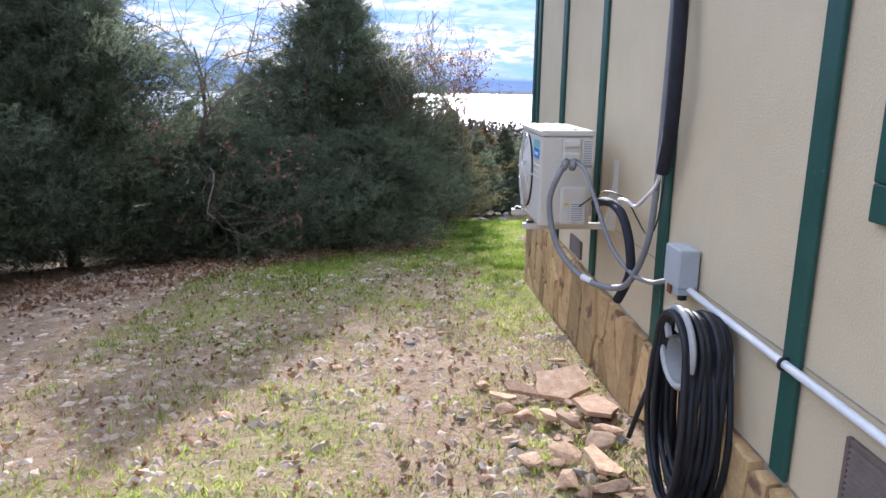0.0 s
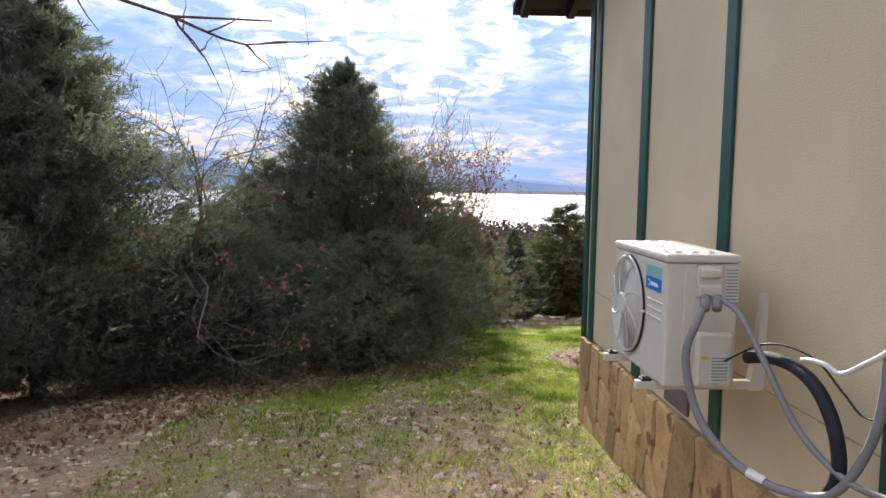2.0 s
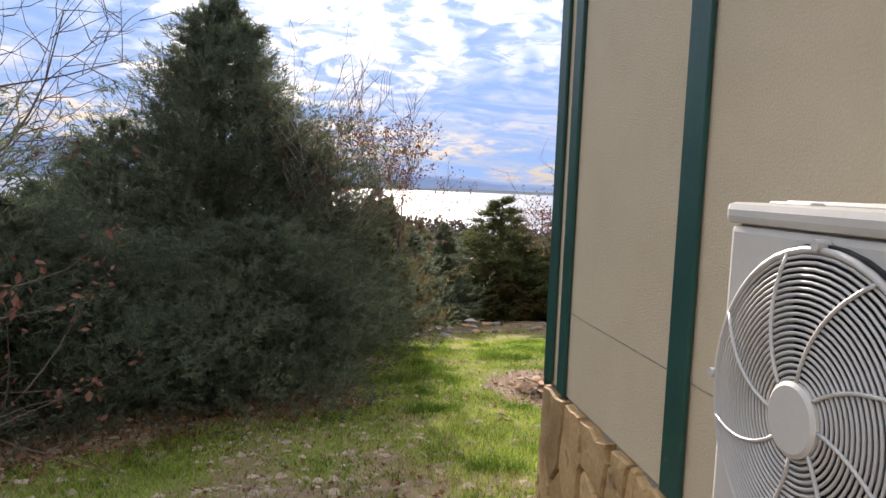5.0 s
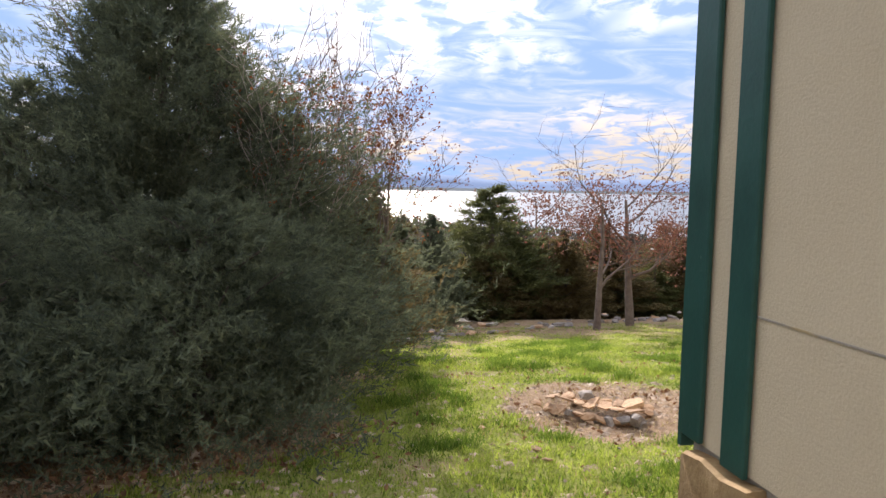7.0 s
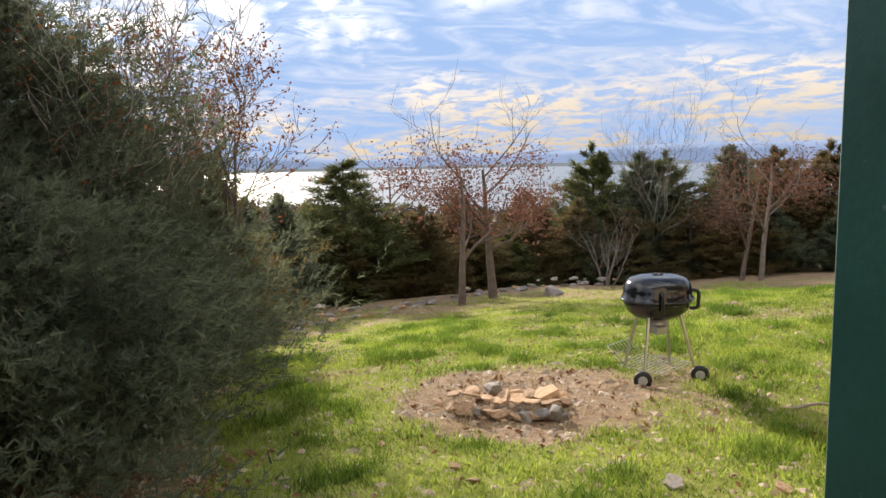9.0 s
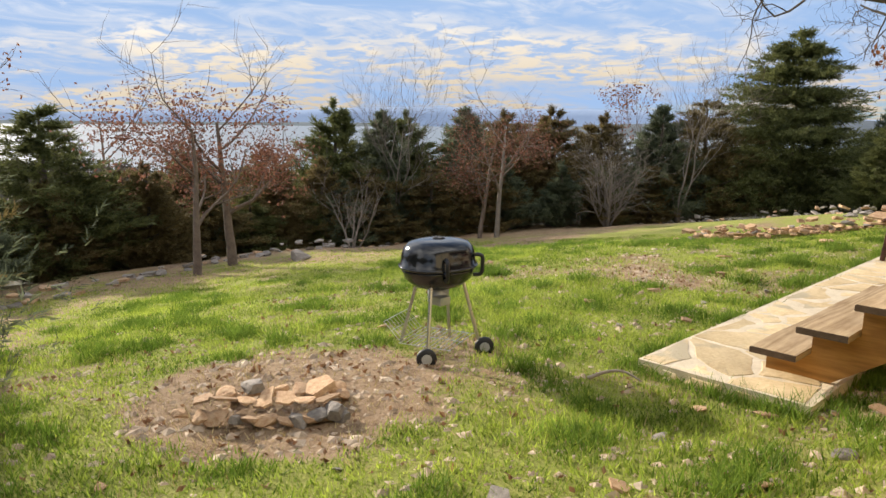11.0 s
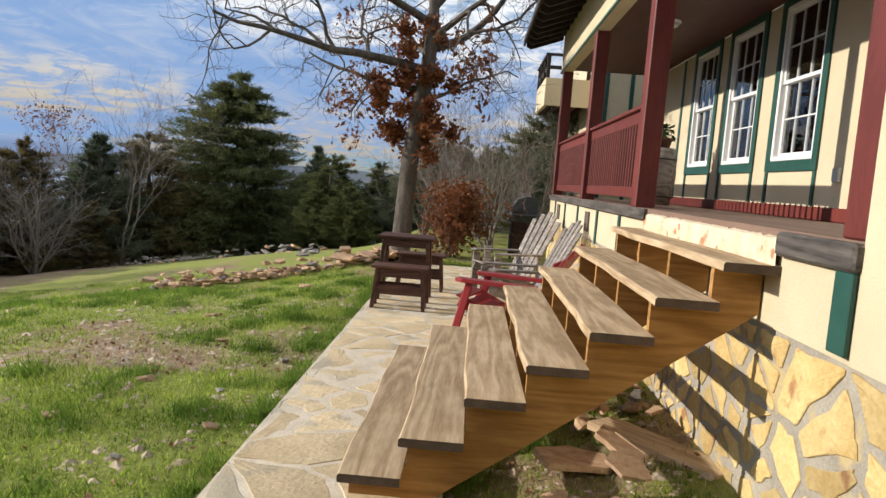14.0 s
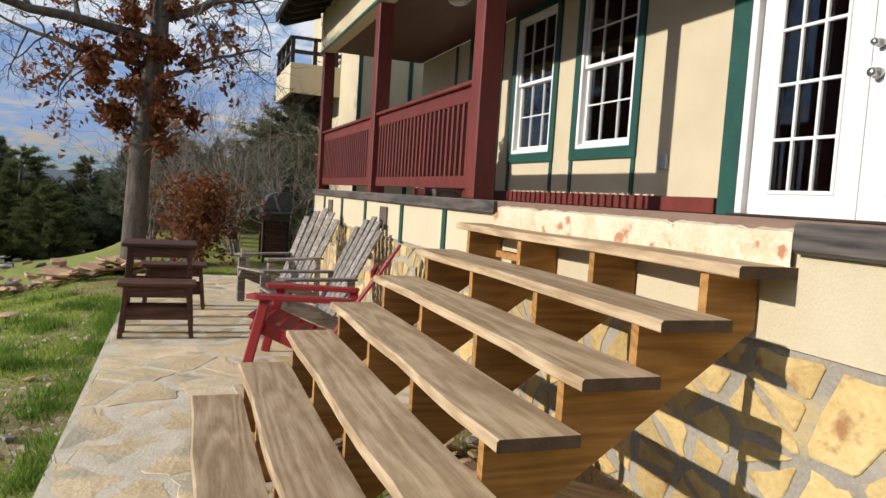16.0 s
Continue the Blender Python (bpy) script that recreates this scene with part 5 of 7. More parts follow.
def adirondack(x, y, rz, mats, label, plastic):
    """A low slatted garden chair that faces +y."""
    c = thing("garden_chair", x, y, -0.002, label, "chair", "garden chairs on the patio", rz)
    m = mats
    W = 0.60
    th = 0.022
    for s in (-1, 1):
        b = bmesh.new()
        if plastic:
            beam(b, (s * (W / 2 + 0.04), 0.36, 0), (s * (W / 2), 0.24, 0.56), 0.03, 0.075, 0.01, (0, 1, 0))
        else:
            beam(b, (s * W / 2, 0.30, 0), (s * W / 2, 0.30, 0.52), 0.03, 0.10, 0.004, (0, 1, 0))
        part("front_leg", b, m, c)
        b = bmesh.new()
        beam(b, (s * (W / 2 - 0.03), 0.34, 0.36), (s * (W / 2 - 0.03), -0.42, 0.05), 0.03, 0.11, 0.004)
        part("side_rail", b, m, c)
        b = bmesh.new()
        prism(b, [(s * (W / 2 - 0.05), -0.40), (s * (W / 2 + 0.06), -0.40), (s * (W / 2 + 0.09), 0.30), (s * (W / 2 + 0.04), 0.38), (s * (W / 2 - 0.06), 0.34)], "z", 0.545, 0.545 + th * (1.6 if plastic else 1))
        bmesh.ops.bevel(b, geom=b.edges[:], offset=0.006, segments=2, affect="EDGES")
        part("armrest", b, m, c)
        b = bmesh.new()
        beam(b, (s * (W / 2 - 0.01), -0.36, 0.0), (s * (W / 2 - 0.01), -0.36, 0.55), 0.03, 0.07, 0.004, (0, 1, 0))
        part("back_leg", b, m, c)
    for k in range(6):
        t = k / 5
        b = bmesh.new()
        yy, zz = 0.33 - 0.56 * t, 0.395 - 0.215 * t
        box(b, -W / 2 + 0.01, yy - 0.045, zz - th / 2, W / 2 - 0.01, yy + 0.045, zz + th / 2, 0.005)
        bmesh.ops.rotate(b, cent=(0, yy, zz), matrix=Matrix.Rotation(radians(18), 3, "X"), verts=b.verts[:])
        part("seat_slat", b, m, c)
    n = 7 if plastic else 5
    tops = [0.86, 0.93, 0.97, 0.985, 0.97, 0.93, 0.86] if plastic else [1.02, 1.10, 1.14, 1.10, 1.02]
    for k in range(n):
        w = 0.56 / n
        x0 = -0.28 + w * k + 0.004
        b = bmesh.new()
        lean = 0.66 if plastic else 0.50
        def at(z):
            return -0.22 - (z - 0.2) * lean
        f = (k - (n - 1) / 2) * 0.035
        z1 = tops[k]
        vs = [(x0, at(0.2), 0.2), (x0 + w - 0.008, at(0.2), 0.2), (x0 + w - 0.008 + f, at(z1), z1), (x0 + f, at(z1), z1)]
        lo = [b.verts.new(v) for v in vs]
        hi = [b.verts.new((v[0], v[1] + 0.020, v[2] + 0.009)) for v in vs]
        b.faces.new(lo)
        b.faces.new(hi[::-1])
        for i in range(4):
            b.faces.new((lo[i], hi[i], hi[(i + 1) % 4], lo[(i + 1) % 4]))
        bmesh.ops.recalc_face_normals(b, faces=b.faces[:])
        bmesh.ops.bevel(b, geom=b.edges[:], offset=0.004, segments=1, affect="EDGES")
        part("back_slat", b, m, c)
    for z in (0.42, 0.78):
        yy = -0.22 - (z - 0.2) * 0.5 - 0.02
        part("back_brace", cube(-0.31, yy - 0.02, z - 0.03, 0.31, yy + 0.006, z + 0.03, 0.004), m, c)
    return c


adirondack(9.38, 6.44, -18, PLASTIC_RED, "red moulded plastic garden chair on the flagstones", True)
adirondack(10.55, 6.25, 8, GREYWOOD, "weathered grey wooden garden chair with wide arms", False)
adirondack(12.35, 6.28, 28, GREYWOOD, "weathered grey wooden garden chair with wide arms", False)
st = thing("wood_stump", 14.7, 6.47, -0.002, "short grey square post standing on the patio", "post")
part("post", cube(-0.06, -0.06, 0, 0.06, 0.06, 0.42, 0.008), GREYWOOD, st)

gg = thing("gas_grill", 17.6, 5.72, ground_z(17.6, 5.72), "grey gas barbecue with a closed rounded lid", "barbecue")
GRILLGREY = material("grill_grey", (0.07, 0.075, 0.075), (0.12, 0.125, 0.125), 0.4, 6, 60, 0.05)
bm = bmesh.new()
prism(bm, [(-0.26, 0.98), (-0.24, 1.10), (-0.14, 1.26), (0.0, 1.32), (0.20, 1.32), (0.27, 1.20), (0.27, 0.98)], "x", -0.35, 0.35)
bmesh.ops.transform(bm, matrix=pose(0, 0, 0, 0, 0, 180), verts=bm.verts[:])
bmesh.ops.bevel(bm, geom=bm.edges[:], offset=0.015, segments=2, affect="EDGES")
part("lid", bm, GRILLGREY, gg)
part("firebox", cube(-0.34, -0.25, 0.78, 0.34, 0.25, 0.978, 0.012), GRILLGREY, gg)
part("front_panel", cube(-0.34, 0.251, 0.80, 0.34, 0.31, 0.93, 0.012), GRILLGREY, gg)
part("handle", cube(-0.25, 0.30, 1.04, 0.25, 0.325, 1.065, 0.006), CHROME, gg)
part("cabinet", cube(-0.30, -0.22, 0.10, 0.30, 0.20, 0.779, 0.006), BROWNWOOD, gg)
for sx in (-1, 1):
    for sy in (-1, 1):
        part("leg", cube(sx * 0.31 - 0.02, sy * 0.22 - 0.02, 0, sx * 0.31 + 0.02, sy * 0.22 + 0.02, 0.779, 0.004), AC_DARK, gg)
    part("side_shelf", cube(sx * 0.36, -0.22, 0.93, sx * 0.62, 0.22, 0.955, 0.006), GRILLGREY, gg)

# planter on the porch
pl = thing("planter_barrel", 11.35, 4.62, DECK, "grey wooden half barrel standing on the porch", "barrel")
bm = bmesh.new()
lathe(bm, [(0.20, 0.0), (0.235, 0.2), (0.245, 0.35), (0.235, 0.5), (0.21, 0.68), (0.19, 0.68), (0.19, 0.6)], 28)
part("barrel_body", bm, GREYWOOD, pl, smooth=True)
for z in (0.1, 0.55):
    bm = bmesh.new()
    tube(bm, [((0.236 if z < 0.3 else 0.238) * math.cos(i * math.tau / 28), (0.236 if z < 0.3 else 0.238) * math.sin(i * math.tau / 28), z) for i in range(29)], 0.008, 5, False)
    part("hoop", bm, AC_DARK, pl)
pt = thing("potted_plant", 11.35, 4.62, DECK + 0.602, "leafy green plant in a brown clay pot", "potted plant")
bm = bmesh.new()
lathe(bm, [(0.11, 0.0), (0.16, 0.17), (0.175, 0.17), (0.175, 0.20), (0.15, 0.20), (0.14, 0.16)], 24)
part("pot", bm, material("clay", (0.10, 0.045, 0.025), (0.16, 0.075, 0.045), 0.8, 8, 60, 0.1), pt, smooth=True)
bm = bmesh.new()
rng = random.Random(6)
for k in range(130):
    a, u = rng.random() * math.tau, rng.random()
    c = Vector((0.20 * u * math.cos(a), 0.20 * u * math.sin(a), 0.20 + 0.22 * rng.random() * (1 - 0.5 * u)))
    d1, d2 = Vector((rng.gauss(0, 1), rng.gauss(0, 1), rng.gauss(0, 0.5))).normalized() * 0.05, Vector((rng.gauss(0, 1), rng.gauss(0, 1), rng.gauss(0, 0.5))).normalized() * 0.03
    bm.faces.new([bm.verts.new(c - d1), bm.verts.new(c + d2), bm.verts.new(c + d1), bm.verts.new(c - d2)])
part("foliage", bm, leaf_material("pot_leaf", (0.03, 0.07, 0.02), (0.08, 0.16, 0.04)), pt)


# ---- kettle grill ----
kg = thing("kettle_grill", 4.62, 9.15, ground_z(4.62, 9.15) - 0.01, "black charcoal kettle grill on four steel legs with two wheels", "barbecue")
bm = bmesh.new()
SQ = 0.86
lathe(bm, [(0.02, 0.485), (0.10, 0.488), (0.19, 0.515), (0.25, 0.565), (0.272, 0.615), (0.280, 0.628), (0.276, 0.638), (0.24, 0.63)], 44, SQ)
part("bowl", bm, ENAMEL, kg, "glossy black enamel bowl", True)
bm = bmesh.new()
lathe(bm, [(0.280, 0.640), (0.292, 0.645), (0.292, 0.668), (0.282, 0.675), (0.278, 0.73), (0.262, 0.782), (0.225, 0.820), (0.15, 0.838), (0.06, 0.844), (0.005, 0.845)], 44, SQ)
lid = part("lid", bm, ENAMEL, kg, "glossy black enamel lid", True)
bm = bmesh.new()
tube(bm, [(0.292 * math.cos(i * math.tau / 44), SQ * 0.292 * math.sin(i * math.tau / 44), 0.656) for i in range(45)], 0.009, 6, False)
part("rim", bm, ENAMEL, lid, smooth=True)
bm = bmesh.new()
tube(bm, [(0, 0, 0.842), (0, 0, 0.849)], 0.045, 20)
for k in range(4):
    box(bm, 0.012, -0.007, 0.848, 0.04, 0.007, 0.854, 0.002, 1, pose(0, 0, 0, 0, 0, k * 90))
part("damper", bm, AC_DARK, lid)
for a in (-118, -52):
    bm = bmesh.new()
    r = 0.28
    c, s = math.cos(radians(a)), math.sin(radians(a))
    tube(bm, curve_points([(r * c, r * SQ * s, 0.735), ((r + 0.055) * c, (r + 0.055) * SQ * s, 0.725), ((r + 0.06) * c, (r + 0.06) * SQ * s, 0.66), ((r + 0.05) * c, (r + 0.05) * SQ * s, 0.60), ((r - 0.01) * c, (r - 0.01) * SQ * s, 0.59)], 5), 0.014, 8)
    part("handle", bm, AC_DARK, kg, "black plastic handle", True)
bm = bmesh.new()
lathe(bm, [(0.065, 0.375), (0.075, 0.39), (0.075, 0.475), (0.06, 0.486)], 24)
part("ash_catcher", bm, STEEL, kg, "grey steel ash can", True)
part("ash_bracket", cube(-0.10, -0.13, 0.39, 0.0, -0.05, 0.45, 0.004), STEEL, kg)
legs = []
for a in (-146, -52, 30, 104):
    c, s = math.cos(radians(a)), math.sin(radians(a))
    p, q = Vector((0.19 * c, 0.17 * s, 0.54)), Vector((0.32 * c, 0.32 * s, 0.03))
    bm = bmesh.new()
    tube(bm, [p, q], 0.0125, 10)
    part("leg", bm, CHROME, kg, "dull steel tube leg")
    legs.append(q)
for q, a in ((legs[0], -35), (legs[1], -35)):
    w = new("wheel")
    bm = bmesh.new()
    prof = [(0.035, -0.02), (0.062, -0.018), (0.070, -0.010), (0.070, 0.010), (0.062, 0.018), (0.035, 0.02)]
    lathe(bm, prof, 24)
    me = mesh_of(bm, "wheel", True)
    me.materials.append(RUBBER)
    bpy.data.objects.remove(w)
    w = new("wheel", me)
    w.parent = kg
    w.matrix_basis = Matrix.Translation((q.x * 1.06, q.y * 1.06, 0.070)) @ pose(0, 0, 0, 90, 0, -38)
    bm = bmesh.new()
    lathe(bm, [(0.012, -0.024), (0.036, -0.022), (0.036, 0.022), (0.012, 0.024)], 18)
    part("rim", bm, HANGER, w, "pale hub cap")
for k in range(14):
    rk = bmesh.new()
    t = -0.19 + 0.038 * k if k < 11 else (k - 12) * 0.22
    tube(rk, [(-0.22, t, 0.115), (0.22, t, 0.115)] if k < 11 else [(t, -0.20, 0.112), (t, 0.20, 0.112)], 0.003, 5)
    bmesh.ops.transform(rk, matrix=pose(0, 0, 0, 0, 0, 22), verts=rk.verts[:])
    part("shelf_wire", rk, CHROME, kg)
wb = [[(-0.22, -0.18 + 0.045 * k, 0.12), (-0.34, -0.18 + 0.045 * k, 0.24)] for k in range(9)]
wb += [[(-0.22 - 0.12 * t, -0.19, 0.12 + 0.12 * t), (-0.22 - 0.12 * t, 0.19, 0.12 + 0.12 * t)] for t in (0.0, 0.5, 1.0)]
for pts in wb:
    rk = bmesh.new()
    tube(rk, pts, 0.003, 5)
    bmesh.ops.transform(rk, matrix=pose(0, 0, 0, 0, 0, -68), verts=rk.verts[:])
    part("basket_wire", rk, CHROME, kg)

# plank and flat stones under the stairs
pk = thing("loose_plank", 6.30, 5.70, 0.12, "loose weathered plank lying against the wall foot", "plank", rz=38)
part("plank", cube(-0.42, -0.11, 0, 0.42, 0.11, 0.05, 0.006), TREAD, pk)


# ---- trees ----
def raw_mesh(name, verts, faces, mats, index=None, smooth=False):
    me = bpy.data.meshes.new(name)
    me.from_pydata(verts, [], faces)
    for m in mats:
        me.materials.append(m)
    if index is not None:
        me.polygons.foreach_set("material_index", np.asarray(index, dtype=np.int32))
    if smooth:
        me.polygons.foreach_set("use_smooth", np.ones(len(me.polygons), dtype=bool))
    return me


def tri_mesh(name, tri, mat_):
    """A mesh from an array of loose triangles (n, 3, 3)."""
    n = len(tri)
    me = bpy.data.meshes.new(name)
    me.vertices.add(n * 3)
    me.vertices.foreach_set("co", tri.reshape(-1).astype(np.float32))
    me.loops.add(n * 3)
    me.loops.foreach_set("vertex_index", np.arange(n * 3, dtype=np.int32))
    me.polygons.add(n)
    me.polygons.foreach_set("loop_start", np.arange(0, n * 3, 3, dtype=np.int32))
    me.update(calc_edges=True)
    me.materials.append(mat_)
    return me


def unit(v):
    return v / np.maximum(np.linalg.norm(v, axis=-1, keepdims=True), 1e-6)


def cedar_crown(seed, H, R, plumes, blade, mat_, skirt=0.05, power=0.8, layered=0.0, per=6):
    """Feathery evergreen crown: limbs that rise outward, each carrying plumes of narrow blades."""
    rs = np.random.RandomState(seed)
    nb = max(90, plumes // 26)
    u = np.clip(rs.beta(1.05, 1.55, nb), 0, 0.985) * (1 - skirt) + skirt
    if layered:
        u = np.clip(np.round(u * layered) / layered + rs.normal(0, 0.026, nb), skirt, 0.985)
    az = rs.rand(nb) * 2 * np.pi
    ph = rs.rand(6) * 6.28
    lump = 1 + 0.20 * np.sin(3 * az + ph[0] + 5 * u) + 0.13 * np.sin(5 * az + ph[1] - 9 * u) + 0.12 * np.sin(2 * az + 13 * u + ph[2])
    reach = R * np.clip((1 - u) ** power * (0.86 + 0.14 * np.minimum(u / 0.22, 1.0)), 0.012, 1) * lump * (0.60 + 0.58 * rs.rand(nb) ** 1.3)
    reach = np.where((u > 0.45) & (not layered), np.minimum(reach, 1.4 * R * (1 - u) ** power + 0.03 * R), reach)
    rise = (reach * (0.45 + 0.5 * rs.rand(nb)) * (1.1 - 0.75 * u) + 0.10 * H * rs.rand(nb) ** 3) * min(1.0, power) ** 1.6
    if layered:
        rise = reach * (0.02 + 0.12 * rs.rand(nb))
    base = np.stack([0.05 * R * np.cos(az), 0.05 * R * np.sin(az), u * H - 0.3 * rise], 1)
    tip = np.stack([reach * np.cos(az), reach * np.sin(az), u * H + 0.7 * rise], 1)
    per_b = int(math.ceil(plumes / nb))
    t = rs.rand(nb, per_b) ** 0.55
    sag = (rs.rand(nb, per_b, 3) - 0.5) * np.array([1, 1, 0.22 if layered else 0.7]) * (reach[:, None, None] * (0.40 if layered else 0.24) + 0.05)
    p = base[:, None] + (tip - base)[:, None] * t[..., None] + sag * (0.35 + 0.65 * (1 - np.abs(2 * t - 1.1)))[..., None]
    p = p.reshape(-1, 3)
    d = np.repeat(unit(tip - base)[:, None], per_b, 1).reshape(-1, 3)
    d = unit(d + rs.normal(0, 0.42, d.shape) + np.array([0, 0, 0.28 if not layered else 0.0]))
    keep = p[:, 2] > 0.02
    p, d = p[keep], d[keep]
    n = len(p)
    s = blade * (0.6 + 0.9 * rs.rand(n))
    tri = np.empty((n, per, 3, 3))
    for k in range(per):
        f = k / per
        o = p + d * (s * (f - 0.3) * 1.5)[:, None]
        w = unit(np.cross(d, rs.normal(0, 1, (n, 3))))
        dirn = unit(d * 0.9 + w * (0.75 * (1 if k % 2 else -1)))
        side = unit(np.cross(dirn, rs.normal(0, 1, (n, 3)))) * (s * 0.085)[:, None]
        tri[:, k, 0] = o - side
        tri[:, k, 1] = o + side
        tri[:, k, 2] = o + dirn * (s * (0.75 + 0.25 * rs.rand(n)))[:, None]
    return tri_mesh("crown", tri.reshape(-1, 3, 3), mat_)


def limb_tubes(segs, sides=5):
    """Tapered tubes for a list of polylines [(points, radii)]."""
    V, F = [], []
    for pts, rad in segs:
        b0 = len(V)
        for i, p in enumerate(pts):
            d = (pts[min(i + 1, len(pts) - 1)] - pts[max(i - 1, 0)])
            d = d / max(np.linalg.norm(d), 1e-6)
            a = np.cross(d, (0.3, 0.9, 0.28))
            a = a / max(np.linalg.norm(a), 1e-6)
            b = np.cross(d, a)
            for k in range(sides):
                th = k * math.tau / sides
                V.append(tuple(p + (a * math.cos(th) + b * math.sin(th)) * rad[i]))
        for i in range(len(pts) - 1):
            for k in range(sides):
                q = b0 + i * sides
                F.append((q + k, q + (k + 1) % sides, q + sides + (k + 1) % sides, q + sides + k))
    return V, F


def grow(rs, start, way, length, r, depth, segs, tips, spread=0.7, kids=4, up=0.12, wander=0.16, n=6, first=0.35):
    pts, d, p = [start], np.array(way, float), np.array(start, float)
    for i in range(n):
        d = d + rs.normal(0, wander * (0.35 if 0.05 < r < 0.13 and depth > 1 else 1.0), 3) + np.array([0, 0, up])
        d = d / np.linalg.norm(d)
        p = p + d * length / n
        pts.append(p.copy())
    rad = [r * (1 - 0.72 * i / n) for i in range(n + 1)]
    segs.append((pts, rad))
    if depth == 0:
        tips.append((pts[-1], d))
        tips.append((pts[-2], d))
        return
    for k in range(kids):
        t = first + (1 - first) * (k + rs.rand()) / kids
        i = min(int(t * n), n - 1)
        q = pts[i] + (pts[i + 1] - pts[i]) * (t * n - i)
        dd = pts[i + 1] - pts[i]
        dd = dd / np.linalg.norm(dd)
        s = np.cross(dd, rs.normal(0, 1, 3))
        s = s / np.linalg.norm(s)
        nd = dd * (1 - spread * 0.55) + s * spread
        grow(rs, q, nd / np.linalg.norm(nd), length * (0.42 + 0.25 * rs.rand()), max(rad[i] * 0.55, 0.004), depth - 1, segs, tips, spread, kids, up, wander, max(n - 1, 3), first * 0.8)


def leaf_tris(rs, pts, count, size, scatter):
    P = np.array(pts)
    p = P[rs.randint(0, len(P), count)] + rs.normal(0, scatter, (count, 3))
    a = unit(rs.normal(0, 1, (count, 3)))
    b = unit(np.cross(a, rs.normal(0, 1, (count, 3))))
    s = size * (0.6 + 0.8 * rs.rand(count))[:, None]
    quad = np.stack([p - a * s, p + b * s * 0.5, p + a * s, p - b * s * 0.5], 1)
    return np.concatenate([quad[:, [0, 1, 2]], quad[:, [0, 2, 3]]], 1).reshape(-1, 3, 3)


def cedar_trunk(H, R, seed, r=0.09):
    rs = np.random.RandomState(seed)
    segs = [([np.array((0, 0, 0.0)), np.array((0.02, 0.01, H * 0.4)), np.array((0, 0.02, H * 0.75)), np.array((0, 0, H * 0.95))], [r, r * 0.8, r * 0.4, 0.012])]
    for k in range(26):
        u = 0.05 + 0.85 * rs.rand()
        a = rs.rand() * 6.28
        L = R * (1 - u) ** 0.8 * 0.75
        segs.append(([np.array((0, 0, H * u)), np.array((L * 0.5 * math.cos(a), L * 0.5 * math.sin(a), H * u + L * 0.12)), np.array((L * math.cos(a), L * math.sin(a), H * u + L * 0.45))], [r * 0.35 * (1 - u) + 0.008, 0.012, 0.005]))
    V, F = limb_tubes(segs)
    return raw_mesh("trunk", V, F, [BARK], smooth=True)


def cedar(x, y, H, R, plumes, blade, seed, mat_=CEDAR, label="", rz=0.0, skirt=0.04, power=0.8, layered=0.0, z=None):
    t = thing("cedar_tree", x, y, (ground_z(x, y) if z is None else z) - 0.03, label or "dense dark green cedar with feathery foliage to the ground", "tree", "cedars", rz)
    part("trunk", cedar_trunk(H, R, seed), None, t)
    part("crown", cedar_crown(seed, H, R, plumes, blade, mat_, skirt, power, layered), None, t)
    return t


# the two big cedars beside the path, and those that close the gap behind them
cedar(-3.5, 7.2, 4.35, 2.35, 44000, 0.070, 11, label="tall dense cedar at the edge of the litter beside the house", power=0.68)
cedar(-0.6, 11.2, 4.5, 2.6, 56000, 0.062, 12, label="broad dense cedar with a ragged top beside the lawn", power=0.78)
cedar(0.05, 9.2, 1.75, 1.95, 26000, 0.055, 24, label="low spreading cedar at the foot of the broad one", power=0.55, skirt=0.0)
cedar(1.45, 13.0, 2.5, 1.15, 12000, 0.07, 13, CEDAR_BROWN, "young bronze-green cedar beside the broad one")
cedar(-1.9, 8.4, 1.9, 2.2, 24000, 0.062, 19, label="low dense cedar filling the gap between the tall ones", power=0.5)
cedar(-1.75, 10.8, 2.9, 1.7, 14000, 0.06, 22, label="rounded cedar growing against the broad one", power=0.6)
cedar(0.5, 11.3, 3.0, 1.6, 14000, 0.06, 23, label="rounded cedar growing against the broad one", power=0.6)
cedar(-3.0, 12.8, 2.4, 1.9, 8000, 0.13, 14)
cedar(-6.4, 10.5, 3.2, 2.0, 8000, 0.18, 15)
cedar(-6.8, 4.0, 4.4, 2.4, 8000, 0.2, 16)
cedar(-4.4, 5.0, 3.4, 1.9, 20000, 0.075, 25, label="dense cedar standing over the dead leaves", power=0.6)
cedar(-5.2, 0.5, 4.2, 2.2, 7000, 0.2, 17)
cedar(0.2, 15.5, 3.0, 1.7, 6000, 0.15, 18)
cedar(28.6, 15.6, 6.7, 3.6, 24000, 0.17, 21, CEDAR_YELLOW, label="tall spreading cedar with tiered boughs at the edge of the lawn", layered=9.0, power=0.62)

# belt of cedars behind the stone wall
V_CEDAR = [(cedar_crown(40 + k, 4.0, 1.45, 8500, 0.115, (CEDAR, CEDAR_YELLOW)[k % 2], 0.03, (0.85, 0.6, 1.0, 0.7)[k]), cedar_trunk(4.0, 1.45, 40 + k)) for k in range(4)]
V_BROWN = [(cedar_crown(50 + k, 4.0, 1.5, 8000, 0.11, CEDAR_BROWN, 0.03, (0.7, 0.5)[k]), cedar_trunk(4.0, 1.5, 50 + k)) for k in range(2)]
rng = random.Random(77)


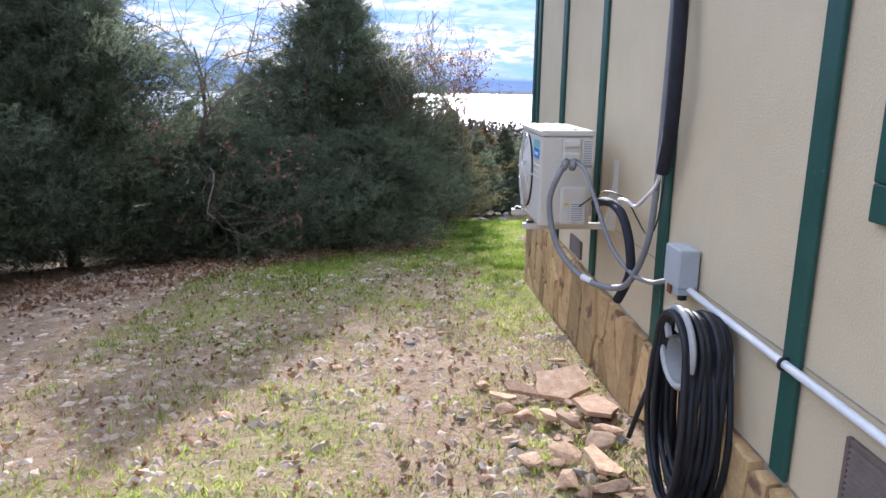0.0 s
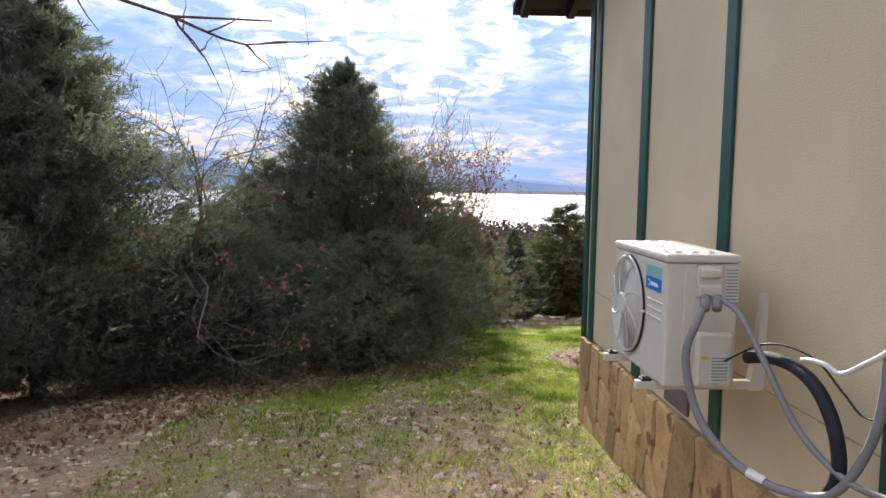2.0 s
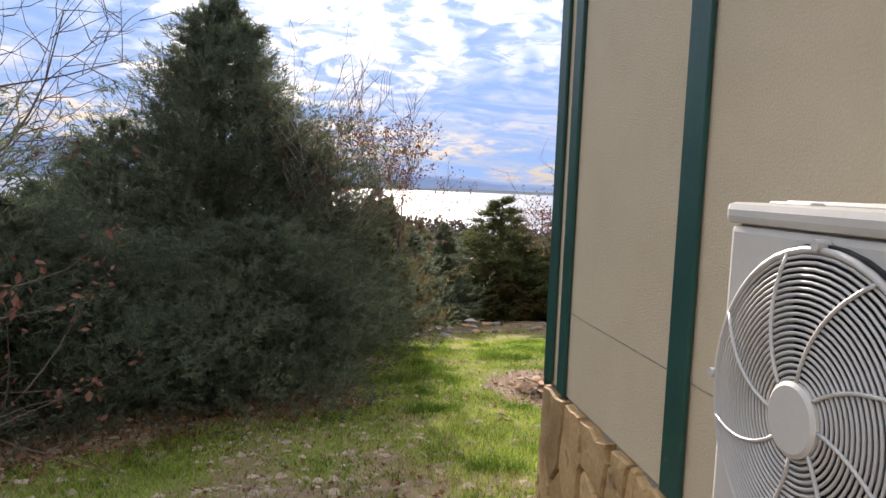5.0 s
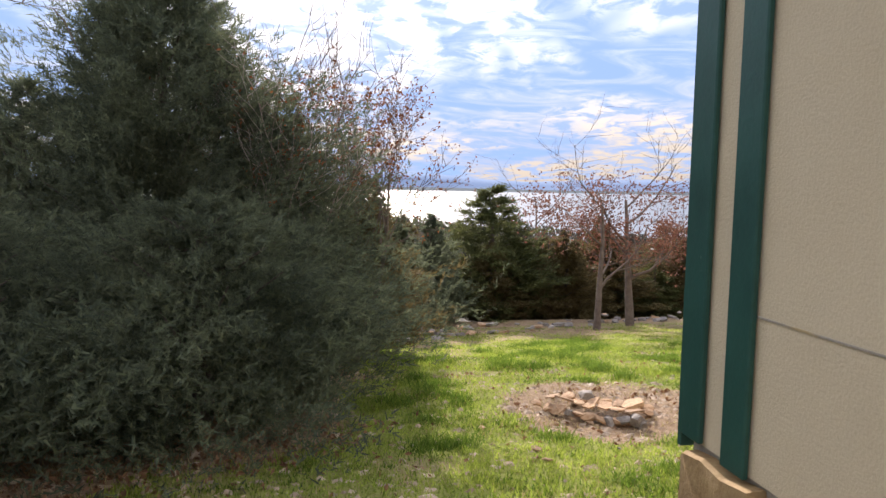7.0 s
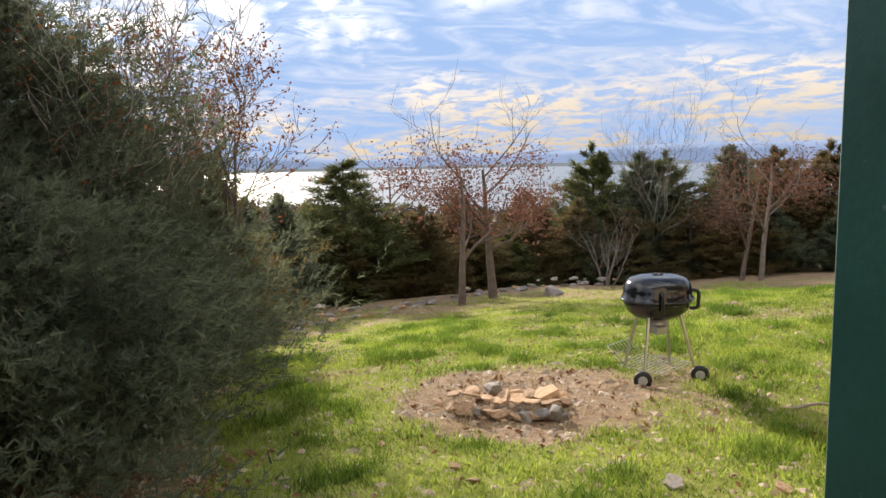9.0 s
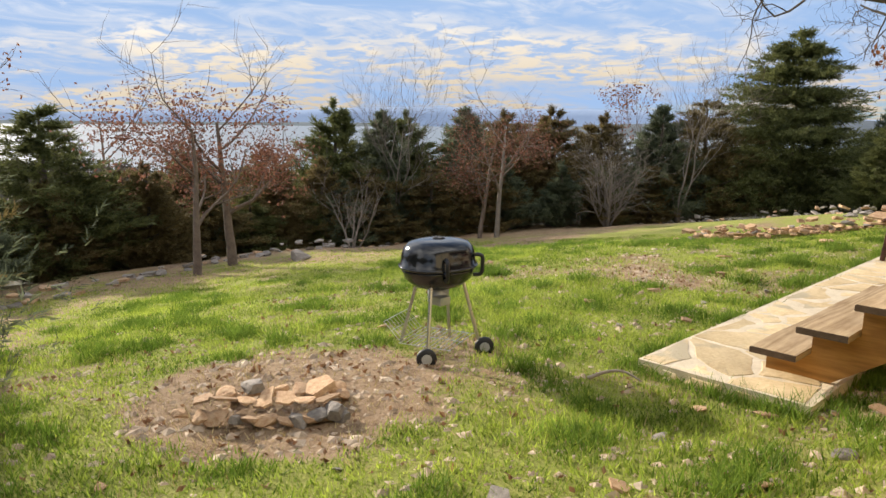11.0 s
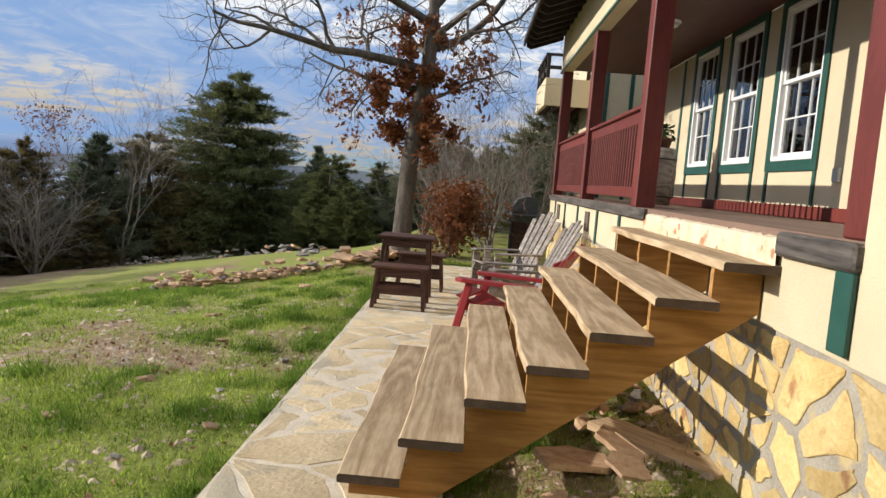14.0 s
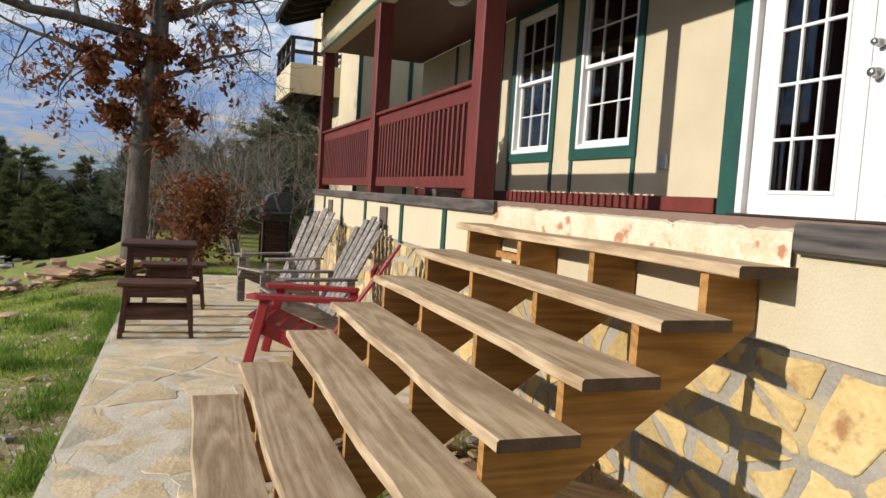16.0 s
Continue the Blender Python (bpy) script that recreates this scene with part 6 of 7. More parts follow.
def belt(x, y, h, brown=False, wide=1.0):
    src = rng.choice(V_BROWN if brown else V_CEDAR)
    t = thing("cedar_tree", x, y, ground_z(x, y) - 0.05, "bronze-tinged cedar in the belt behind the stone wall" if brown else "dark green cedar in the belt behind the stone wall", "tree", "belt of cedars", rng.uniform(0, 360))
    s = h / 4.4
    t.scale = (s * wide, s * wide, s)
    part("trunk", src[1], None, t)
    part("crown", src[0], None, t)


for x, y, h, br in ((2.6, 18.4, 2.6, 0), (3.6, 20.4, 2.9, 0), (5.65, 22.6, 4.2, 0), (7.6, 22.0, 2.7, 1), (9.3, 23.8, 3.4, 0), (11.6, 23.6, 3.2, 1), (13.2, 23.2, 3.0, 1), (14.6, 24.4, 5.0, 0),
                    (15.8, 23.6, 4.6, 0), (17.6, 24.6, 4.7, 0), (19.2, 23.2, 4.7, 0), (20.8, 22.6, 4.6, 1), (22.2, 21.6, 4.7, 1), (23.8, 20.6, 4.4, 1), (24.2, 18.4, 4.5, 0), (25.8, 17.6, 4.8, 1),
                    (26.4, 11.6, 3.5, 0), (27.5, 10.0, 3.2, 0), (25.6, 8.9, 2.8, 0), (28.5, 8.0, 3.6, 1), (27.6, 6.4, 3.0, 0), (24.0, 4.6, 4.4, 0), (21.6, 3.8, 5.4, 0), (26.8, 3.4, 5.0, 1),
                    (0.6, 20.0, 3.2, 0), (-1.6, 18.0, 3.4, 0), (-4.5, 15.5, 3.2, 0), (-8.0, 13.5, 3.4, 0), (-8.5, 8.0, 4.8, 0), (3.2, 23.5, 3.4, 1), (21.5, 25.0, 4.8, 0), (30.5, 13.0, 4.4, 0)):
    belt(x, y, h, bool(br), rng.uniform(1.15, 1.7))
for k in range(22):
    x = 3.4 + 0.92 * k + rng.uniform(-0.3, 0.3)
    belt(x, 21.6 + 1.6 * math.sin(0.17 * (x - 3)) - 0.09 * (x - 14) * (x > 14) * 4 + rng.uniform(-0.4, 0.4), rng.uniform(1.7, 2.9), rng.random() < 0.55, rng.uniform(1.3, 1.9))
for x, y in ((23.5, 19.3), (22.6, 20.6), (25.0, 11.8), (24.4, 10.6)):
    belt(x, y, 2.2, False, 1.5)


def bare_tree(x, y, H, r, seed, name, label, depth=3, kids=4, spread=0.75, mat_=TWIG, leaves=None, lean=(0, 0), up=0.10, stems=1, trunk_free=0.35, z=None, wander=0.13, sides=5):
    rs = np.random.RandomState(seed)
    segs, tips = [], []
    for s in range(stems):
        way = np.array((lean[0] + (rs.normal(0, 0.28) if stems > 1 else 0), lean[1] + (rs.normal(0, 0.28) if stems > 1 else 0), 1.0))
        grow(rs, np.array((rs.normal(0, 0.05) * (stems > 1), rs.normal(0, 0.05) * (stems > 1), 0.0)), way / np.linalg.norm(way), H * (0.75 if depth > 1 else 1.0), r, depth, segs, tips, spread, kids, up, wander, 7, trunk_free)
    t = thing(name, x, y, (ground_z(x, y) if z is None else z) - 0.03, label, "tree" if H > 1.6 else "shrub", rz=0)
    V, F = limb_tubes(segs[:1], 9)
    part("trunk", raw_mesh("trunk", V, F, [mat_], smooth=True), None, t)
    V, F = limb_tubes(segs[1:], sides)
    part("crown", raw_mesh("crown", V, F, [mat_], smooth=True), None, t)
    if leaves:
        mt, count, size, scatter, zlo, zhi = leaves
        pts = [p for p, _ in tips if zlo < p[2] < zhi] or [p for p, _ in tips]
        part("foliage", tri_mesh("foliage", leaf_tris(rs, pts, count, size, scatter), mt), None, t, "dry brown leaves still hanging")
    return t


# saplings by the lawn, still holding russet leaves
bare_tree(7.02, 18.31, 3.7, 0.085, 3, "oak_sapling", "slim young oak holding dry russet leaves", 3, 5, 0.8, TWIG, (RUSSET, 4600, 0.033, 0.15, 0.9, 3.4), trunk_free=0.3)
bare_tree(8.19, 19.15, 4.0, 0.11, 4, "oak_sapling", "young oak, bare above and russet below", 3, 5, 0.7, TWIG, (RUSSET, 2200, 0.034, 0.15, 0.9, 2.5), trunk_free=0.3)
bare_tree(16.4, 19.75, 3.8, 0.072, 5, "oak_sapling", "slim young oak holding dry russet leaves", 3, 5, 0.85, TWIG, (RUSSET, 3000, 0.030, 0.18, 0.8, 4.0), trunk_free=0.3)
bare_tree(16.7, 19.35, 4.4, 0.08, 6, "oak_sapling", "young oak with bare grey top and russet leaves", 3, 5, 0.75, GREY_TWIG, (RUSSET, 1500, 0.030, 0.18, 0.8, 3.0), trunk_free=0.3)
# shrubs and bare trees along the belt
bare_tree(20.7, 18.2, 3.0, 0.035, 7, "bare_shrub", "grey leafless many-stemmed shrub", 2, 6, 0.7, GREY_TWIG, stems=11, trunk_free=0.15, up=0.05)
bare_tree(12.6, 20.9, 2.3, 0.022, 8, "bare_shrub", "grey leafless shrub by the stone wall", 2, 4, 0.6, GREY_TWIG, stems=6, trunk_free=0.15)
bare_tree(15.6, 22.9, 4.9, 0.035, 9, "bare_tree", "slender grey leafless tree in the cedar belt", 3, 5, 0.5, GREY_TWIG, stems=3)
bare_tree(7.0, 22.5, 4.6, 0.06, 10, "bare_tree", "thin dead tree rising above the cedars", 2, 6, 0.9, TWIG)
bare_tree(23.4, 17.2, 4.6, 0.04, 31, "bare_tree", "feathery grey leafless tree above the cedars", 3, 5, 0.5, GREY_TWIG, stems=3)
bare_tree(24.0, 19.0, 4.9, 0.05, 32, "bare_tree", "reddish leafless tree above the cedars", 3, 5, 0.6, TWIG, (RUSSET, 700, 0.05, 0.1, 2.0, 5.0))
bare_tree(-2.2, 8.3, 3.9, 0.05, 33, "bare_tree", "spindly bare tree with a few red leaves between the cedars", 3, 5, 0.75, TWIG, (RUSSET, 420, 0.026, 0.05, 0.6, 2.4), stems=2, wander=0.2)
bare_tree(0.75, 11.4, 3.4, 0.035, 34, "bare_tree", "thin tan saplings rising out of the broad cedar", 3, 4, 0.55, PALE_TWIG, (OAK_LEAF, 500, 0.018, 0.025, 1.6, 3.2), stems=4)
bare_tree(1.35, 12.0, 3.2, 0.04, 35, "bare_tree", "small oak with brown leaves against the cedar", 3, 6, 0.55, TWIG, (OAK_LEAF, 4200, 0.020, 0.035, 0.8, 3.4), stems=3)
bare_tree(-2.1, 7.6, 1.9, 0.016, 36, "bare_shrub", "drooping bare twigs before the cedars", 2, 4, 0.8, TWIG, (RUSSET, 160, 0.026, 0.05, 0, 2), stems=3, up=0.0)
for k, (x, y, h) in enumerate(((18.6, 6.4, 3.0), (20.0, 5.2, 3.6), (19.2, 7.4, 2.6), (22.0, 6.6, 3.4), (17.6, 5.4, 2.2), (21.0, 8.0, 2.8), (23.0, 7.4, 4.4))):
    bare_tree(x, y, h, 0.03, 60 + k, "bare_shrub", "tangled leafless grey-brown brush beyond the patio", 3, 4, 0.65, TWIG if k % 2 else GREY_TWIG, stems=6, trunk_free=0.12)
bare_tree(16.9, 7.15, 1.35, 0.015, 70, "oak_shrub", "low russet oak bush behind the patio", 2, 4, 0.8, TWIG, (OAK_LEAF, 5000, 0.042, 0.11, 0.1, 2), stems=12, trunk_free=0.1)

# the big oak behind the patio
def big_oak():
    rs = np.random.RandomState(91)
    t = thing("oak_tree", 15.47, 8.05, ground_z(15.47, 8.05) - 0.05, "large oak with grey bark, bare limbs and clusters of brown leaves", "tree")
    A = np.array
    trunk = [A((0, 0.02, -0.05)), A((0.0, 0.0, 0.25)), A((0.0, -0.02, 1.0)), A((0.02, -0.06, 1.9)), A((0.03, -0.16, 2.8)), A((0.02, -0.26, 3.6)), A((0.0, -0.30, 4.4)), A((0.05, -0.25, 5.6)), A((0.0, -0.1, 7.0))]
    segs = [(trunk, [0.24, 0.185, 0.165, 0.158, 0.155, 0.135, 0.10, 0.065, 0.02])]
    tips = []
    limbs = [(3.5, (-0.25, 0.95, 0.22), 3.8, 0.10), (3.9, (0.3, -0.9, 0.25), 3.2, 0.085), (3.2, (0.4, 0.9, 0.05), 2.4, 0.06), (4.3, (-0.3, 0.75, 0.6), 3.4, 0.085), (4.6, (0.2, -0.7, 0.7), 3.2, 0.08),
             (4.0, (-0.7, -0.55, 0.3), 2.9, 0.07), (4.9, (-0.2, 0.4, 0.9), 3.0, 0.07), (3.7, (0.7, 0.3, 0.4), 2.8, 0.07), (5.4, (0.1, -0.4, 0.9), 2.6, 0.06), (5.2, (-0.5, 0.6, 0.5), 2.6, 0.06), (3.0, (-0.3, -0.85, 0.15), 1.9, 0.04)]
    for z, d, L, r in limbs:
        i = max(k for k in range(len(trunk) - 1) if trunk[k][2] <= z)
        f = (z - trunk[i][2]) / (trunk[i + 1][2] - trunk[i][2])
        grow(rs, trunk[i] + (trunk[i + 1] - trunk[i]) * f, A(d) / np.linalg.norm(d), L, r * 0.95, 3, segs, tips, 0.8, 6, 0.02, 0.33, 9, 0.2)
    V, F = limb_tubes(segs[:1], 14)
    part("trunk", raw_mesh("trunk", V, F, [BARK], smooth=True), None, t)
    V, F = limb_tubes(segs[1:], 5)
    part("crown", raw_mesh("crown", V, F, [BARK], smooth=True), None, t)
    pts = [p for p, _ in tips if p[2] < 4.6 and abs(p[1]) < 1.4 and abs(p[0]) < 1.4]
    clump = []
    for k in range(34):
        z = rs.uniform(1.9, 4.3)
        a = rs.rand() * 6.28
        rr = rs.uniform(0.15, 0.78) * (1.15 - abs(z - 3.0) * 0.35)
        clump.append(np.array((rr * math.cos(a), -0.12 + 1.15 * rr * math.sin(a), z)))
    tri = np.concatenate([leaf_tris(rs, clump, 5200, 0.058, 0.085), leaf_tris(rs, pts, 1100, 0.05, 0.04)])
    part("foliage", tri_mesh("foliage", tri, OAK_LEAF), None, t, "clusters of dry brown oak leaves")
    return t


big_oak()
# a bare bough that hangs over the path
rs = np.random.RandomState(5)
segs, tips = [], []
bough = [np.array(p) for p in ((-4.05, 0.15, 2.95), (-2.7, 0.3, 3.10), (-1.6, 0.6, 3.02), (-0.95, 1.0, 2.90), (-0.52, 1.4, 2.83), (-0.26, 1.8, 2.80), (-0.03, 2.2, 2.88))]
segs.append((bough, [0.028, 0.020, 0.013, 0.009, 0.007, 0.005, 0.003]))
for k, w in ((2, (0.2, 0.5, 0.35)), (3, (-0.5, 0.8, 0.25)), (3, (0.7, 0.4, 0.0)), (4, (0.8, 0.7, 0.1)), (4, (-0.4, 0.9, -0.1)), (5, (0.9, 0.5, 0.15)), (5, (-0.2, 0.8, 0.3))):
    grow(rs, bough[k], np.array(w) / np.linalg.norm(w), 0.42, 0.006, 1, segs, tips, 0.6, 3, 0.0, 0.14, 5, 0.2)
segs.append(([np.array((-4.2, 0.2, 0.8)), np.array((-4.2, 0.2, 2.0)), np.array((-4.1, 0.15, 2.9)), np.array((-4.0, 0.2, 4.0))], [0.07, 0.06, 0.05, 0.02]))
V, F = limb_tubes(segs, 6)
tagged(part("bare_tree", raw_mesh("bare_tree", V, F, [TWIG], smooth=True), None), "leafless tree whose bough hangs over the path", "tree")

# far woods below the lawn: small rough trees without number
rs = np.random.RandomState(19)
pts = []
tri = []
for k in range(5200):
    r = 75 + 560 * rs.rand() ** 1.5
    a = radians(rs.uniform(-62, 100))
    x, y = r * math.sin(a), r * math.cos(a)
    z = ground_z(x, y)
    h = rs.uniform(3.0, 6.0) * (1 + r / 500)
    w = h * rs.uniform(0.28, 0.5)
    m = 16
    p = np.column_stack([rs.normal(0, 0.36, m) * w, rs.normal(0, 0.36, m) * w, rs.rand(m) * h * 0.85])
    p[:, :2] *= (1.15 - p[:, 2:3] / h)
    d = unit(rs.normal(0, 1, (m, 3)) + np.array([0, 0, 0.8])) * h * 0.17
    s = unit(np.cross(d, rs.normal(0, 1, (m, 3)))) * h * 0.10
    tri.append(np.stack([p - s, p + s, p + d], 1) + np.array([x, y, z]))
FARWOOD = leaf_material("far_wood", (0.035, 0.040, 0.030), (0.125, 0.105, 0.080), 0.1)
tagged(part("far_woods", tri_mesh("far_woods", np.concatenate(tri), FARWOOD), None), "grey-brown winter woods falling away to the lake", "woods", kind="stuff")


# ---- stones on the ground ----
rng = random.Random(8)
ROCKS = [rock_mesh(rng, 0.5 * a, 0.5 * b, 0.5 * c, cuts=2) for a, b, c in ((1, 0.8, 0.6), (1, 0.7, 0.45), (1, 0.9, 0.75), (1, 0.6, 0.5), (1, 0.85, 0.3), (1, 0.75, 0.35), (0.9, 0.9, 0.55), (1, 0.5, 0.4))]
for k in (4, 5):   # broken slabs with flat faces
    turn = [0.2, 1.35, 2.3, 3.6, 5.0] if k == 4 else [0.4, 1.1, 2.9, 3.9, 5.6]
    ROCKS[k] = stone_mesh([(rng.uniform(0.42, 0.58) * math.cos(a), (0.85 if k == 4 else 0.6) * rng.uniform(0.42, 0.58) * math.sin(a)) for a in turn], 0.0, 0.16, rng, 0.012, "slab", True)
GREYS = [m.copy() for m in ROCKS]
for m in ROCKS:
    m.materials.append(ROCK)
for m in GREYS:
    m.materials.append(GREY_ROCK)


def rock(parent, x, y, z, size, grey=False, flat=1.0, name="stone", kind=None):
    me = rng.choice(ROCKS if not grey else GREYS) if kind is None else (GREYS if grey else ROCKS)[kind]
    o = new(name, me)
    o.parent = parent
    loc = Vector((x, y, z))
    if parent:
        loc -= parent.location
    o.matrix_basis = Matrix.Translation(loc) @ pose(0, 0, 0, rng.uniform(-14, 14), rng.uniform(-14, 14), rng.uniform(0, 360)) @ Matrix.Diagonal((size, size, size * flat, 1))
    return o


# low dry stone wall round the lawn
WALL_LINE = [(1.9, 15.2), (3.8, 17.6), (6.5, 19.4), (8.3, 20.1), (10.6, 20.6), (13.6, 21.5), (16.7, 21.6), (19.8, 20.6), (22.3, 18.8), (23.4, 16.0), (23.0, 13.0), (21.0, 11.2), (18.6, 10.2)]
sw = thing("stone_wall", 12.0, 20.0, ground_z(12, 20), "low tumbled dry stone wall along the edge of the lawn", "stone wall")
for (ax, ay), (bx, by) in zip(WALL_LINE, WALL_LINE[1:]):
    L = math.hypot(bx - ax, by - ay)
    for k in range(int(L * 7.0)):
        t = rng.random()
        x, y = ax + (bx - ax) * t + rng.gauss(0, 0.22), ay + (by - ay) * t + rng.gauss(0, 0.22)
        s = rng.uniform(0.12, 0.36)
        rock(sw, x, y, ground_z(x, y) + s * 0.10 + (0.16 if rng.random() < 0.3 else 0), s, rng.random() < 0.8, 0.9)

# heap of reddish rubble and stacked flat slabs behind the patio
hp = thing("rubble_heap", 14.9, 10.3, ground_z(14.9, 10.3), "long heap of reddish broken stones", "stone heap")
for k in range(230):
    t = rng.random()
    x, y = 14.3 + 1.1 * t + rng.gauss(0, 0.25), 11.9 - 2.9 * t + rng.gauss(0, 0.28)
    s = rng.uniform(0.09, 0.27)
    rock(hp, x, y, ground_z(x, y) + abs(rng.gauss(0, 0.10)) + s * 0.15, s, rng.random() < 0.2)
fs = thing("flat_stones", 15.2, 8.55, ground_z(15.2, 8.55), "stack of tan flat flagstones lying on the grass", "stone slabs")
for k in range(28):
    x, y = 15.2 + rng.gauss(0, 0.45), 8.6 + rng.gauss(0, 0.4)
    rock(fs, x, y, ground_z(x, y) + 0.05 + rng.random() * 0.16, rng.uniform(0.3, 0.6), False, 0.3, kind=4)

# fire pit: a low ring of stones on bare earth
fp = thing("fire_pit", 3.1, 9.02, ground_z(3.1, 9.02), "rough heap of tan stones ringing a cold fire pit", "fire pit")
FZ = ground_z(3.1, 9.0)
for k in range(11):                      # front course, laid end to end
    t = k / 10
    x, y = 2.76 + 0.64 * t, 9.25 - 0.60 * t - 0.10 * math.sin(math.pi * t)
    rock(fp, x, y, FZ + 0.035, 0.135 + 0.03 * (k % 3), k in (3, 7, 10), 0.95, kind=(3, 0, 6, 2, 0, 3, 6, 2, 0, 6, 2)[k])
for k in range(7):                       # flat stones bridging the course
    t = (k + 0.4) / 7
    x, y = 2.84 + 0.60 * t, 9.24 - 0.52 * t
    rock(fp, x, y, FZ + 0.10, 0.17 + 0.05 * (k % 2), False, 0.42, kind=(4, 5, 3, 5, 4, 1, 5)[k])
rock(fp, 3.38, 8.66, FZ + 0.075, 0.20, True, 1.0, kind=2)
rock(fp, 3.27, 8.70, FZ + 0.06, 0.17, True, 1.0, kind=6)
rock(fp, 3.16, 9.16, FZ + 0.13, 0.22, True, 0.8, kind=2)
for x, y, z, sz, kd in ((3.50, 8.98, 0.07, 0.26, 4), (3.40, 9.06, 0.07, 0.2, 0), (3.30, 9.14, 0.06, 0.2, 3), (3.22, 9.22, 0.05, 0.17, 1), (3.58, 8.86, 0.05, 0.18, 3), (3.46, 8.80, 0.04, 0.14, 0), (3.10, 9.30, 0.04, 0.16, 6), (3.02, 9.24, 0.08, 0.2, 1), (3.62, 8.96, 0.04, 0.16, 6)):
    rock(fp, x, y, FZ + z, sz, False, 0.8, kind=kd)

# broken stones at the foot of the side wall
ru = thing("stone_rubble", 1.62, 2.0, ground_z(1.62, 2.0), "pile of broken tan and orange stones by the wall", "stone heap")
for x, y, dz, s, f, kd in ((1.68, 2.42, 0.06, 0.42, 0.35, 4), (1.45, 2.40, 0.05, 0.22, 0.6, 5), (1.80, 2.10, 0.05, 0.32, 0.4, 4), (1.56, 1.98, 0.05, 0.20, 0.8, 0), (1.42, 2.02, 0.04, 0.17, 0.9, 2), (1.34, 2.08, 0.05, 0.16, 0.8, 3), (1.64, 1.92, 0.06, 0.22, 0.7, 6),
                           (1.70, 1.70, 0.04, 0.22, 0.6, 1), (1.52, 1.60, 0.03, 0.20, 0.5, 0), (1.36, 1.55, 0.03, 0.17, 0.6, 1), (1.30, 1.74, 0.03, 0.16, 0.7, 7), (1.66, 1.48, 0.03, 0.28, 0.4, 5), (1.78, 1.82, 0.05, 0.20, 0.5, 3), (1.34, 2.30, 0.04, 0.2, 0.5, 5), (1.80, 2.66, 0.04, 0.22, 0.5, 4), (1.62, 2.74, 0.04, 0.2, 0.4, 5),
                           (1.78, 2.95, 0.03, 0.18, 0.5, 1), (1.66, 1.30, 0.03, 0.2, 0.5, 0), (1.48, 1.35, 0.03, 0.16, 0.6, 2), (1.25, 2.5, 0.03, 0.13, 0.6, 2)):
    y = 5.5 - (5.5 - y) * 1.095
    rock(ru, x - 0.04, y, ground_z(x, y) + dz, s, False, f, kind=kd)
for k in range(55):
    x, y = 1.45 + rng.gauss(0, 0.26), 1.6 + rng.gauss(0, 0.7)
    rock(ru, min(x, 1.88), y, ground_z(x, y) + 0.015, rng.uniform(0.04, 0.11), rng.random() < 0.2)

# rubble and slabs under the stairs
us = thing("stone_rubble", 7.0, 6.0, ground_z(7, 6), "brown stone rubble under the stairs", "stone heap")
for k in range(85):
    x, y = rng.uniform(6.6, 7.85), rng.uniform(5.6, 6.7)
    rock(us, x, y, ground_z(x, y) + 0.03 + 0.08 * rng.random(), rng.uniform(0.07, 0.2), rng.random() < 0.2)
for x, y, s, r in ((6.15, 6.15, 0.52, 20), (6.35, 5.88, 0.42, -30), (6.05, 5.92, 0.30, 5), (5.75, 6.30, 0.16, 0), (5.62, 6.02, 0.2, 0), (5.40, 6.5, 0.18, 0), (5.2, 6.2, 0.2, 0)):
    o = rock(None, x, y, ground_z(x, y) + 0.03, s, False, 0.35, "flat_stone", 4)
    tagged(o, "tan flat stone lying in the grass by the stairs", "stone", "loose stones")

# single stones on the lawn
spots = [(2.41, 8.15, 0.10), (2.17, 8.74, 0.09), (2.40, 7.91, 0.10), (4.77, 9.96, 0.13), (5.11, 7.02, 0.20), (3.2, 7.3, 0.14), (3.6, 7.0, 0.12), (4.3, 7.2, 0.16), (4.0, 6.6, 0.12), (4.7, 6.5, 0.15), (4.9, 7.3, 0.12), (3.0, 8.1, 0.09), (6.6, 9.2, 0.16), (7.4, 9.0, 0.2), (8.6, 8.9, 0.18), (6.0, 8.5, 0.1),
         (7.9, 10.4, 0.14), (9.8, 9.4, 0.2), (8.3, 12.0, 0.15), (10.6, 10.6, 0.22), (5.4, 12.4, 0.12), (12.2, 9.0, 0.3), (12.9, 9.9, 0.2), (1.2, 6.2, 0.1), (0.6, 5.2, 0.12), (0.2, 4.3, 0.09), (-0.6, 3.4, 0.14), (0.7, 7.3, 0.09), (1.5, 7.1, 0.1), (1.0, 3.5, 0.08), (0.3, 2.6, 0.1), (-0.2, 1.8, 0.12), (1.1, 4.5, 0.09), (6.5, 8.2, 0.12), (7.2, 8.4, 0.1), (8.1, 8.2, 0.16), (9.2, 8.3, 0.12)]
for x, y, s in spots:
    tagged(rock(None, x, y, ground_z(x, y) + 0.01, s, rng.random() < 0.3, 0.6, "loose_stone"), "pale weathered stone lying on the lawn", "stone", "loose stones")
tagged(rock(None, 9.42, 18.5, ground_z(9.42, 18.5) + 0.08, 0.62, True, 0.7, "boulder", 2), "rounded dark grey boulder on the far lawn", "stone")
sk = bmesh.new()
tube(sk, curve_points([(4.80, 7.98, 0.0), (4.92, 7.92, 0.03), (5.0, 7.84, 0.03), (5.0, 7.72, 0.0)], 5), [0.013, 0.013, 0.012, 0.012, 0.011, 0.011, 0.010, 0.010, 0.009, 0.009, 0.008, 0.008, 0.007, 0.006, 0.005, 0.004], 6)
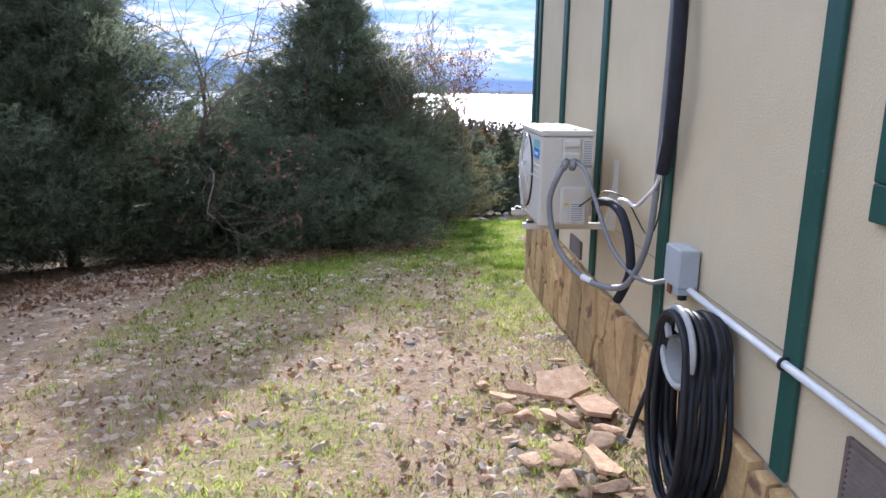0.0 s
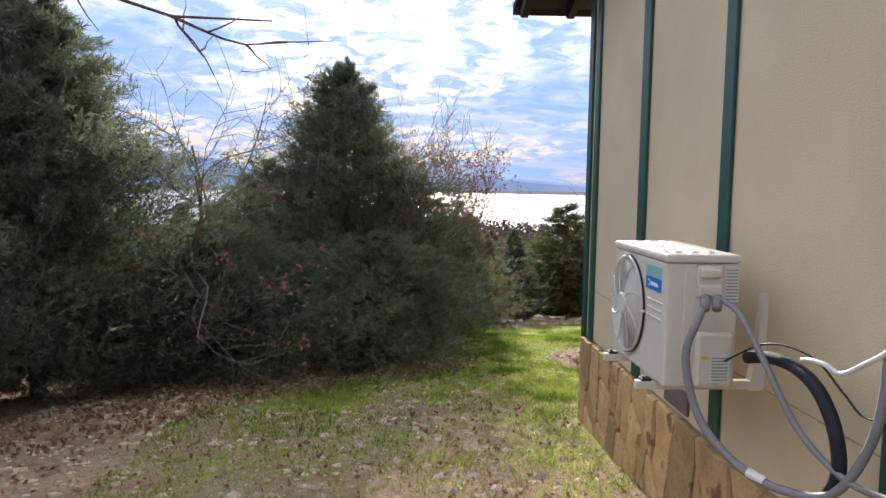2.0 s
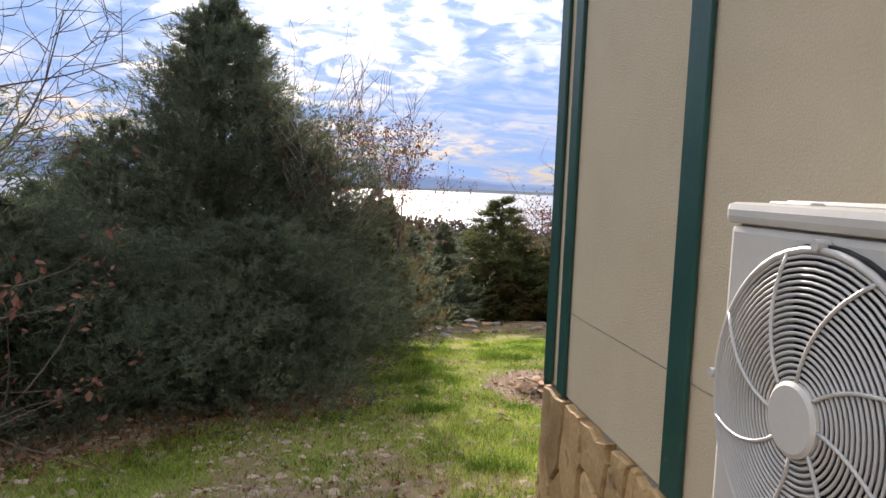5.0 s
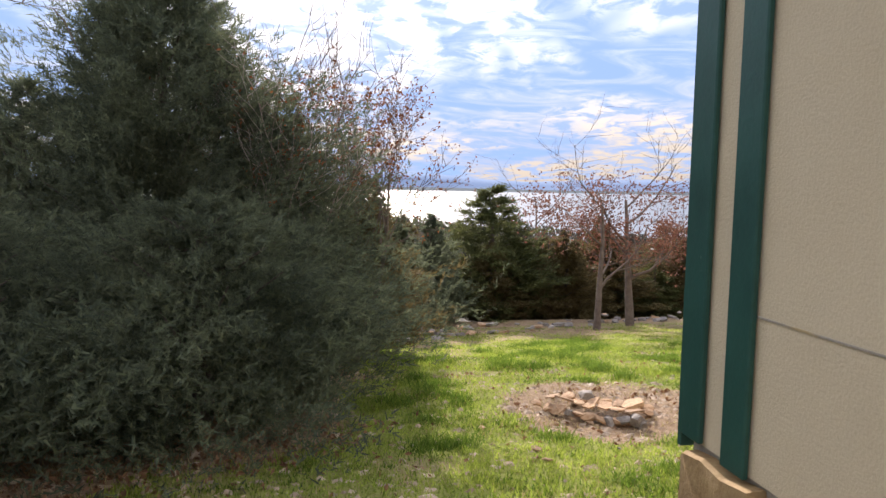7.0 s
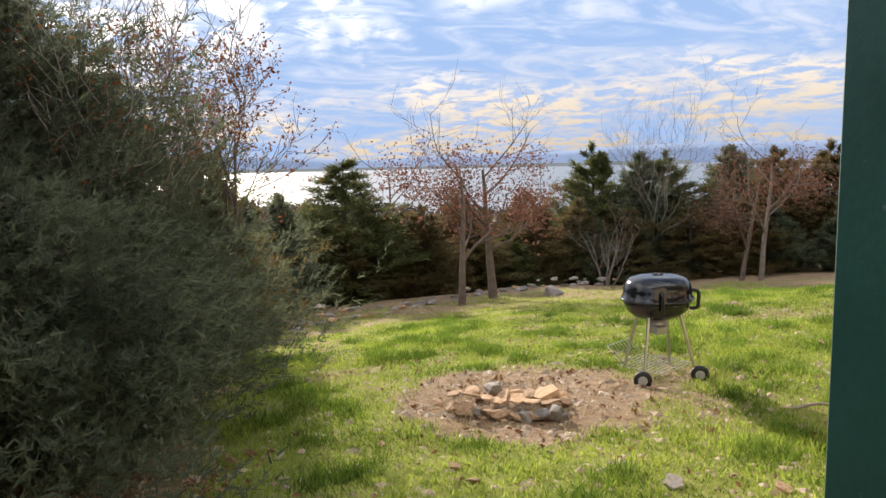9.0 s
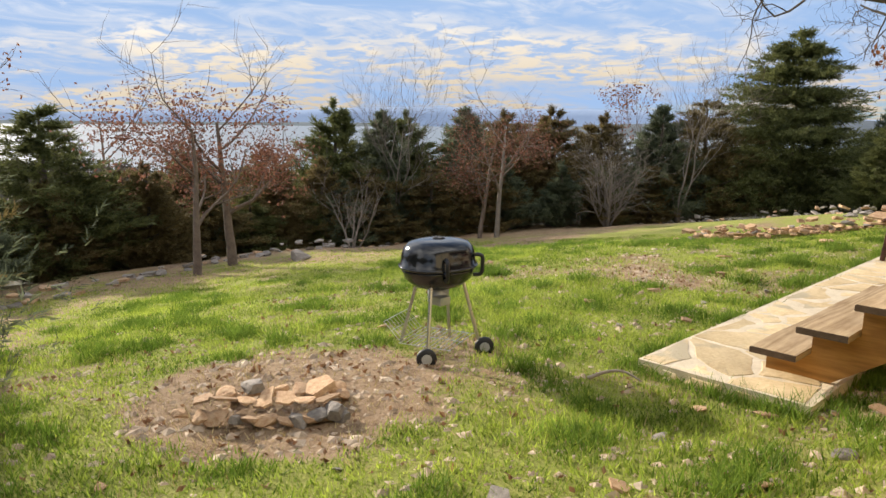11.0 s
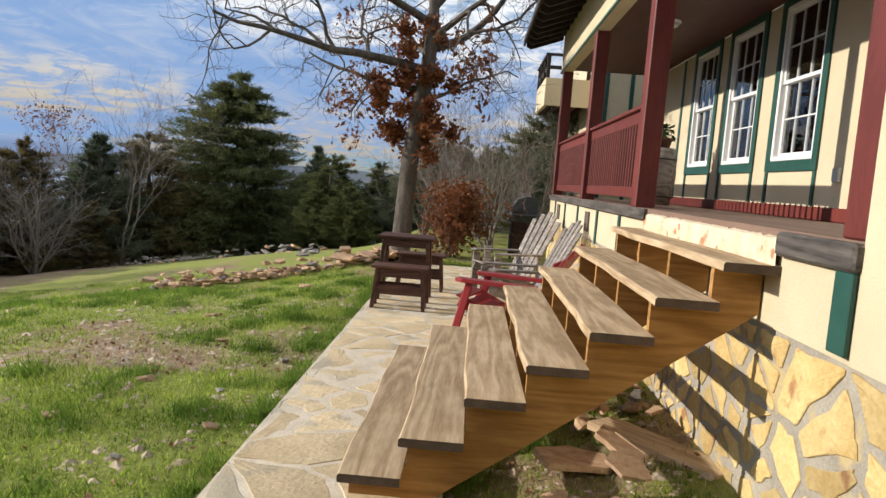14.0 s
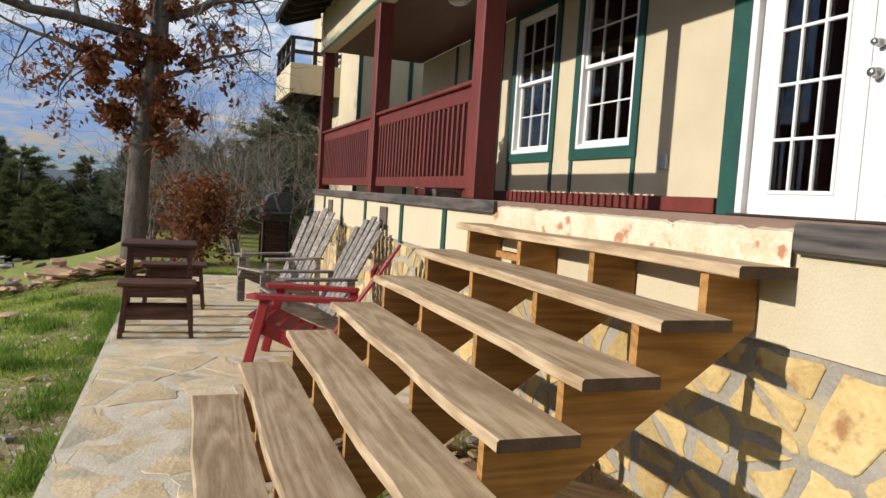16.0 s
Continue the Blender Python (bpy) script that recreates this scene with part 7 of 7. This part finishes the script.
bmesh.ops.translate(sk, vec=(0, 0, ground_z(4.9, 7.9) + 0.01), verts=sk.verts[:])
tagged(part("stick", sk, PALE_TWIG, None, "", True), "bent pale dead branch on the grass", "stick")


# ---- ground litter, gravel and grass ----
def scatter(count, lo, hi, weight, rs):
    out = []
    tries = 0
    while len(out) < count and tries < count * 12:
        tries += 1
        x, y = rs.uniform(lo[0], hi[0]), rs.uniform(lo[1], hi[1])
        if rs.rand() < weight(x, y):
            out.append((x, y, ground_z(x, y)))
    return np.array(out)


def off_limits(x, y):
    return (x > 1.93 and y < 5.52) or (x > 5.23 and 6.80 < y < 7.95 and x < 14.9) or (x > 7.9 and y < 7.95 and x < 14.9)


rs = np.random.RandomState(2)
# pebbles
P = scatter(15000, (-3.0, -1.6), (12.5, 12.5), lambda x, y: 0.0 if off_limits(x, y) else (1.13 - grass_amount(x, y)) * (1.0 if y < 10.5 else 0.5), rs)
ico = np.array([(1, 0, 0), (-1, 0, 0), (0, 1, 0), (0, -1, 0), (0, 0, 1), (0, 0, -0.6)])
oct_f = np.array([(0, 2, 4), (2, 1, 4), (1, 3, 4), (3, 0, 4), (2, 0, 5), (1, 2, 5), (3, 1, 5), (0, 3, 5)])
n = len(P)
size = 0.007 + 0.034 * rs.rand(n) ** 2.6
vv = ico[None] * (0.6 + 0.7 * rs.rand(n, 6, 1)) * size[:, None, None] * np.stack([1 + rs.rand(n), 1 + 0.5 * rs.rand(n), 0.4 + 0.35 * rs.rand(n)], 1)[:, None]
ang = rs.rand(n) * 6.28
ca, sa = np.cos(ang)[:, None], np.sin(ang)[:, None]
vv = np.stack([vv[..., 0] * ca - vv[..., 1] * sa, vv[..., 0] * sa + vv[..., 1] * ca, vv[..., 2]], -1) + P[:, None]
faces = (oct_f[None] + (np.arange(n) * 6)[:, None, None]).reshape(-1, 3)
PEBBLE = material("pebble", (0.22, 0.145, 0.09), (0.56, 0.46, 0.35), 0.9, 3, 60, 0.2, vary=0.0, island=True)
tagged(part("gravel", raw_mesh("gravel", vv.reshape(-1, 3).tolist(), faces.tolist(), [PEBBLE]), None), "small tan stones strewn over the bare earth", "gravel", kind="stuff")
# dead leaves
P = scatter(9500, (-4.5, -1.6), (9.5, 12.5), lambda x, y: 0.0 if off_limits(x, y) else 0.9 * (1.02 - grass_amount(x, y)) ** 2 + 0.05, rs)
tri = leaf_tris(rs, P + np.array([0, 0, 0.012]), len(P), 0.021, 0.006)
P2 = scatter(3500, (-4.5, 3.0), (1.6, 9.0), lambda x, y: 0.95 if -0.8 < cedar_gap(x, y) < 0.45 else 0.02, rs)
tri = np.concatenate([tri, leaf_tris(rs, P2 + np.array([0, 0, 0.02]), len(P2), 0.026, 0.008)])
tagged(part("leaf_litter", tri_mesh("leaf_litter", tri, LITTER), None), "dry brown leaves scattered over the ground", "leaves", kind="stuff")


def blades(P, per, h0, h1, mat_, name, label, spread=0.035, wide=0.0045):
    n = len(P)
    base = np.repeat(P, per, 0) + np.column_stack([rs.normal(0, spread, n * per), rs.normal(0, spread, n * per), np.full(n * per, -0.004)])
    h = (h0 + (h1 - h0) * rs.rand(n * per) ** 1.6)
    clump = np.array([0.5 + 0.5 * noise.noise(Vector((x * 3.1, y * 3.1, 3.0))) + 0.4 * noise.noise(Vector((x * 0.9, y * 0.9, 8.0))) for x, y, _ in P])
    tall = np.repeat(0.42 + 0.4 * rs.rand(n) ** 2 + 1.15 * np.clip(clump, 0, 1.3) ** 2.4, per)
    h = h * tall
    lean = rs.normal(0, 0.45, (n * per, 2)) * h[:, None]
    a = rs.rand(n * per) * 6.28
    w = wide * (0.7 + 0.7 * rs.rand(n * per))
    side = np.column_stack([np.cos(a) * w, np.sin(a) * w, np.zeros(n * per)])
    tip = base + np.column_stack([lean, h])
    return tagged(part(name, tri_mesh(name, np.stack([base - side, base + side, tip], 1), mat_), None), label, "grass", kind="stuff")


def lawn_weight(x, y):
    if off_limits(x, y):
        return 0.0
    d = math.hypot(x - 2.2, y - 6.4)
    return grass_amount(x, y) ** 1.3 * min(1.0, 4.5 / max(d, 1.5))


P = scatter(56000, (-1.5, -0.8), (16, 19.5), lawn_weight, rs)
blades(P, 7, 0.018, 0.06, GRASS, "lawn_grass", "short bright green lawn grass", 0.05, 0.0045)
P = scatter(11000, (-1.8, -1.6), (14, 19), lambda x, y: 0.0 if off_limits(x, y) else (1.1 - grass_amount(x, y)) * min(1.0, 4.5 / max(math.hypot(x - 1.5, y - 4.5), 1.5)), rs)
blades(P, 5, 0.02, 0.06, STRAW, "dry_grass", "short dry straw-coloured grass", 0.06, 0.0035)
# taller tussocks
T = []
for k in range(330):
    x, y = rs.uniform(1.6, 14.0), rs.uniform(6.2, 15.0)
    if off_limits(x, y) or grass_amount(x, y) < 0.45:
        continue
    T += [(x + rs.normal(0, 0.085), y + rs.normal(0, 0.085), ground_z(x, y)) for _ in range(44)]
for k in range(34):
    x = rs.uniform(5.2, 14.0)
    T += [(x + rs.normal(0, 0.08), 7.96 + abs(rs.normal(0, 0.05)), ground_z(x, 7.95)) for _ in range(24)]
for k in range(12):
    x = rs.uniform(5.3, 6.6)
    T += [(x + rs.normal(0, 0.08), 6.70 + rs.normal(0, 0.08), ground_z(x, 6.7)) for _ in range(24)]
    T += [(5.20 + rs.normal(0, 0.04), rs.uniform(6.8, 7.9), ground_z(5.2, 7.3)) for _ in range(14)]
blades(np.array(T), 6, 0.04, 0.125, leaf_material("tussock", (0.07, 0.13, 0.014), (0.20, 0.30, 0.045), 0.5), "tussock_grass", "taller dark green grass tussocks", 0.03, 0.0045)


# ---- stones of walls and patio ----
def lay(polys, m, gap, thick, mat_, parent, seed, name="stone", keep=None, sharp=False):
    r = random.Random(seed)
    for p in polys:
        if keep and not keep(*np.mean(p, axis=0)):
            continue
        me = stone_mesh(p, gap, thick, r, sharp=sharp)
        if not me:
            continue
        me.materials.append(mat_)
        o = new(name, me)
        if parent:
            o.parent = parent
        o.matrix_basis = m
    return


base_w = bpy.data.objects["wall_west_base"]
r = random.Random(31)
lay(cells(8.2, 0.79, 66, r, 1.9, 0), Matrix(((0, 0, -1, SX + 0.012), (-1, 0, 0, FY - 0.01), (0, 1, 0, 0.238), (0, 0, 0, 1))), 0.012, 0.045, STONE, base_w, 32, "stone", None, True)
base_f = bpy.data.objects["wall_front_base"]
lay(cells(12.58, 1.0, 290, r, 0.8, 0), Matrix(((-1, 0, 0, XE), (0, 0, 1, FY - 0.022), (0, 1, 0, -0.05), (0, 0, 0, 1))), 0.046, 0.009, YELLOW_STONE, base_f, 33, "stone", None, True)
pav = bpy.data.objects["pavement"]
lay(cells(9.63, 2.42, 150, r, 1.0, 0), pose(5.27, 5.49, -0.0195), 0.022, 0.0165, FLAG, pav, 34, "flagstone", lambda x, y: y > 1.36 or x > 2.70, True)
lay(cells(2.0, 0.14, 7, r, 1.0), Matrix(((-1, 0, 0, 5.27 + 2.0), (0, 0, 1, 7.912), (0, 1, 0, -0.16), (0, 0, 0, 1))), 0.02, 0.02, FLAG, pav, 35, "flagstone")
lay(cells(1.05, 0.16, 5, r, 1.0), Matrix(((0, 0, -1, 5.268), (-1, 0, 0, 7.905), (0, 1, 0, -0.18), (0, 0, 0, 1))), 0.02, 0.02, FLAG, pav, 36, "flagstone")
